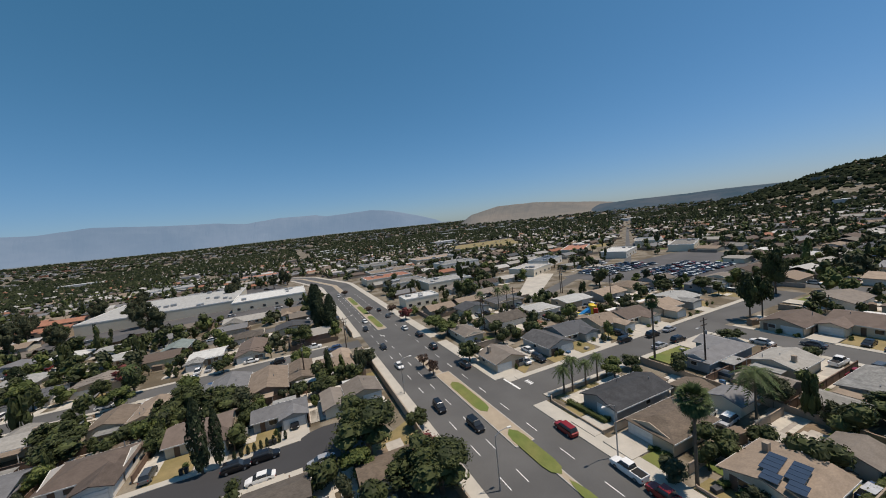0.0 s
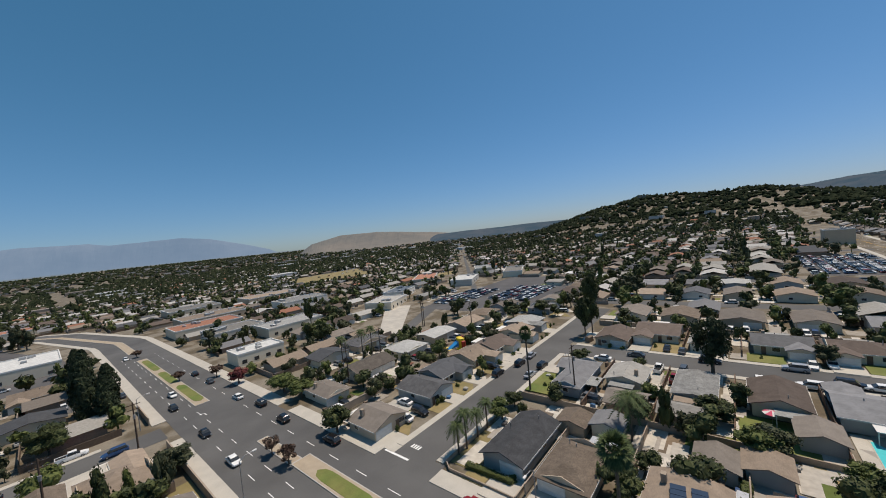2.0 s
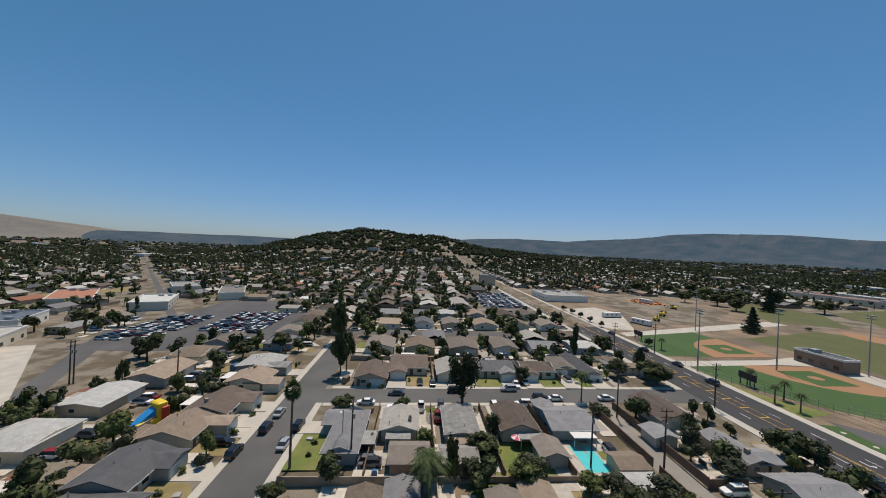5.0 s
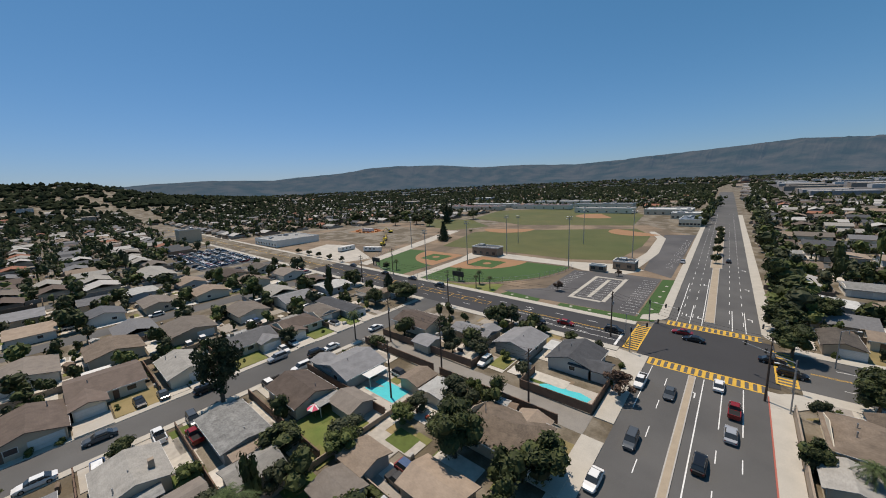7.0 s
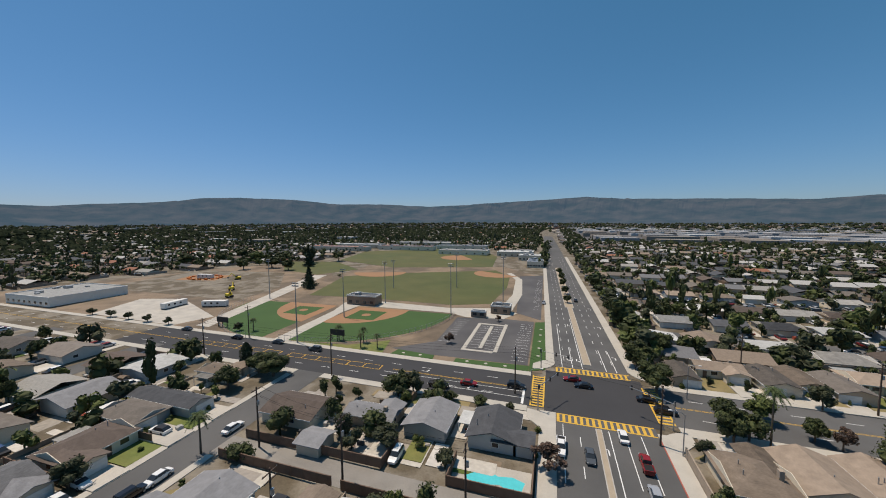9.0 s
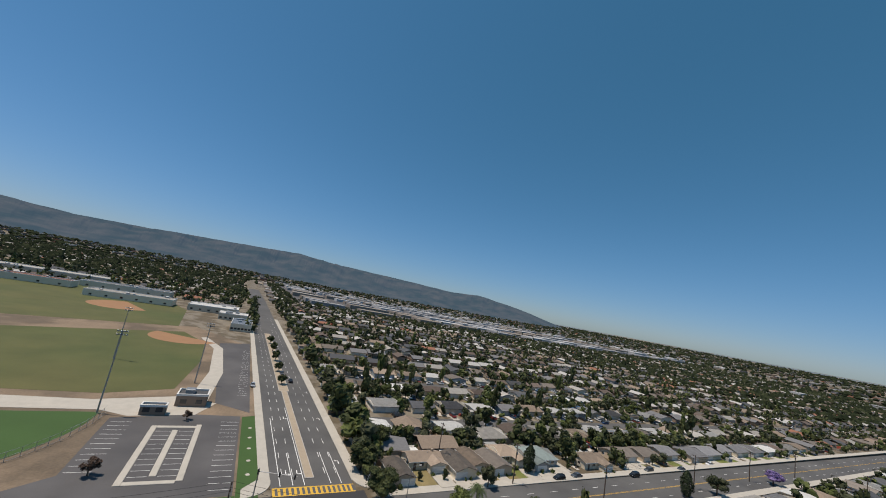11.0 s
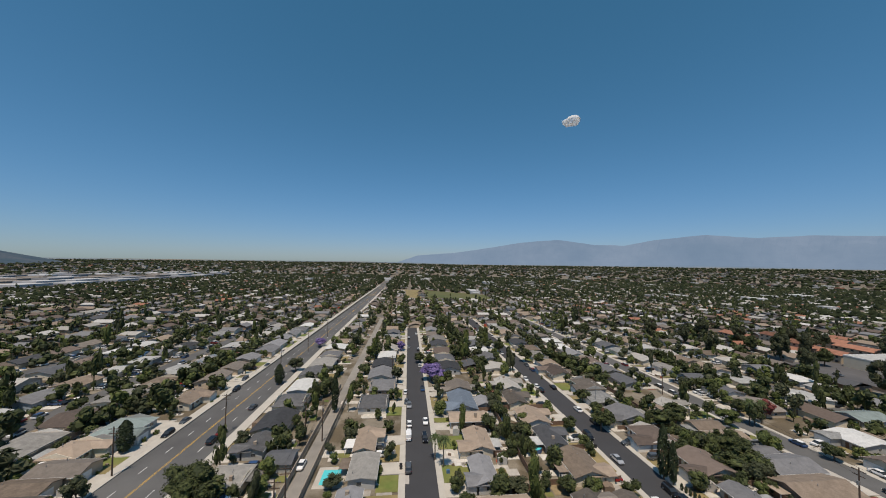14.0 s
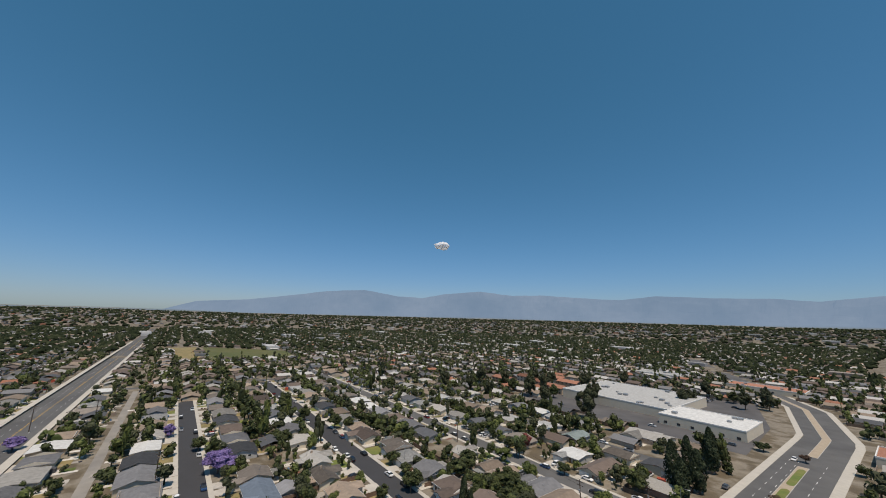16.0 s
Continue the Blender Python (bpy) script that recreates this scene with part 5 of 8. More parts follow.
house(-37.4, 76.8, 8.9, 10.2, "grey", "grey", "y")
house(51.4, 123.1, 5.8, 11.2, "tan", "beige", "y")
house(33.1, 123.4, 11.4, 9.5, "tan", "cream", "x")
house(68.3, 125.6, 9.5, 12.5, "tan", "cream", "y")
house(-50.5, 75.4, 11.1, 7.1, "grey", "beige", "x")
house(-68.0, 71.4, 12.8, 9.0, "brown", "cream", "x")
house(-57.1, 62.9, 5.0, 5.0, "grey", "cream", "x")
house(-100.7, 65.1, 20.0, 4.9, "dark", "grey", "x")
house(-102.9, 81.4, 11.2, 7.0, "tan", "cream", "x")
house(30.5, 79.2, 9.1, 11.1, "tan", "cream", "y")
house(53.3, 79.7, 8.1, 8.5, "light", "cream", "y")
house(69.4, 80.8, 9.4, 8.5, "grey", "grey", "x")
house(61.7, 70.3, 6.6, 6.7, "dark", "grey", "y")
house(55.7, 47.5, 11.2, 6.5, "light", "grey", "x")
house(39.4, 48.2, 12.7, 7.4, "grey", "grey", "x")
house(69.7, 47.4, 12.5, 7.7, "tan", "cream", "x")
house(58.9, 121.2, 7.5, 11.6, "taupe", "beige", "y")
house(43.9, 120.7, 7.4, 12.0, "taupe", "cream", "y")
house(80.9, 123.0, 13.9, 14.0, "green", "grey", "y")
house(105.7, 118.4, 12.4, 11.2, "tan", "cream", "x")
house(22.0, 118.0, 6.2, 9.9, "taupe", "beige", "y")
house(37.6, 14.6, 7.7, 10.9, "tan", "beige", "y")
house(52.0, 17.8, 11.5, 7.4, "grey", "grey", "x")
house(68.0, 16.4, 12.1, 9.6, "tan", "cream", "x")
house(84.3, 15.2, 7.4, 12.7, "tan", "beige", "y")
house(98.7, 16.3, 16.6, 11.4, "blue", "grey", "x")
house(115.1, 15.5, 9.7, 12.1, "taupe", "cream", "y")
house(98.3, 6.7, 7.6, 5.7, "grey", "grey", "x")
house(68.6, -9.5, 11.4, 9.1, "dark", "grey", "x")
house(83.5, -9.1, 11.5, 11.5, "tan", "white", "y")
house(100.9, -8.3, 11.9, 10.0, "taupe", "cream", "x")
house(117.4, -10.2, 13.8, 11.3, "light", "cream", "x")
house(53.9, -11.5, 12.1, 10.4, "tan", "cream", "x")
house(35.6, -6.5, 10.8, 8.6, "taupe", "beige", "x")
house(52.0, -43.6, 11.0, 13.3, "brown", "cream", "y")
house(68.4, -40.1, 11.5, 13.3, "brown", "white", "y")
house(84.2, -41.6, 10.5, 14.9, "grey", "cream", "y")
house(116.2, -44.1, 13.8, 13.4, "taupe", "grey", "x")
house(31.6, -66.1, 5.8, 14.4, "tan", "beige", "y")
house(25.5, -41.3, 4.3, 8.9, "taupe", "cream", "y")
house(49.9, -68.0, 8.8, 13.2, "grey", "grey", "y")
house(66.4, -65.7, 5.8, 11.8, "tan", "beige", "y")
house(136.7, -38.2, 14.8, 13.6, "brown", "cream", "x")
house(36.7, -42.1, 10.5, 8.1, "grey", "grey", "x")
house(18.6, -42.4, 7.7, 7.8, "taupe", "beige", "y")
house(36.7, -14.3, 8.6, 5.0, "taupe", "beige", "x")
house(20.4, -11.5, 8.7, 5.0, "tan", "cream", "x")
house(22.0, -67.2, 10.0, 15.2, "tan", "beige", "y")
house(40.0, -64.2, 9.1, 15.9, "tan", "brown", "y")
house(57.4, -68.6, 4.5, 7.7, "grey", "grey", "y")
house(73.7, -65.4, 7.0, 9.5, "tan", "cream", "y")
house(90.7, -68.9, 9.3, 11.4, "light", "cream", "y")
house(47.4, -104.2, 8.8, 18.3, "brown", "cream", "y")
house(62.3, -107.1, 10.2, 15.3, "white", "grey", "y")
house(97.1, -133.6, 11.2, 14.8, "white", "cream", "y")
house(55.6, -166.7, 20.0, 19.0, "light", "cream", "x")
house(32.4, -165.4, 11.2, 19.0, "tan", "beige", "y")
house(77.7, -133.9, 8.3, 13.1, "green", "grey", "y")

car(-10.6, -4.8, "y", "suv", "red")
car(-10.8, 7.6, "y", "pickup", "white")
car(-10.4, 13.6, "y", "pickup", "red")
car(-10.8, 17.8, "y", "sedan", "blue")
car(5.6, -54.0, "y", "sedan", "white")
car(5.2, -25.6, "y", "suv", "black")
car(2.1, -15.3, "y", "suv", "black")
car(5.3, -73.8, "y", "sedan", "black")
car(3.4, -114.5, "y", "sedan", "white")
car(-8.3, -61.8, "y", "suv", "black")
car(-9.2, -77.5, "y", "suv", "black")
car(-7.6, -90.0, "y", "sedan", "white")
car(-9.4, -41.6, "y", "suv", "black")
car(-7.6, -115.9, "y", "sedan", "grey")
car(-7.3, -132.4, "y", "sedan", "black")
car(43.9, -28.8, "x", "suv", "black")
car(39.6, -22.8, "x", "sedan", "white")
car(29.9, -21.5, "x", "sedan", "silver")
car(39.1, -29.2, "x", "suv", "black")
car(58.4, -24.0, "x", "sedan", "silver")
car(93.0, -29.8, "x", "sedan", "white")
car(68.9, -37.9, "y", "pickup", "grey")
car(58.7, -36.1, "y", "suv", "grey")
car(34.0, -38.8, "y", "sedan", "black")
car(27.3, -40.5, "y", "suv", "silver")
car(25.1, -40.3, "y", "suv", "red")
car(-53.9, -26.8, "x", "suv", "black")
car(-56.6, -18.3, "x", "sedan", "silver")
car(-63.7, -17.8, "x", "suv", "black")
car(-29.0, -39.3, "y", "sedan", "white")
car(-23.5, -33.5, "y", "sedan", "white")
car(-27.3, -32.3, "y", "suv", "black")
car(-75.4, -4.5, "y", "sedan", "white")
car(-8.1, 58.2, "y", "suv", "grey")
car(-5.3, 75.8, "y", "sedan", "grey")
car(1.8, 84.2, "y", "sedan", "white")
car(4.5, 85.7, "y", "van", "white")
car(4.3, 76.5, "y", "pickup", "red")
car(4.0, 68.9, "y", "sedan", "silver")
car(0.7, 58.9, "y", "suv", "black")
car(-10.4, 47.0, "y", "sedan", "white")
car(-6.9, 108.0, "x", "sedan", "red")
car(-4.2, 104.9, "x", "sedan", "black")
car(-10.5, 77.0, "y", "pickup", "white")
car(-21.4, 99.4, "x", "suv", "black")
car(-33.9, 97.1, "x", "sedan", "red")
car(-41.4, 93.7, "x", "pickup", "black")
car(10.2, 101.8, "x", "sedan", "black")
car(13.0, 97.2, "x", "suv", "black")
car(-89.8, 105.1, "x", "suv", "grey")
car(-107.3, 106.9, "x", "sedan", "grey")
car(-125.6, 106.2, "x", "sedan", "black")
car(-40.5, 65.0, "y", "suv", "white")
car(-74.3, 37.3, "y", "suv", "white")
car(-153.5, 107.8, "x", "sedan", "grey")
car(-77.9, 43.4, "y", "suv", "black")
car(-77.7, 47.3, "y", "sedan", "white")
car(-83.9, 35.9, "y", "suv", "silver")
car(-82.8, 20.0, "y", "suv", "black")
car(-81.1, 3.1, "y", "sedan", "grey")
car(-75.4, -4.6, "y", "sedan", "white")
car(-72.8, 9.9, "x", "pickup", "white")
car(-73.1, 15.1, "x", "suv", "grey")
car(-67.6, 13.9, "x", "pickup", "red")
car(-89.0, 9.7, "x", "sedan", "black")
car(-88.3, 13.5, "x", "sedan", "grey")
car(-89.9, 15.9, "x", "sedan", "blue")
car(-87.4, 39.1, "x", "sedan", "white")
car(-89.3, 42.5, "x", "sedan", "white")
car(-100.4, 57.6, "x", "suv", "black")
car(-77.8, 62.4, "y", "sedan", "white")
car(-3.5, 217.4, "y", "sedan", "grey")
car(-16.5, 194.9, "y", "sedan", "silver")
car(-0.2, 204.8, "y", "sedan", "black")
car(173.2, 38.6, "x", "sedan", "black")
car(114.1, 37.3, "x", "sedan", "white")
car(103.3, 36.7, "x", "sedan", "grey")
car(83.9, 35.6, "x", "sedan", "white")
car(75.1, 35.9, "x", "van", "white")
car(57.7, 36.0, "x", "suv", "grey")
car(85.6, 30.0, "x", "sedan", "white")
car(73.5, 30.8, "x", "suv", "black")
car(89.7, 111.5, "x", "sedan", "grey")
car(80.3, 110.9, "x", "suv", "black")
car(75.5, 95.2, "x", "suv", "black")
car(80.9, 95.4, "x", "sedan", "red")
car(100.7, 94.2, "x", "sedan", "grey")
car(119.8, 109.1, "x", "suv", "black")
car(133.2, 111.5, "x", "suv", "grey")
car(155.9, 110.6, "x", "sedan", "grey")
car(185.0, 112.9, "x", "sedan", "white")
car(129.8, -21.5, "x", "sedan", "white")
car(119.7, -23.1, "x", "sedan", "white")
car(114.2, -23.2, "x", "suv", "black")
car(91.8, -28.1, "x", "sedan", "white")
car(57.0, -23.3, "x", "sedan", "silver")
car(72.3, -22.8, "x", "suv", "black")
car(58.9, -32.9, "y", "suv", "silver")
car(67.2, -33.6, "y", "suv", "grey")
car(49.5, -17.3, "y", "sedan", "red")
car(52.4, -18.4, "y", "sedan", "white")
car(26.6, -92.8, "x", "pickup", "white")
car(20.2, -84.5, "x", "suv", "blue")
car(38.6, -85.1, "x", "suv", "black")
car(47.1, -93.6, "x", "sedan", "white")
car(60.7, 64.7, "x", "sedan", "white")
car(59.5, 65.9, "x", "suv", "silver")
car(72.5, 44.8, "y", "sedan", "silver")
car(69.0, 45.0, "y", "sedan", "grey")
car(64.7, 44.6, "y", "sedan", "white")
car(61.5, 44.2, "y", "pickup", "silver")
car(25.2, -92.7, "x", "suv", "white")
car(4.0, -199.5, "y", "sedan", "white")
car(5.8, -101.3, "y", "sedan", "black")
car(19.8, -116.2, "y", "suv", "black")
car(13.2, -133.5, "y", "sedan", "grey")
car(-62.9, -24.6, "x", "suv", "black")
car(-70.0, -24.4, "x", "sedan", "silver")
car(-55.8, -18.5, "x", "suv", "white")
car(-57.2, -30.9, "y", "suv", "black")
car(-51.2, -39.5, "y", "sedan", "black")
car(-60.9, -18.7, "x", "suv", "black")

utility_pole(-73.0, 90.7)
utility_pole(-122.8, 91.1)
utility_pole(-21.4, 96.2)
utility_pole(-121.9, 108.2)
utility_pole(8.5, 84.0)
utility_pole(-46.5, 56.3)
utility_pole(-24.6, 55.5)
utility_pole(-48.3, 42.7)
utility_pole(-68.0, 59.7)
utility_pole(-30.1, -65.1)
utility_pole(-46.4, -69.3)
utility_pole(-50.5, -3.7)
utility_pole(-87.8, -87.6)
utility_pole(-73.4, -239.9)
utility_pole(38.9, 61.7)
utility_pole(59.0, 110.4)
utility_pole(39.3, 125.5)
utility_pole(81.0, 94.3)
utility_pole(34.2, 62.3)
utility_pole(77.3, 68.5)
utility_pole(128.5, 43.6)
utility_pole(74.5, 62.6)
utility_pole(16.9, -77.9)
utility_pole(30.8, -63.2)
utility_pole(108.8, -77.4)
utility_pole(187.7, 98.4)
utility_pole(140.7, 98.3)
utility_pole(232.5, 96.6)
utility_pole(236.7, 73.7)
utility_pole(-87.5, -88.4)
utility_pole(-88.2, -60.1)
field_light(-57.4, 160.7, 24)
field_light(-103.0, 142.5, 22)
field_light(-100.8, 109.4, 22)
field_light(-163.5, 161.5, 22)
field_light(-96.8, 171.5, 22)
field_light(-71.2, 221.7, 22)
field_light(-37.7, 194.2, 24)
field_light(-109.2, 207.6, 18)
street_lamp(6.9, 0.4)
street_lamp(9.5, -37.2)
street_lamp(-12.4, 4.5)
street_lamp(-54.9, -6.3)
street_lamp(-17.2, 93.0)
street_lamp(11.7, 81.7)
street_lamp(20.1, 106.3)
street_lamp(14.3, -94.4)
street_lamp(97.0, -39.2)

tree(-28.6, 38.6, "oak", 4.9, 10.5)
tree(-15.5, 43.4, "oak", 4, 7)
tree(-36.6, 49.3, "olive", 3, 6)
tree(-89.0, 85.5, "oak", 5, 7)
tree(-94.6, 85.8, "oak", 4, 6)
tree(-49.8, 86.1, "oak", 4, 7)
tree(-46.4, 87.7, "olive", 3, 6)
tree(-75.5, 20.9, "pine", 5.5, 15)
tree(-12.8, 70.1, "rust", 3.2, 5.5)
tree(-43.6, 67.2, "olive", 3, 5)
tree(-100.3, 87.0, "cypress", 1.8, 8)
tree(-94.5, 75.6, "oak", 3.5, 7)
tree(-44.7, 29.3, "olive", 3.5, 5)
tree(-42.8, 27.9, "lime", 3, 5)
tree(-90.2, 41.9, "olive", 2.6, 5)
tree(-52.0, 22.2, "oak", 3.5, 5)
tree(-40.9, 42.6, "olive", 2.5, 4)
tree(-40.7, 38.7, "lime", 2.5, 4)
tree(-77.3, 54.8, "palm", 2, 8)
tree(-68.8, 56.2, "shrub", 2.4, 3.2)
tree(-74.1, 5.0, "shrub", 2.0, 2.6)
tree(-139.6, 53.9, "oak", 2, 7)
tree(-36.4, 87.4, "oak", 2, 2.6)
tree(-28.6, 87.4, "oak", 2.2, 2.8)
tree(13.7, 107.3, "oak", 4.5, 9)
tree(12.5, 123.2, "oak", 4, 8)
tree(20.5, 134.5, "oak", 4.5, 9)
tree(14.2, 165.0, "oak", 4, 8)
tree(13.4, 183.2, "oak", 4, 8)
tree(26.1, 90.9, "oak", 3.5, 7)
tree(29.1, 89.7, "palm", 2.2, 12)
tree(38.7, 94.5, "oak", 2.5, 5)
tree(42.1, 92.8, "rust", 2.0, 5)
tree(25.1, 69.0, "oak", 2.5, 5)
tree(15.2, 81.7, "olive", 1.6, 4)
tree(13.3, 67.5, "oak", 2.4, 5)
tree(14.8, 53.9, "oak", 3, 6)
tree(36.4, 67.6, "olive", 3, 5)
tree(17.8, 65.3, "palm", 1.8, 5)
tree(-167.8, 234.4, "oak", 2, 2)
tree(21.7, -19.2, "oak", 7, 11)
tree(24.9, -13.9, "lime", 3, 5)
tree(14.2, -3.8, "oak", 6, 9)
tree(19.1, -7.7, "oak", 4, 6)
tree(13.6, -11.0, "red", 3, 5)
tree(49.5, -31.4, "cypress", 1.4, 14)
tree(46.9, -32.0, "cypress", 1.0, 11)
tree(-15.9, 14.1, "fanpalm", 2.6, 12.5)
tree(-49.0, -14.5, "fanpalm", 2.0, 15)
tree(-19.8, -14.8, "palm", 2.0, 6)
tree(-22.0, -14.6, "palm", 2.0, 7.5)
tree(-26.2, -14.9, "palm", 1.8, 5.5)
tree(-29.9, -15.0, "palm", 1.8, 6)
tree(-34.0, -13.9, "lime", 2.8, 4.5)
tree(-38.6, 10.6, "palm", 3.4, 8.5)
tree(-44.7, 10.5, "olive", 3.0, 6)
tree(-0.4, -42.4, "rust", 2.2, 4.5)
tree(-0.1, -49.2, "rust", 1.8, 4.2)
tree(-16.9, -79.5, "lime", 4.5, 6)
tree(-17.6, -70.2, "lime", 4, 5)
tree(-12.2, -43.6, "oak", 3.5, 6)
tree(22.6, -111.3, "cypress", 2.5, 18)
tree(22.8, -126.8, "cypress", 2.4, 17)
tree(22.1, -150.2, "cypress", 2.4, 17)
tree(-12.5, -103.2, "red", 3, 5.5)
tree(13.1, -62.6, "olive", 3.5, 5)
tree(11.4, -22.2, "oak", 2.5, 4)
tree(-13.8, 12.1, "olive", 2.0, 3.5)
tree(-17.2, 20.0, "olive", 1.8, 3)
tree(50.6, -51.4, "oak", 4, 6)
tree(85.8, -91.2, "oak", 3, 7)
tree(77.6, -88.8, "oak", 3, 9)
tree(112.2, -101.1, "oak", 3, 6)
tree(76.6, -29.6, "oak", 3.5, 7)
tree(89.2, -35.3, "oak", 3, 5)
tree(84.3, -63.3, "oak", 4, 6)
tree(78.2, -52.0, "oak", 4, 6)
tree(62.6, -59.6, "oak", 3, 6)
tree(-34.3, -74.1, "palm", 2, 12)
tree(-42.6, -74.3, "palm", 2.2, 12)
tree(-46.8, -74.5, "palm", 2.2, 12)
tree(-50.7, -113.6, "oak", 4, 10)
tree(-94.2, -15.3, "oak", 3.0, 15)
tree(-98.9, -14.4, "oak", 3.0, 14)
tree(-40.2, -14.1, "oak", 2.2, 4)
tree(46.9, 84.8, "oak", 5.6, 10)
tree(45.9, 80.8, "oak", 4.2, 8)
tree(24.0, 95.2, "oak", 3.6, 7)
tree(22.9, 89.3, "oak", 3.4, 7)
tree(31.8, 100.8, "lime", 3.4, 6)
tree(14.2, 121.9, "oak", 4, 7)
tree(70.5, 116.1, "cypress", 1.9, 9)
tree(48.6, 109.7, "olive", 2.6, 6)
tree(33.7, 62.8, "oak", 4.5, 7)
tree(51.2, 54.7, "olive", 2.6, 3)
tree(129.9, 24.7, "purple", 6.2, 8.5)
tree(160.3, 29.7, "oak", 3.5, 6)
tree(101.4, -35.9, "oak", 3, 6)
tree(80.3, -34.1, "oak", 3, 6)
tree(79.1, -59.4, "oak", 4, 6)
tree(58.2, -60.5, "oak", 4.5, 8)
tree(77.8, -78.2, "lime", 4, 6)
tree(83.3, -99.9, "red", 3.2, 7)
tree(95.4, 63.1, "cypress", 1.2, 14)
tree(76.7, -18.7, "oak", 2.6, 5)
tree(61.8, 28.5, "palm", 1.8, 7)
tree(58.4, 26.4, "palm", 2.0, 8)
tree(37.1, 23.2, "oak", 4, 6)
tree(222.4, -20.5, "oak", 5, 11)
tree(183.3, -22.5, "oak", 4, 9)
tree(83.4, 72.9, "oak", 2, 5)
tree(71.7, 84.6, "olive", 2.5, 5)
tree(113.9, 58.2, "oak", 3, 6)
tree(127.0, 94.1, "cypress", 2, 9)
tree(145.7, 92.7, "olive", 4, 7)
tree(45.9, -3.0, "oak", 2.6, 4)
tree(46.2, 9.4, "olive", 3.2, 4)
tree(37.0, 2.3, "oak", 3, 4)
tree(83.6, -4.5, "lime", 2.5, 4)
tree(320.3, -142.7, "cypress", 3, 14)
tree(188.0, -135.5, "oak", 4, 8)
tree(162.1, -199.9, "eucalyptus", 6, 20)
tree(169.4, -228.2, "eucalyptus", 6, 19)
tree(98.8, -178.6, "eucalyptus", 7, 20)
tree(117.4, -220.0, "eucalyptus", 6, 20)
tree(224.0, -157.2, "eucalyptus", 5, 18)
tree(108.1, -101.0, "lime", 4, 7)
tree(77.9, -87.1, "palm", 2.2, 9)
tree(79.0, -93.2, "palm", 2, 8)
tree(55.0, -90.2, "oak", 3, 5)
tree(26.5, -50.5, "oak", 4, 5)
tree(29.9, -99.0, "oak", 4.5, 9)
tree(52.7, -58.1, "oak", 4, 7)
tree(122.4, -128.0, "cypress", 2, 8)
tree(20.7, -145.4, "cypress", 2.8, 17)
tree(17.3, -119.3, "cypress", 2.5, 15)
tree(18.6, -107.3, "cypress", 2.5, 14)
tree(15.5, -202.0, "oak", 3.5, 5)
tree(-0.0, -198.9, "rust", 2.5, 4)
tree(-2.0, -130.9, "rust", 2.2, 4)
tree(-10.8, -120.0, "rust", 2.5, 5)
tree(189.7, 40.9, "purple", 3.5, 6)
tree(199.7, 94.1, "purple", 4, 6)
tree(149.4, -3.2, "oak", 5, 7)
tree(162.4, -33.0, "oak", 4, 8)
tree(155.2, -38.0, "oak", 3.5, 7)
tree(259.4, -99.4, "oak", 3, 12)
tree(252.9, -117.5, "oak", 5, 9)
tree(201.3, -254.5, "eucalyptus", 6, 18)
tree(181.1, -254.6, "eucalyptus", 6, 17)
tree(154.1, -269.1, "eucalyptus", 6, 20)
tree(76.9, -278.6, "eucalyptus", 5, 16)
tree(74.9, -289.8, "eucalyptus", 5, 15)
tree(47.5, -313.1, "eucalyptus", 5, 15)
tree(36.2, -325.7, "eucalyptus", 5, 15)
tree(-130.4, -23.9, "oak", 4.5, 18)
tree(-110.4, -52.6, "oak", 4, 7)
tree(-122.2, -44.2, "oak", 4, 7)
tree(-73.4, -9.9, "oak", 3, 3.5)
tree(-77.3, -42.5, "olive", 3, 5)
tree(-159.5, 57.1, "oak", 3, 7)
tree(-100.1, 12.5, "oak", 1, 2)
tree(-227.4, 274.5, "conifer", 5, 17)
tree(-228.1, 248.9, "oak", 6, 10)
tree(-250.9, 254.4, "oak", 7, 11)
tree(-267.7, 240.1, "oak", 6, 10)
tree(-159.6, 190.2, "conifer", 3, 9)
tree(-47.9, 125.4, "rust", 2, 4)
tree(-34.7, 156.9, "rust", 1.6, 3)
tree(-76.3, 112.2, "palm", 1.4, 5)
tree(-70.5, 113.4, "palm", 1.4, 5)
traffic_signal(-15.4, 89.6, 60, 9)
traffic_signal(12.6, 90.4, 150, 9)
traffic_signal(12.8, 113.5, 240, 9)
traffic_signal(-15.4, 112.6, 330, 9)

# walls and fences
structure("boulevard_wall", raised(Geo(), 12.1, 12.35, -76, 82, 1.9), "block_wall", "tan block wall along the pavement", "wall")
structure("boulevard_wall", raised(Geo(), 12.1, 12.35, -112, -96, 1.9), "block_wall", "tan block wall along the pavement", "wall")
for a in ((-73, 55.1, -48, 55.1), (-46, 55.1, -19, 55.1), (-73, 61.4, -42, 61.4), (-29.5, 61.4, -15.3, 61.4), (-42, 61.4, -42, 69), (-29.5, 61.4, -29.5, 68), (-15.3, 61.4, -15.3, 73)):
    fence(*a, 1.8, "wood_fence", "dark brown board fence along the alley")
for a in ((30, 60.8, 120, 60.8), (30, 65.6, 120, 65.6), (14, 118, 14, 150), (25, 135.5, 190, 139.5), (20, 139.5, 190, 143.5)):
    fence(*a, 1.8, "block_wall", "tan block wall behind the yards", "garden_wall", 4)
for x in (-44.5,):
    for a in ((x, -15, x, 54),):
        fence(*a, 1.7, "block_wall", "low block wall between back yards", "garden_wall", 4)
for y in (4.0, -54):
    fence(24, y, 200, y, 1.7, "wood_fence", "weathered board fence between back yards", gap=5.2)
fence(-110, -15, -110, 82, 1.7, "block_wall", "block wall between back yards", "garden_wall", 4)
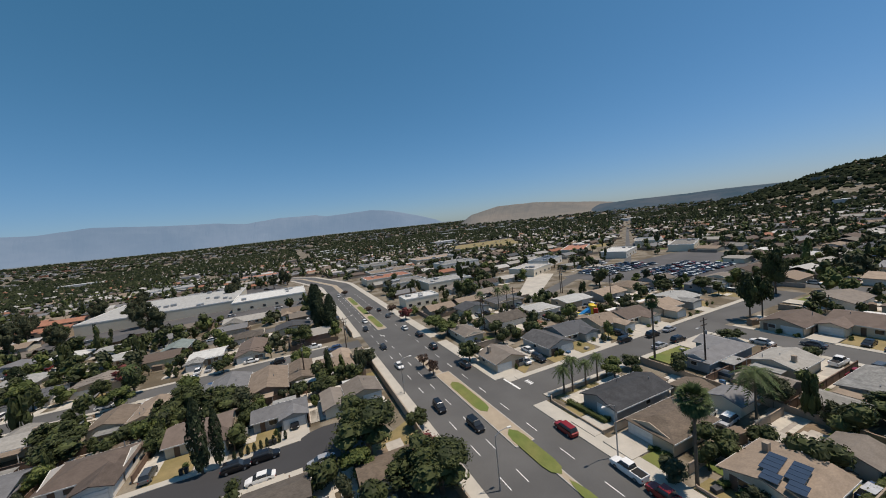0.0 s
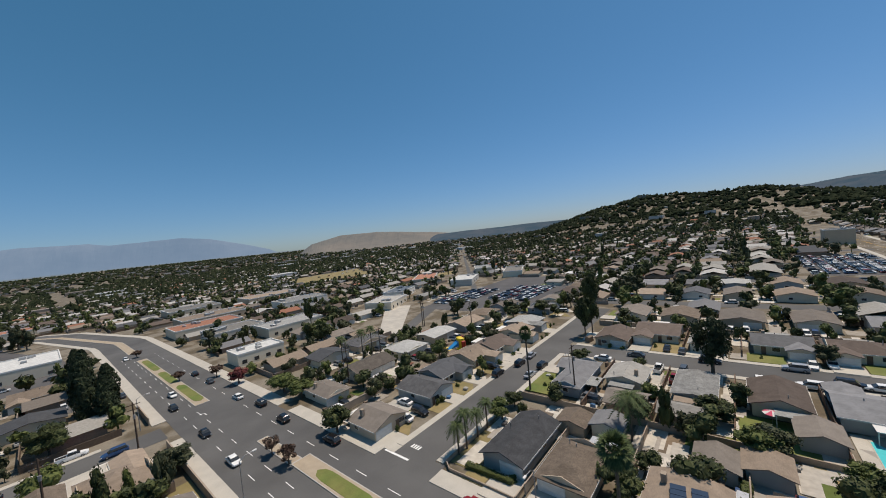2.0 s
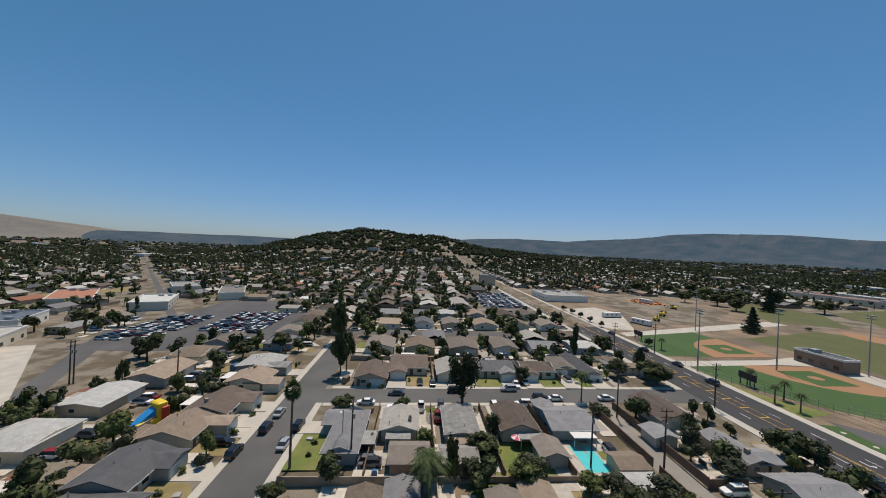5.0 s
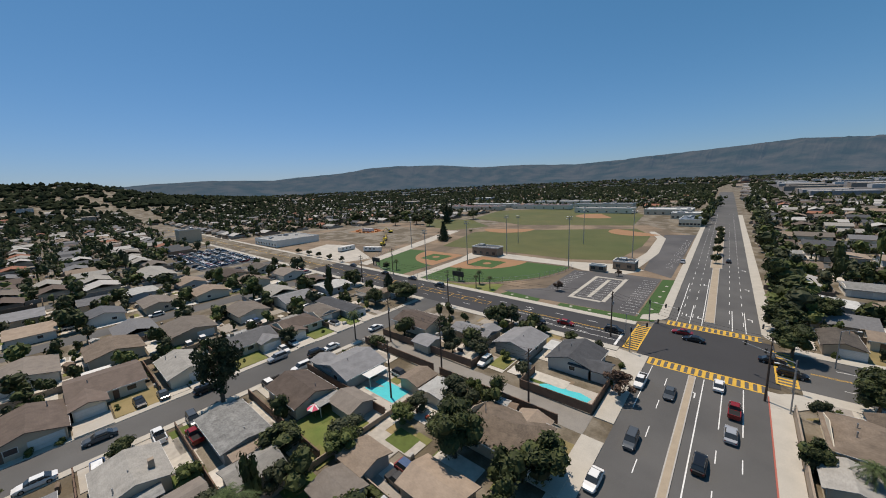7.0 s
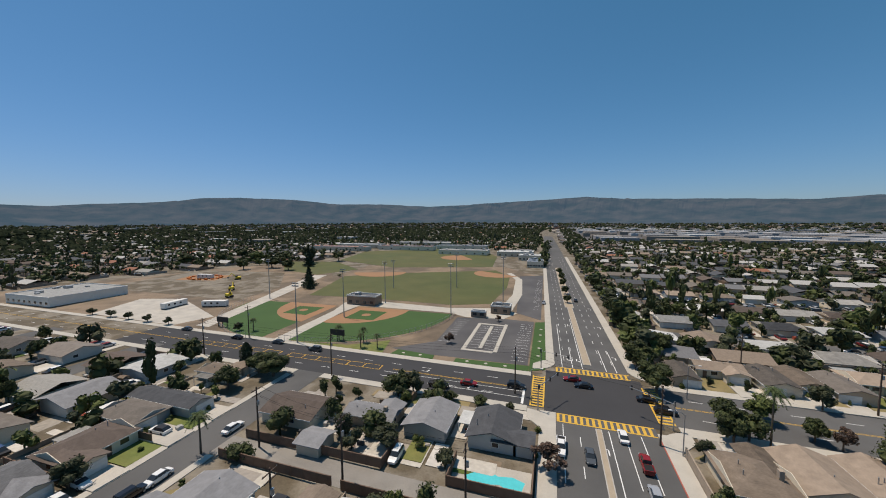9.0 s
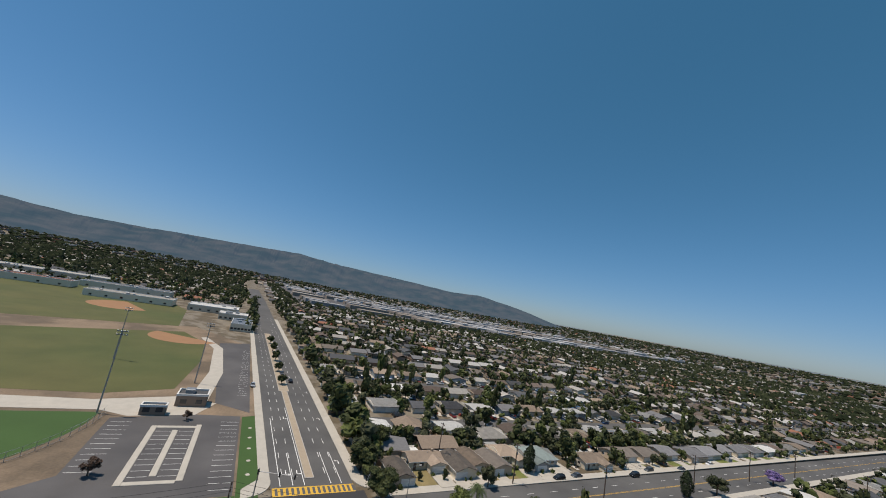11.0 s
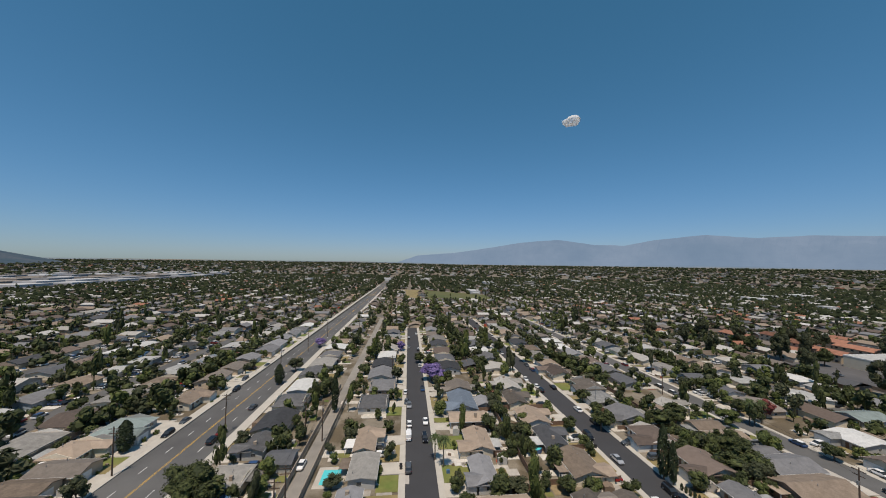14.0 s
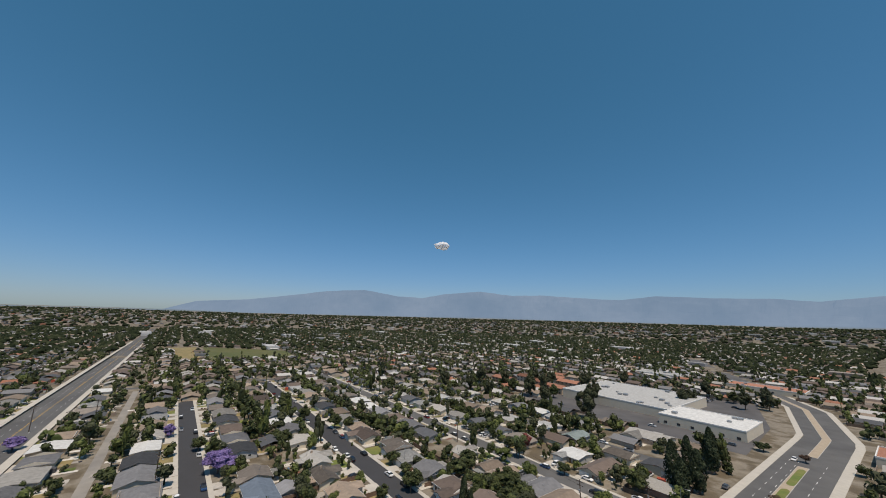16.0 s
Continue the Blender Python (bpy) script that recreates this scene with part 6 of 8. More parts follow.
fence(-76, -50, -16, -50, 1.7, "block_wall", "block wall between back yards", "garden_wall", 4)
for y in (0.2, 12.4, 26.6):
    fence(-43, y, -17, y, 1.6, "block_wall", "block wall beside the driveway", "garden_wall", 4)
for y in (-0.6, 12.4, 25, 38.2):
    fence(-73, y, -45, y, 1.6, "wood_fence", "brown board fence between yards")
for x in (33, 47, 63, 79, 94):
    fence(x, 5, x, 20, 1.6, "wood_fence", "brown board fence between yards")
    fence(x + 2, -19, x + 2, 2, 1.6, "wood_fence", "brown board fence between yards")
    fence(x - 2, -53, x - 2, -36, 1.6, "wood_fence", "brown board fence between yards")
for y in (0, 13.5, 26.5, 41.5, 54.2):
    fence(-109, y, -90, y, 1.6, "wood_fence", "brown board fence between yards")
# bushes along the front walls
for hx, hy, hw_, hd_ in HOUSES[:87]:
    q_ = random.Random(int(hx * 5 + hy * 3))
    if hw_ * hd_ < 55:
        continue
    side_ = which_front(hx, hy)[1]
    for k in range(2):
        u_ = q_.uniform(-0.45, 0.45)
        dx_, dy_ = {"s": (u_ * hw_, -hd_ / 2 - 0.9), "n": (u_ * hw_, hd_ / 2 + 0.9), "e": (hw_ / 2 + 0.9, u_ * hd_), "w": (-hw_ / 2 - 0.9, u_ * hd_)}[side_]
        if not any(math.hypot(hx + dx_ - a, hy + dy_ - b) < 3.2 for a, b in PARKED):
            tree(hx + dx_, hy + dy_, "bush", q_.uniform(0.5, 1.0), q_.uniform(0.8, 1.6))
# row of small cypresses along a front lawn
for k in range(9):
    tree(44.6 - k * 1.1, -32.4 - 0.22 * k, "cypress", 0.33, 1.9)
# outfield fence
g = Geo()
for cx, cy, r, a0, a1 in ((-118, 159, 51.5, 183, 270), (-106, 160, 50.5, 266, 362)):
    for k in range(30):
        a, b = radians(a0 + (a1 - a0) * k / 30), radians(a0 + (a1 - a0) * (k + 1) / 30)
        p, q = (cx + r * math.cos(a), cy + r * math.sin(a)), (cx + r * math.cos(b), cy + r * math.sin(b))
        g.bar((*p, 0), (*p, 2.2), 0.06, 5)
        for z in (0.15, 1.1, 2.15):
            g.bar((*p, z), (*q, z), 0.035, 4)
tagged(part("outfield_fence", g, "metal"), "grey pipe and wire fence round the outfields", "fence", kind="structure")
for x, y in ((-143, 115), (-88, 115.5)):
    sb = thing("scoreboard", "dark scoreboard on two posts by the fence", "scoreboard", pose(x, y, 0), "scoreboards")
    part("board", Geo().rbox(-3, 3, -0.2, 0.2, 2.2, 4.4, 0.05), "dark_metal", sb)
    for s in (-2.4, 0, 2.4):
        part("post", Geo().box(s - 0.12, s + 0.12, -0.12, 0.12, 0, 2.2), "dark_metal", sb)


# pools
def pool(pts, deck, label):
    x, y = sum(p[0] for p in pts) / len(pts), sum(p[1] for p in pts) / len(pts)
    loc = [(a - x, b - y) for a, b in pts]
    t = thing("swimming_pool", label, "pool", pose(x, y, 0))
    part("deck", Geo().poly([(a - x, b - y) for a, b in deck], 0, 0.1), "drive", t)
    part("coping", Geo().poly([(a * 1.05, b * 1.07) for a, b in loc], 0.1, 0.14), "concrete", t)
    part("water", Geo().poly(loc, 0.1, 0.148), "pool_water", t)


pool([(-55.6, 41.6), (-46.7, 41.6), (-46.7, 46.2), (-55.6, 46.2)], [(-57, 39.6), (-44.9, 39.6), (-44.9, 47.8), (-57, 47.8)], "rectangular turquoise back-yard swimming pool")
pool([(x + 1.2, y + 1.0) for x, y in ((-18.2, 62.6), (-17.8, 64.6), (-20, 65.4), (-22.5, 64.9), (-25, 66.6), (-27.5, 66.8), (-28.4, 65), (-27.6, 62.8), (-25.5, 62.2), (-22, 63), (-20, 62))], [(-29.2, 61.7), (-15.6, 61.7), (-15.6, 68.4), (-29.2, 68.4)], "kidney-shaped turquoise swimming pool behind a fence")
pool([(52.4, 53.4), (58.6, 53.4), (58.6, 58.2), (52.4, 58.2)], [(51, 52.2), (60, 52.2), (60, 59.6), (51, 59.6)], "small pale turquoise swimming pool")
t = thing("round_pool", "round blue above-ground pool", "pool", pose(65.5, -2.0, 0))
part("wall", Geo().tube([(0, 0, 0), (0, 0, 1.1)], [2.2, 2.2], 20), "paint_blue", t)
part("water", Geo().poly(disc(0, 0, 2.0, n=20), 1.1, 1.12), "pool_water", t)

# solar panels on the tan roof
t = thing("solar_array", "rows of dark blue solar panels on a tan roof", "solar panels", pose(-21.6, 20.9, 4.05, 0, 0, 8))
for k in range(6):
    for j in range(2):
        part("solar_panel", Geo().box(-3.4 + k * 1.08, -2.4 + k * 1.08, -2.2 + j * 2.4 + (0.6 if k > 3 else 0), -0.4 + j * 2.4 + (0.6 if k > 3 else 0), 0.0, 0.06), "solar", t)

# inflatable slide
M["toy_yellow"] = mat("toy_yellow", (0.7, 0.5, 0.03), rough=0.5, vary=0.03)
M["toy_blue"] = mat("toy_blue", (0.03, 0.25, 0.6), rough=0.4, vary=0.03)
M["toy_red"] = mat("toy_red", (0.5, 0.05, 0.03), rough=0.5, vary=0.03)
t = thing("inflatable_slide", "yellow, red and blue inflatable water slide", "slide", pose(-65.3, -51.5, 0, 0, 0, 60))
part("tower", Geo().rbox(-1.6, 1.6, 1.2, 3.4, 0, 4.6, 0.35), "toy_yellow", t)
part("side_wall", Geo().rbox(-1.8, -1.2, -3.6, 1.6, 0, 1.5, 0.25).rbox(1.2, 1.8, -3.6, 1.6, 0, 1.5, 0.25), "toy_yellow", t)
part("slide_lane", Geo().add([(-1.2, -3.4, 0.4), (1.2, -3.4, 0.4), (1.2, 1.4, 3.6), (-1.2, 1.4, 3.6), (-1.2, -3.4, 0), (1.2, -3.4, 0), (1.2, 1.4, 0), (-1.2, 1.4, 0)], [(0, 1, 2, 3), (4, 0, 3, 7), (1, 5, 6, 2), (4, 5, 1, 0)]), "toy_blue", t)
part("arch", Geo().rbox(-2.0, -1.5, 2.0, 3.6, 0, 3.6, 0.2).rbox(1.5, 2.0, 2.0, 3.6, 0, 3.6, 0.2), "toy_red", t)

# white plastic bag drifting in the air
rg = np.random.default_rng(3)
g = Geo()
for i in range(13):
    for j in range(20):
        th, ph = math.pi * i / 12, 2 * math.pi * j / 20
        d = Vector((math.sin(th) * math.cos(ph), math.sin(th) * math.sin(ph), math.cos(th)))
        k = 1 + 0.4 * noise.fractal(d * 1.7 + Vector((3, 1, 7)), 1.0, 2.0, 4)
        g.v.append((d.x * 0.34 * k, d.y * 0.24 * k, d.z * 0.22 * k + 0.1 * d.x))
for i in range(12):
    for j in range(20):
        g.f.append((i * 20 + j, (i + 1) * 20 + j, (i + 1) * 20 + (j + 1) % 20, i * 20 + (j + 1) % 20))
tagged(part("plastic_bag", g, "bag", smooth=True), "crumpled white plastic bag drifting in the sky", "bag", kind="")
bpy.data.objects["plastic_bag"].matrix_basis = pose(-9, 22.5, 68.5, 8, 10, 20) @ Matrix.Diagonal((2.6, 2.2, 1.9, 1))


# ---------------------------------------------------------------- the rest of the town
DRY = [[(-180, -385), (-272, -350), (-365, -520), (-235, -540)], [(-208, -232), (-262, -208), (-285, -228), (-230, -255)], [(530, 40), (530, 12), (740, 12), (740, 52)], [(530, 2), (530, -104), (640, -120), (740, 2)]]
for q in DRY:
    patch("dry_field", q[::-1], 0.05, "dry_lawn" if q[0][0] < 0 or q[0][1] > 30 else "field", "dry yellow-brown school field", "field")
patch("dealer_lot", [(-294, 55), (-219, 55), (-219, 91), (-294, 91)], 0.024, "lot_asphalt", "asphalt lot full of parked cars", "car park")


# rows of two-storey apartments with red-brown roofs behind the store
FLATS = []
for k, (x, y) in enumerate(((165, -238), (190, -250), (215, -262), (172, -272), (198, -286), (222, -232))):
    FLATS.append((x, y, 22, 12))
    t = thing("apartment_building", "two-storey apartment block with a red-brown tile roof", "apartments", pose(x, y, 0), "apartment blocks")
    part("wall", gable_wall(Geo(), -11, 11, -6, 6, 5.4, 1.7, "x"), "wall_beige", t)
    part("roof", gable(Geo(), -11, 11, -6, 6, 5.4, 1.7, "x"), "roof_red", t)
    for j in range(5):
        for z in (0.9, 3.6):
            part("window", Geo().box(-9.6 + j * 4.4, -8.0 + j * 4.4, 5.98, 6.06, z, z + 1.2), "glass", t)


def inside(x, y, pts):
    c = False
    for (xa, ya), (xb, yb) in zip(pts, pts[1:] + pts[:1]):
        if (ya > y) != (yb > y) and x < (xb - xa) * (y - ya) / (yb - ya) + xa:
            c = not c
    return c


GROUNDS = [(-338, 88), (-10, 88), (-10, 330), (-30, 420), (-90, 470), (-175, 490), (-255, 420), (-240, 330), (-298, 256), (-338, 150)]


def blocked(x, y, w=13, d=10, pad=1.5):
    a, b = w / 2 + pad, d / 2 + pad
    if BX0 - 4 - a < x - south(0, y) < BX1 + 5 + a and y > -780:
        return True
    if 88.5 - b < y < 113 + b and -620 < x:
        return True
    if any(inside(x, y, q) for q in DRY):
        return True
    if any(abs(x - ax_) < (aw_ + w) / 2 + 2 and abs(y - ay_) < (ad_ + d) / 2 + 2 for ax_, ay_, aw_, ad_ in FLATS):
        return True
    if x > 0:
        for yc, hw, x0, x1 in EAST:
            if abs(y - yc) < hw + 2 + b and x0 - 8 < x < x1 + 4:
                return True
        if 22 < x < 330 and 60.5 - b < y < 66 + b:
            return True
        if -335 < y < -180 and 12 < x < 160:
            return True
    else:
        if abs(y + 22) < 6.6 + b and x > -140:
            return True
        if abs(x + 80.5) < 6.5 + a and -20 < y < 91:
            return True
        if 55 - b < y < 61.5 + b and -76 < x:
            return True
        if inside(x, y, GROUNDS) or y > 91 and any(abs(x - h_[0]) < (h_[2] + w) / 2 + 6 and abs(y - h_[1]) < (h_[3] + d) / 2 + 6 for h_ in SCHOOL):
            return True
        if -380 < x < -356 and 72 < y < 100:
            return True
        if any(abs(x - sx) < (sw + w) / 2 + 4 and abs(y - sy) < (sd + d) / 2 + 4 for sx, sy, sw, sd in SHOPS):
            return True
        if -126 < x < -70 and -132 < y < -88 or -235 < x < -116 and -122 < y < -76:
            return True
        if -295 < x < -218 and 54 < y < 92 or -194 < x < -136 and -96 < y < -50:
            return True
        u = (x + 167) * -0.795 + (y + 119) * -0.607
        vv = abs((x + 167) * 0.607 - (y + 119) * 0.795)
        if u > -10 and vv < 7 + a:
            return True
    return any(abs(x - hx) < (w + hw_) / 2 + pad and abs(y - hy) < (d + hd) / 2 + pad for hx, hy, hw_, hd in HOUSES if abs(x - hx) < 40)


FILL_STREETS = []
for k in range(9):
    FILL_STREETS += [(159 + 57 * k, 14, 1300), (-139 - 57 * k, 24, 1300), (-418 - 57 * k, -900, -20)]
g = Geo()
for yc, x0, x1 in FILL_STREETS:
    if -470 < yc < -190:
        x0 = max(x0, 216) if x0 > 0 else x0
    strip(g, x0, x1, yc - 4.2, yc + 4.2, 0.02)
for k in range(8):
    strip(g, -154 - 57 * k, -145.6 - 57 * k, -25, 94, 0.02)
    strip(g, 340 + 150 * k, 348 + 150 * k, -600, 600, 0.018)
structure("back_streets", g, "asphalt", "grey residential streets between the far houses", "road")

rf_names = ["brown", "tan", "grey", "light", "taupe", "white", "dark", "taupe", "light", "tan", "grey", "white"]
wl_names = ["cream", "beige", "white", "grey", "blue", "cream"]
rr = random.Random(5)
rows = []
for y, x0, x1 in ((123, 94, 330), (150, 22, 60), (81, 84, 330), (48, 82, 270), (16, 128, 270), (-10, 128, 330), (-43, 100, 330), (-67, 104, 330), (-104, 20, 330)):
    rows += [(x, y) for x in np.arange(x0, x1, 17.5)]
for yc in (159, 216):
    rows += [(x, yc + s * 15) for x in np.arange(20, 260, 17.5) for s in (-1, 1)]
for yc in (-139,):
    rows += [(x, yc + s * 15 - 4) for x in np.arange(34, 270, 17.5) for s in (-1, 1)]
for xc in (-98, -124, -164, -188.5):
    rows += [(xc, y) for y in np.arange(-6, 92, 16.5)]
for y in (-46, -68, -92, -116, -140):
    rows += [(x, y) for x in np.arange(-250, -16, 17.5)]
n_fill = 0
FAR_BOX = []
for x, y in rows:
    x, y = float(x) + rr.uniform(-1, 1), float(y) + rr.uniform(-1.5, 1.5)
    w, d = rr.uniform(11, 14.5), rr.uniform(8.5, 11.5)
    if blocked(x, y, w, d):
        continue
    n_fill += 1
    house(round(x, 1), round(y, 1), w, d, rr.choice(rf_names), rr.choice(wl_names), rr.choice("xxy"), near=False)

def on_street(x, y, r=0.0):
    for yc, x0, x1 in FILL_STREETS:
        if abs(y - yc) < 4.6 + r and x0 - r < x < x1 + r:
            return True
    if x < 0:
        return -25 < y < 94 and x > -560 and abs((x + 149.8 + 28.5) % 57 - 28.5) < 4.8 + r and x < -140
    return abs(y) < 600 and x > 330 and abs((x - 344 + 75) % 150 - 75) < 4.6 + r


# far houses, joined
pos, sca, rot = [], [], []
def lot_row(xs, y):
    for x in xs:
        x2, y2 = x + rng.uniform(-2, 2), y + rng.uniform(-2.5, 2.5)
        if (x2 > 40 and y2 > 670) or math.hypot(x2, y2) > 1500 or rng.random() < 0.04 or (x2 < -820 and land(x2, y2) > 10 and rng.random() < 0.75):
            continue
        if blocked(x2, y2, 12, 9, 0.5):
            continue
        pos.append((x2, y2, land(x2, y2) - 0.1))
        sca.append((rng.uniform(10.5, 15), rng.uniform(8.5, 11.5), rng.uniform(4.0, 4.9)))
        rot.append(0.0 if rng.random() < 0.65 else math.pi / 2)


for k in range(-26, 27):
    for s in (-15, 15):
        yn, ys = 159 + 57 * k + s, -139 - 57 * k + s
        if k >= 0:
            lot_row(np.arange(18, 1480, 17.5), yn)
            lot_row(np.arange(26, 1480, 17.5), ys)
            lot_row(np.arange(-1480, -20, 17.5), -418 - 57 * k + s)
            if yn > 620:
                lot_row(np.arange(-1480, 10, 17.5), yn)
            elif True:
                lot_row(np.arange(-1480, -30, 17.5), yn)
for y in (127, 82, 49, 13, -13, -49, -66, -99):
    lot_row(np.arange(330, 1480, 17.5), y)
for y in (85, 62, 40, 14, -12, -31, -50, -72, -104, -128, -158, -185, -215, -242, -272, -300, -330, -360, -388):
    lot_row(np.arange(-1480, -205 if y > -150 else -16, 17.5), y)
# houses on lots that the rows have left empty
taken = {}
for x, y, z in pos:
    taken.setdefault((int(x // 20), int(y // 20)), []).append((x, y))
for gx_ in np.arange(-640, 640, 18.0):
    for gy_ in np.arange(-720, 300, 15.0):
        x, y = gx_ + rng.uniform(-2, 2), gy_ + rng.uniform(-1.5, 1.5)
        if on_street(x, y, 6) or blocked(x, y, 12, 9, 1.0):
            continue
        g0, g1 = int(x // 20), int(y // 20)
        if any(abs(x - a) < 15 and abs(y - b) < 13 for i in (-1, 0, 1) for j in (-1, 0, 1) for a, b in taken.get((g0 + i, g1 + j), ())):
            continue
        taken.setdefault((g0, g1), []).append((x, y))
        pos.append((x, y, land(x, y) - 0.1))
        sca.append((rng.uniform(10.5, 14), rng.uniform(8.5, 10.5), rng.uniform(4.0, 4.9)))
        rot.append(0.0)
pos, sca, rot = np.array(pos), np.array(sca), np.array(rot)
hv = np.array([(-.5, -.5, 0), (.5, -.5, 0), (.5, .5, 0), (-.5, .5, 0), (-.5, -.5, .6), (.5, -.5, .6), (.5, .5, .6), (-.5, .5, .6), (-.5, 0, .92), (.5, 0, .92)])
hf = np.array([(0, 1, 5, 4), (1, 2, 6, 5), (2, 3, 7, 6), (3, 0, 4, 7), (4, 8, 7, 7), (5, 6, 9, 9)])
rv = np.array([(-.55, -.57, .57), (.55, -.57, .57), (.55, 0, .95), (-.55, 0, .95), (.55, .57, .57), (-.55, .57, .57)])
rf = np.array([(0, 1, 2, 3), (2, 4, 5, 3)])
M["far_walls"] = island_mat("far_walls", [(0, WALL["beige"]), (0.3, (0.4, 0.36, 0.3)), (0.5, WALL["brown"]), (0.7, WALL["grey"]), (0.85, WALL["cream"])])
M["far_roofs"] = island_mat("far_roofs", [(0, ROOF["brown"]), (0.18, ROOF["tan"]), (0.32, ROOF["grey"]), (0.46, ROOF["taupe"]), (0.54, ROOF["light"]), (0.68, (0.42, 0.41, 0.39)), (0.84, ROOF["dark"]), (0.95, ROOF["red"])])


v, f = repeat(hv, hf[:4], pos, sca, rot)
bulk_mesh("far_house_walls", v, f, "far_walls", "pale walls of the many far houses", "houses")
v, f = repeat(rv, rf, pos, sca, rot)
bulk_mesh("far_house_roofs", v, f, "far_roofs", "brown, grey and white roofs of the many far houses", "houses")
FARH = pos

# industrial sheds with white roofs, and larger far buildings
p2 = []
for gx_ in range(20):
    for gy_ in range(20):
        p2.append((100 + 108 * gx_ + rng.uniform(-8, 8), 715 + 72 * gy_ + rng.uniform(-5, 5), 0))
patch("industrial_ground", [(45, 672), (2300, 672), (2300, 2180), (45, 2180)], 0.02, "lot_asphalt", "asphalt yards and streets between the sheds", "ground")
for k in range(260):
    a, d = rng.uniform(70, 330), rng.uniform(650, 3000)
    x, y = d * math.sin(radians(a)), d * math.cos(radians(a))
    p2.append((x, y, land(x, y)))
p2 = np.array(p2)
s2 = np.stack([rng.uniform(30, 110, len(p2)), rng.uniform(24, 60, len(p2)), rng.uniform(6, 9.5, len(p2))], -1)
s2[:400, 0], s2[:400, 1] = rng.uniform(50, 88, 400), rng.uniform(30, 56, 400)
s2[400:] *= (0.5, 0.5, 0.8)
bv = np.array([(-.5, -.5, 0), (.5, -.5, 0), (.5, .5, 0), (-.5, .5, 0), (-.5, -.5, 1), (.5, -.5, 1), (.5, .5, 1), (-.5, .5, 1)])
bf = np.array([(0, 1, 5, 4), (1, 2, 6, 5), (2, 3, 7, 6), (3, 0, 4, 7), (4, 5, 6, 7)])
v, f = repeat(bv, bf, p2, s2, np.zeros(len(p2)))
M["sheds"] = island_mat("sheds", [(0, (0.42, 0.42, 0.42)), (0.3, (0.26, 0.26, 0.265)), (0.6, (0.5, 0.5, 0.5)), (0.75, (0.24, 0.21, 0.18))])
bulk_mesh("far_sheds", v, f, "sheds", "white and grey flat-roofed sheds of an industrial district", "buildings")

# trees between the houses
def scatter_leafy(points, radius, height, name, n_leaf, n_clump, size, sides, material, label):
    """Many trees in one mesh, from five shapes of crown on short trunks."""
    rg2 = np.random.default_rng(len(points))
    vs, fs, off = [], [], 0
    tv, tf = np.array([(.09, 0, 0), (-.05, .08, 0), (-.05, -.08, 0), (.06, 0, .6), (-.03, .05, .6), (-.03, -.05, .6)]), np.array([(0, 1, 4), (0, 4, 3), (1, 2, 5), (1, 5, 4), (2, 0, 3), (2, 3, 5)])
    for k in range(5):
        bv_, bf_ = crown(90 + k, n_leaf, n_clump, size, (1, 1, 0.46), (0.36, 0.58), -0.75, 0.9, sides)
        bv_ = np.concatenate([bv_ + (0, 0, 0.54), tv])
        bf_ = np.concatenate([bf_, tf + len(bv_) - 6])
        idx = np.arange(k, len(points), 5)
        if not len(idx):
            continue
        sc_ = np.stack([radius[idx], radius[idx], height[idx]], -1)
        v_, f_ = repeat(bv_, bf_, points[idx], sc_, rg2.uniform(0, 6.28, len(idx)))
        vs.append(v_)
        fs.append(f_ + off)
        off += len(v_)
    bulk_mesh(name, np.concatenate(vs), np.concatenate(fs), material, label, "trees")


CLEAR = [(-57, -44, 25.4, 48), (-30, -15, 61, 71), (-44, -34, 13, 20), (-43.5, -35.5, 32, 40), (51, 60, 52, 60), (63, 68, -4.5, 0.5), (-70, -61, -57, -47), (-19, -15, -16, -0.5)]
# yard ground of the lots: lawns, patios, bare earth; walls between them; cars in the drives
far_d = np.hypot(FARH[:, 0], FARH[:, 1])
yp = FARH[far_d < 900]
qp, qs, wp, ws, cp, cr_ = [], [], [], [], [], []
for x, y, z in yp:
    if x < -500:
        continue
    for k in range(5):
        a, b, sx_, sy_ = x + rng.uniform(-7, 7), y + rng.uniform(-9, 9), rng.uniform(1.5, 6), rng.uniform(1.5, 6)
        if not on_street(a, b, 2.5):
            qp.append((a, b, 0.045 + 0.01 * k + 0.006 * rng.random()))
            qs.append((sx_, sy_, 1))
    wp.append((x + 8.6, y, 0))
    ws.append((0.2, 17, 1.7))
    wp.append((x, y + (10 if rng.random() < 0.5 else -10), 0))
    ws.append((17, 0.2, 1.7))
    if math.hypot(x, y) < 620 and rng.random() < 0.75:
        cp.append((x + rng.uniform(-5, 5), y + rng.choice((-1, 1)) * rng.uniform(7.5, 9), 0.06))
        cr_.append(rng.uniform(-0.06, 0.06))
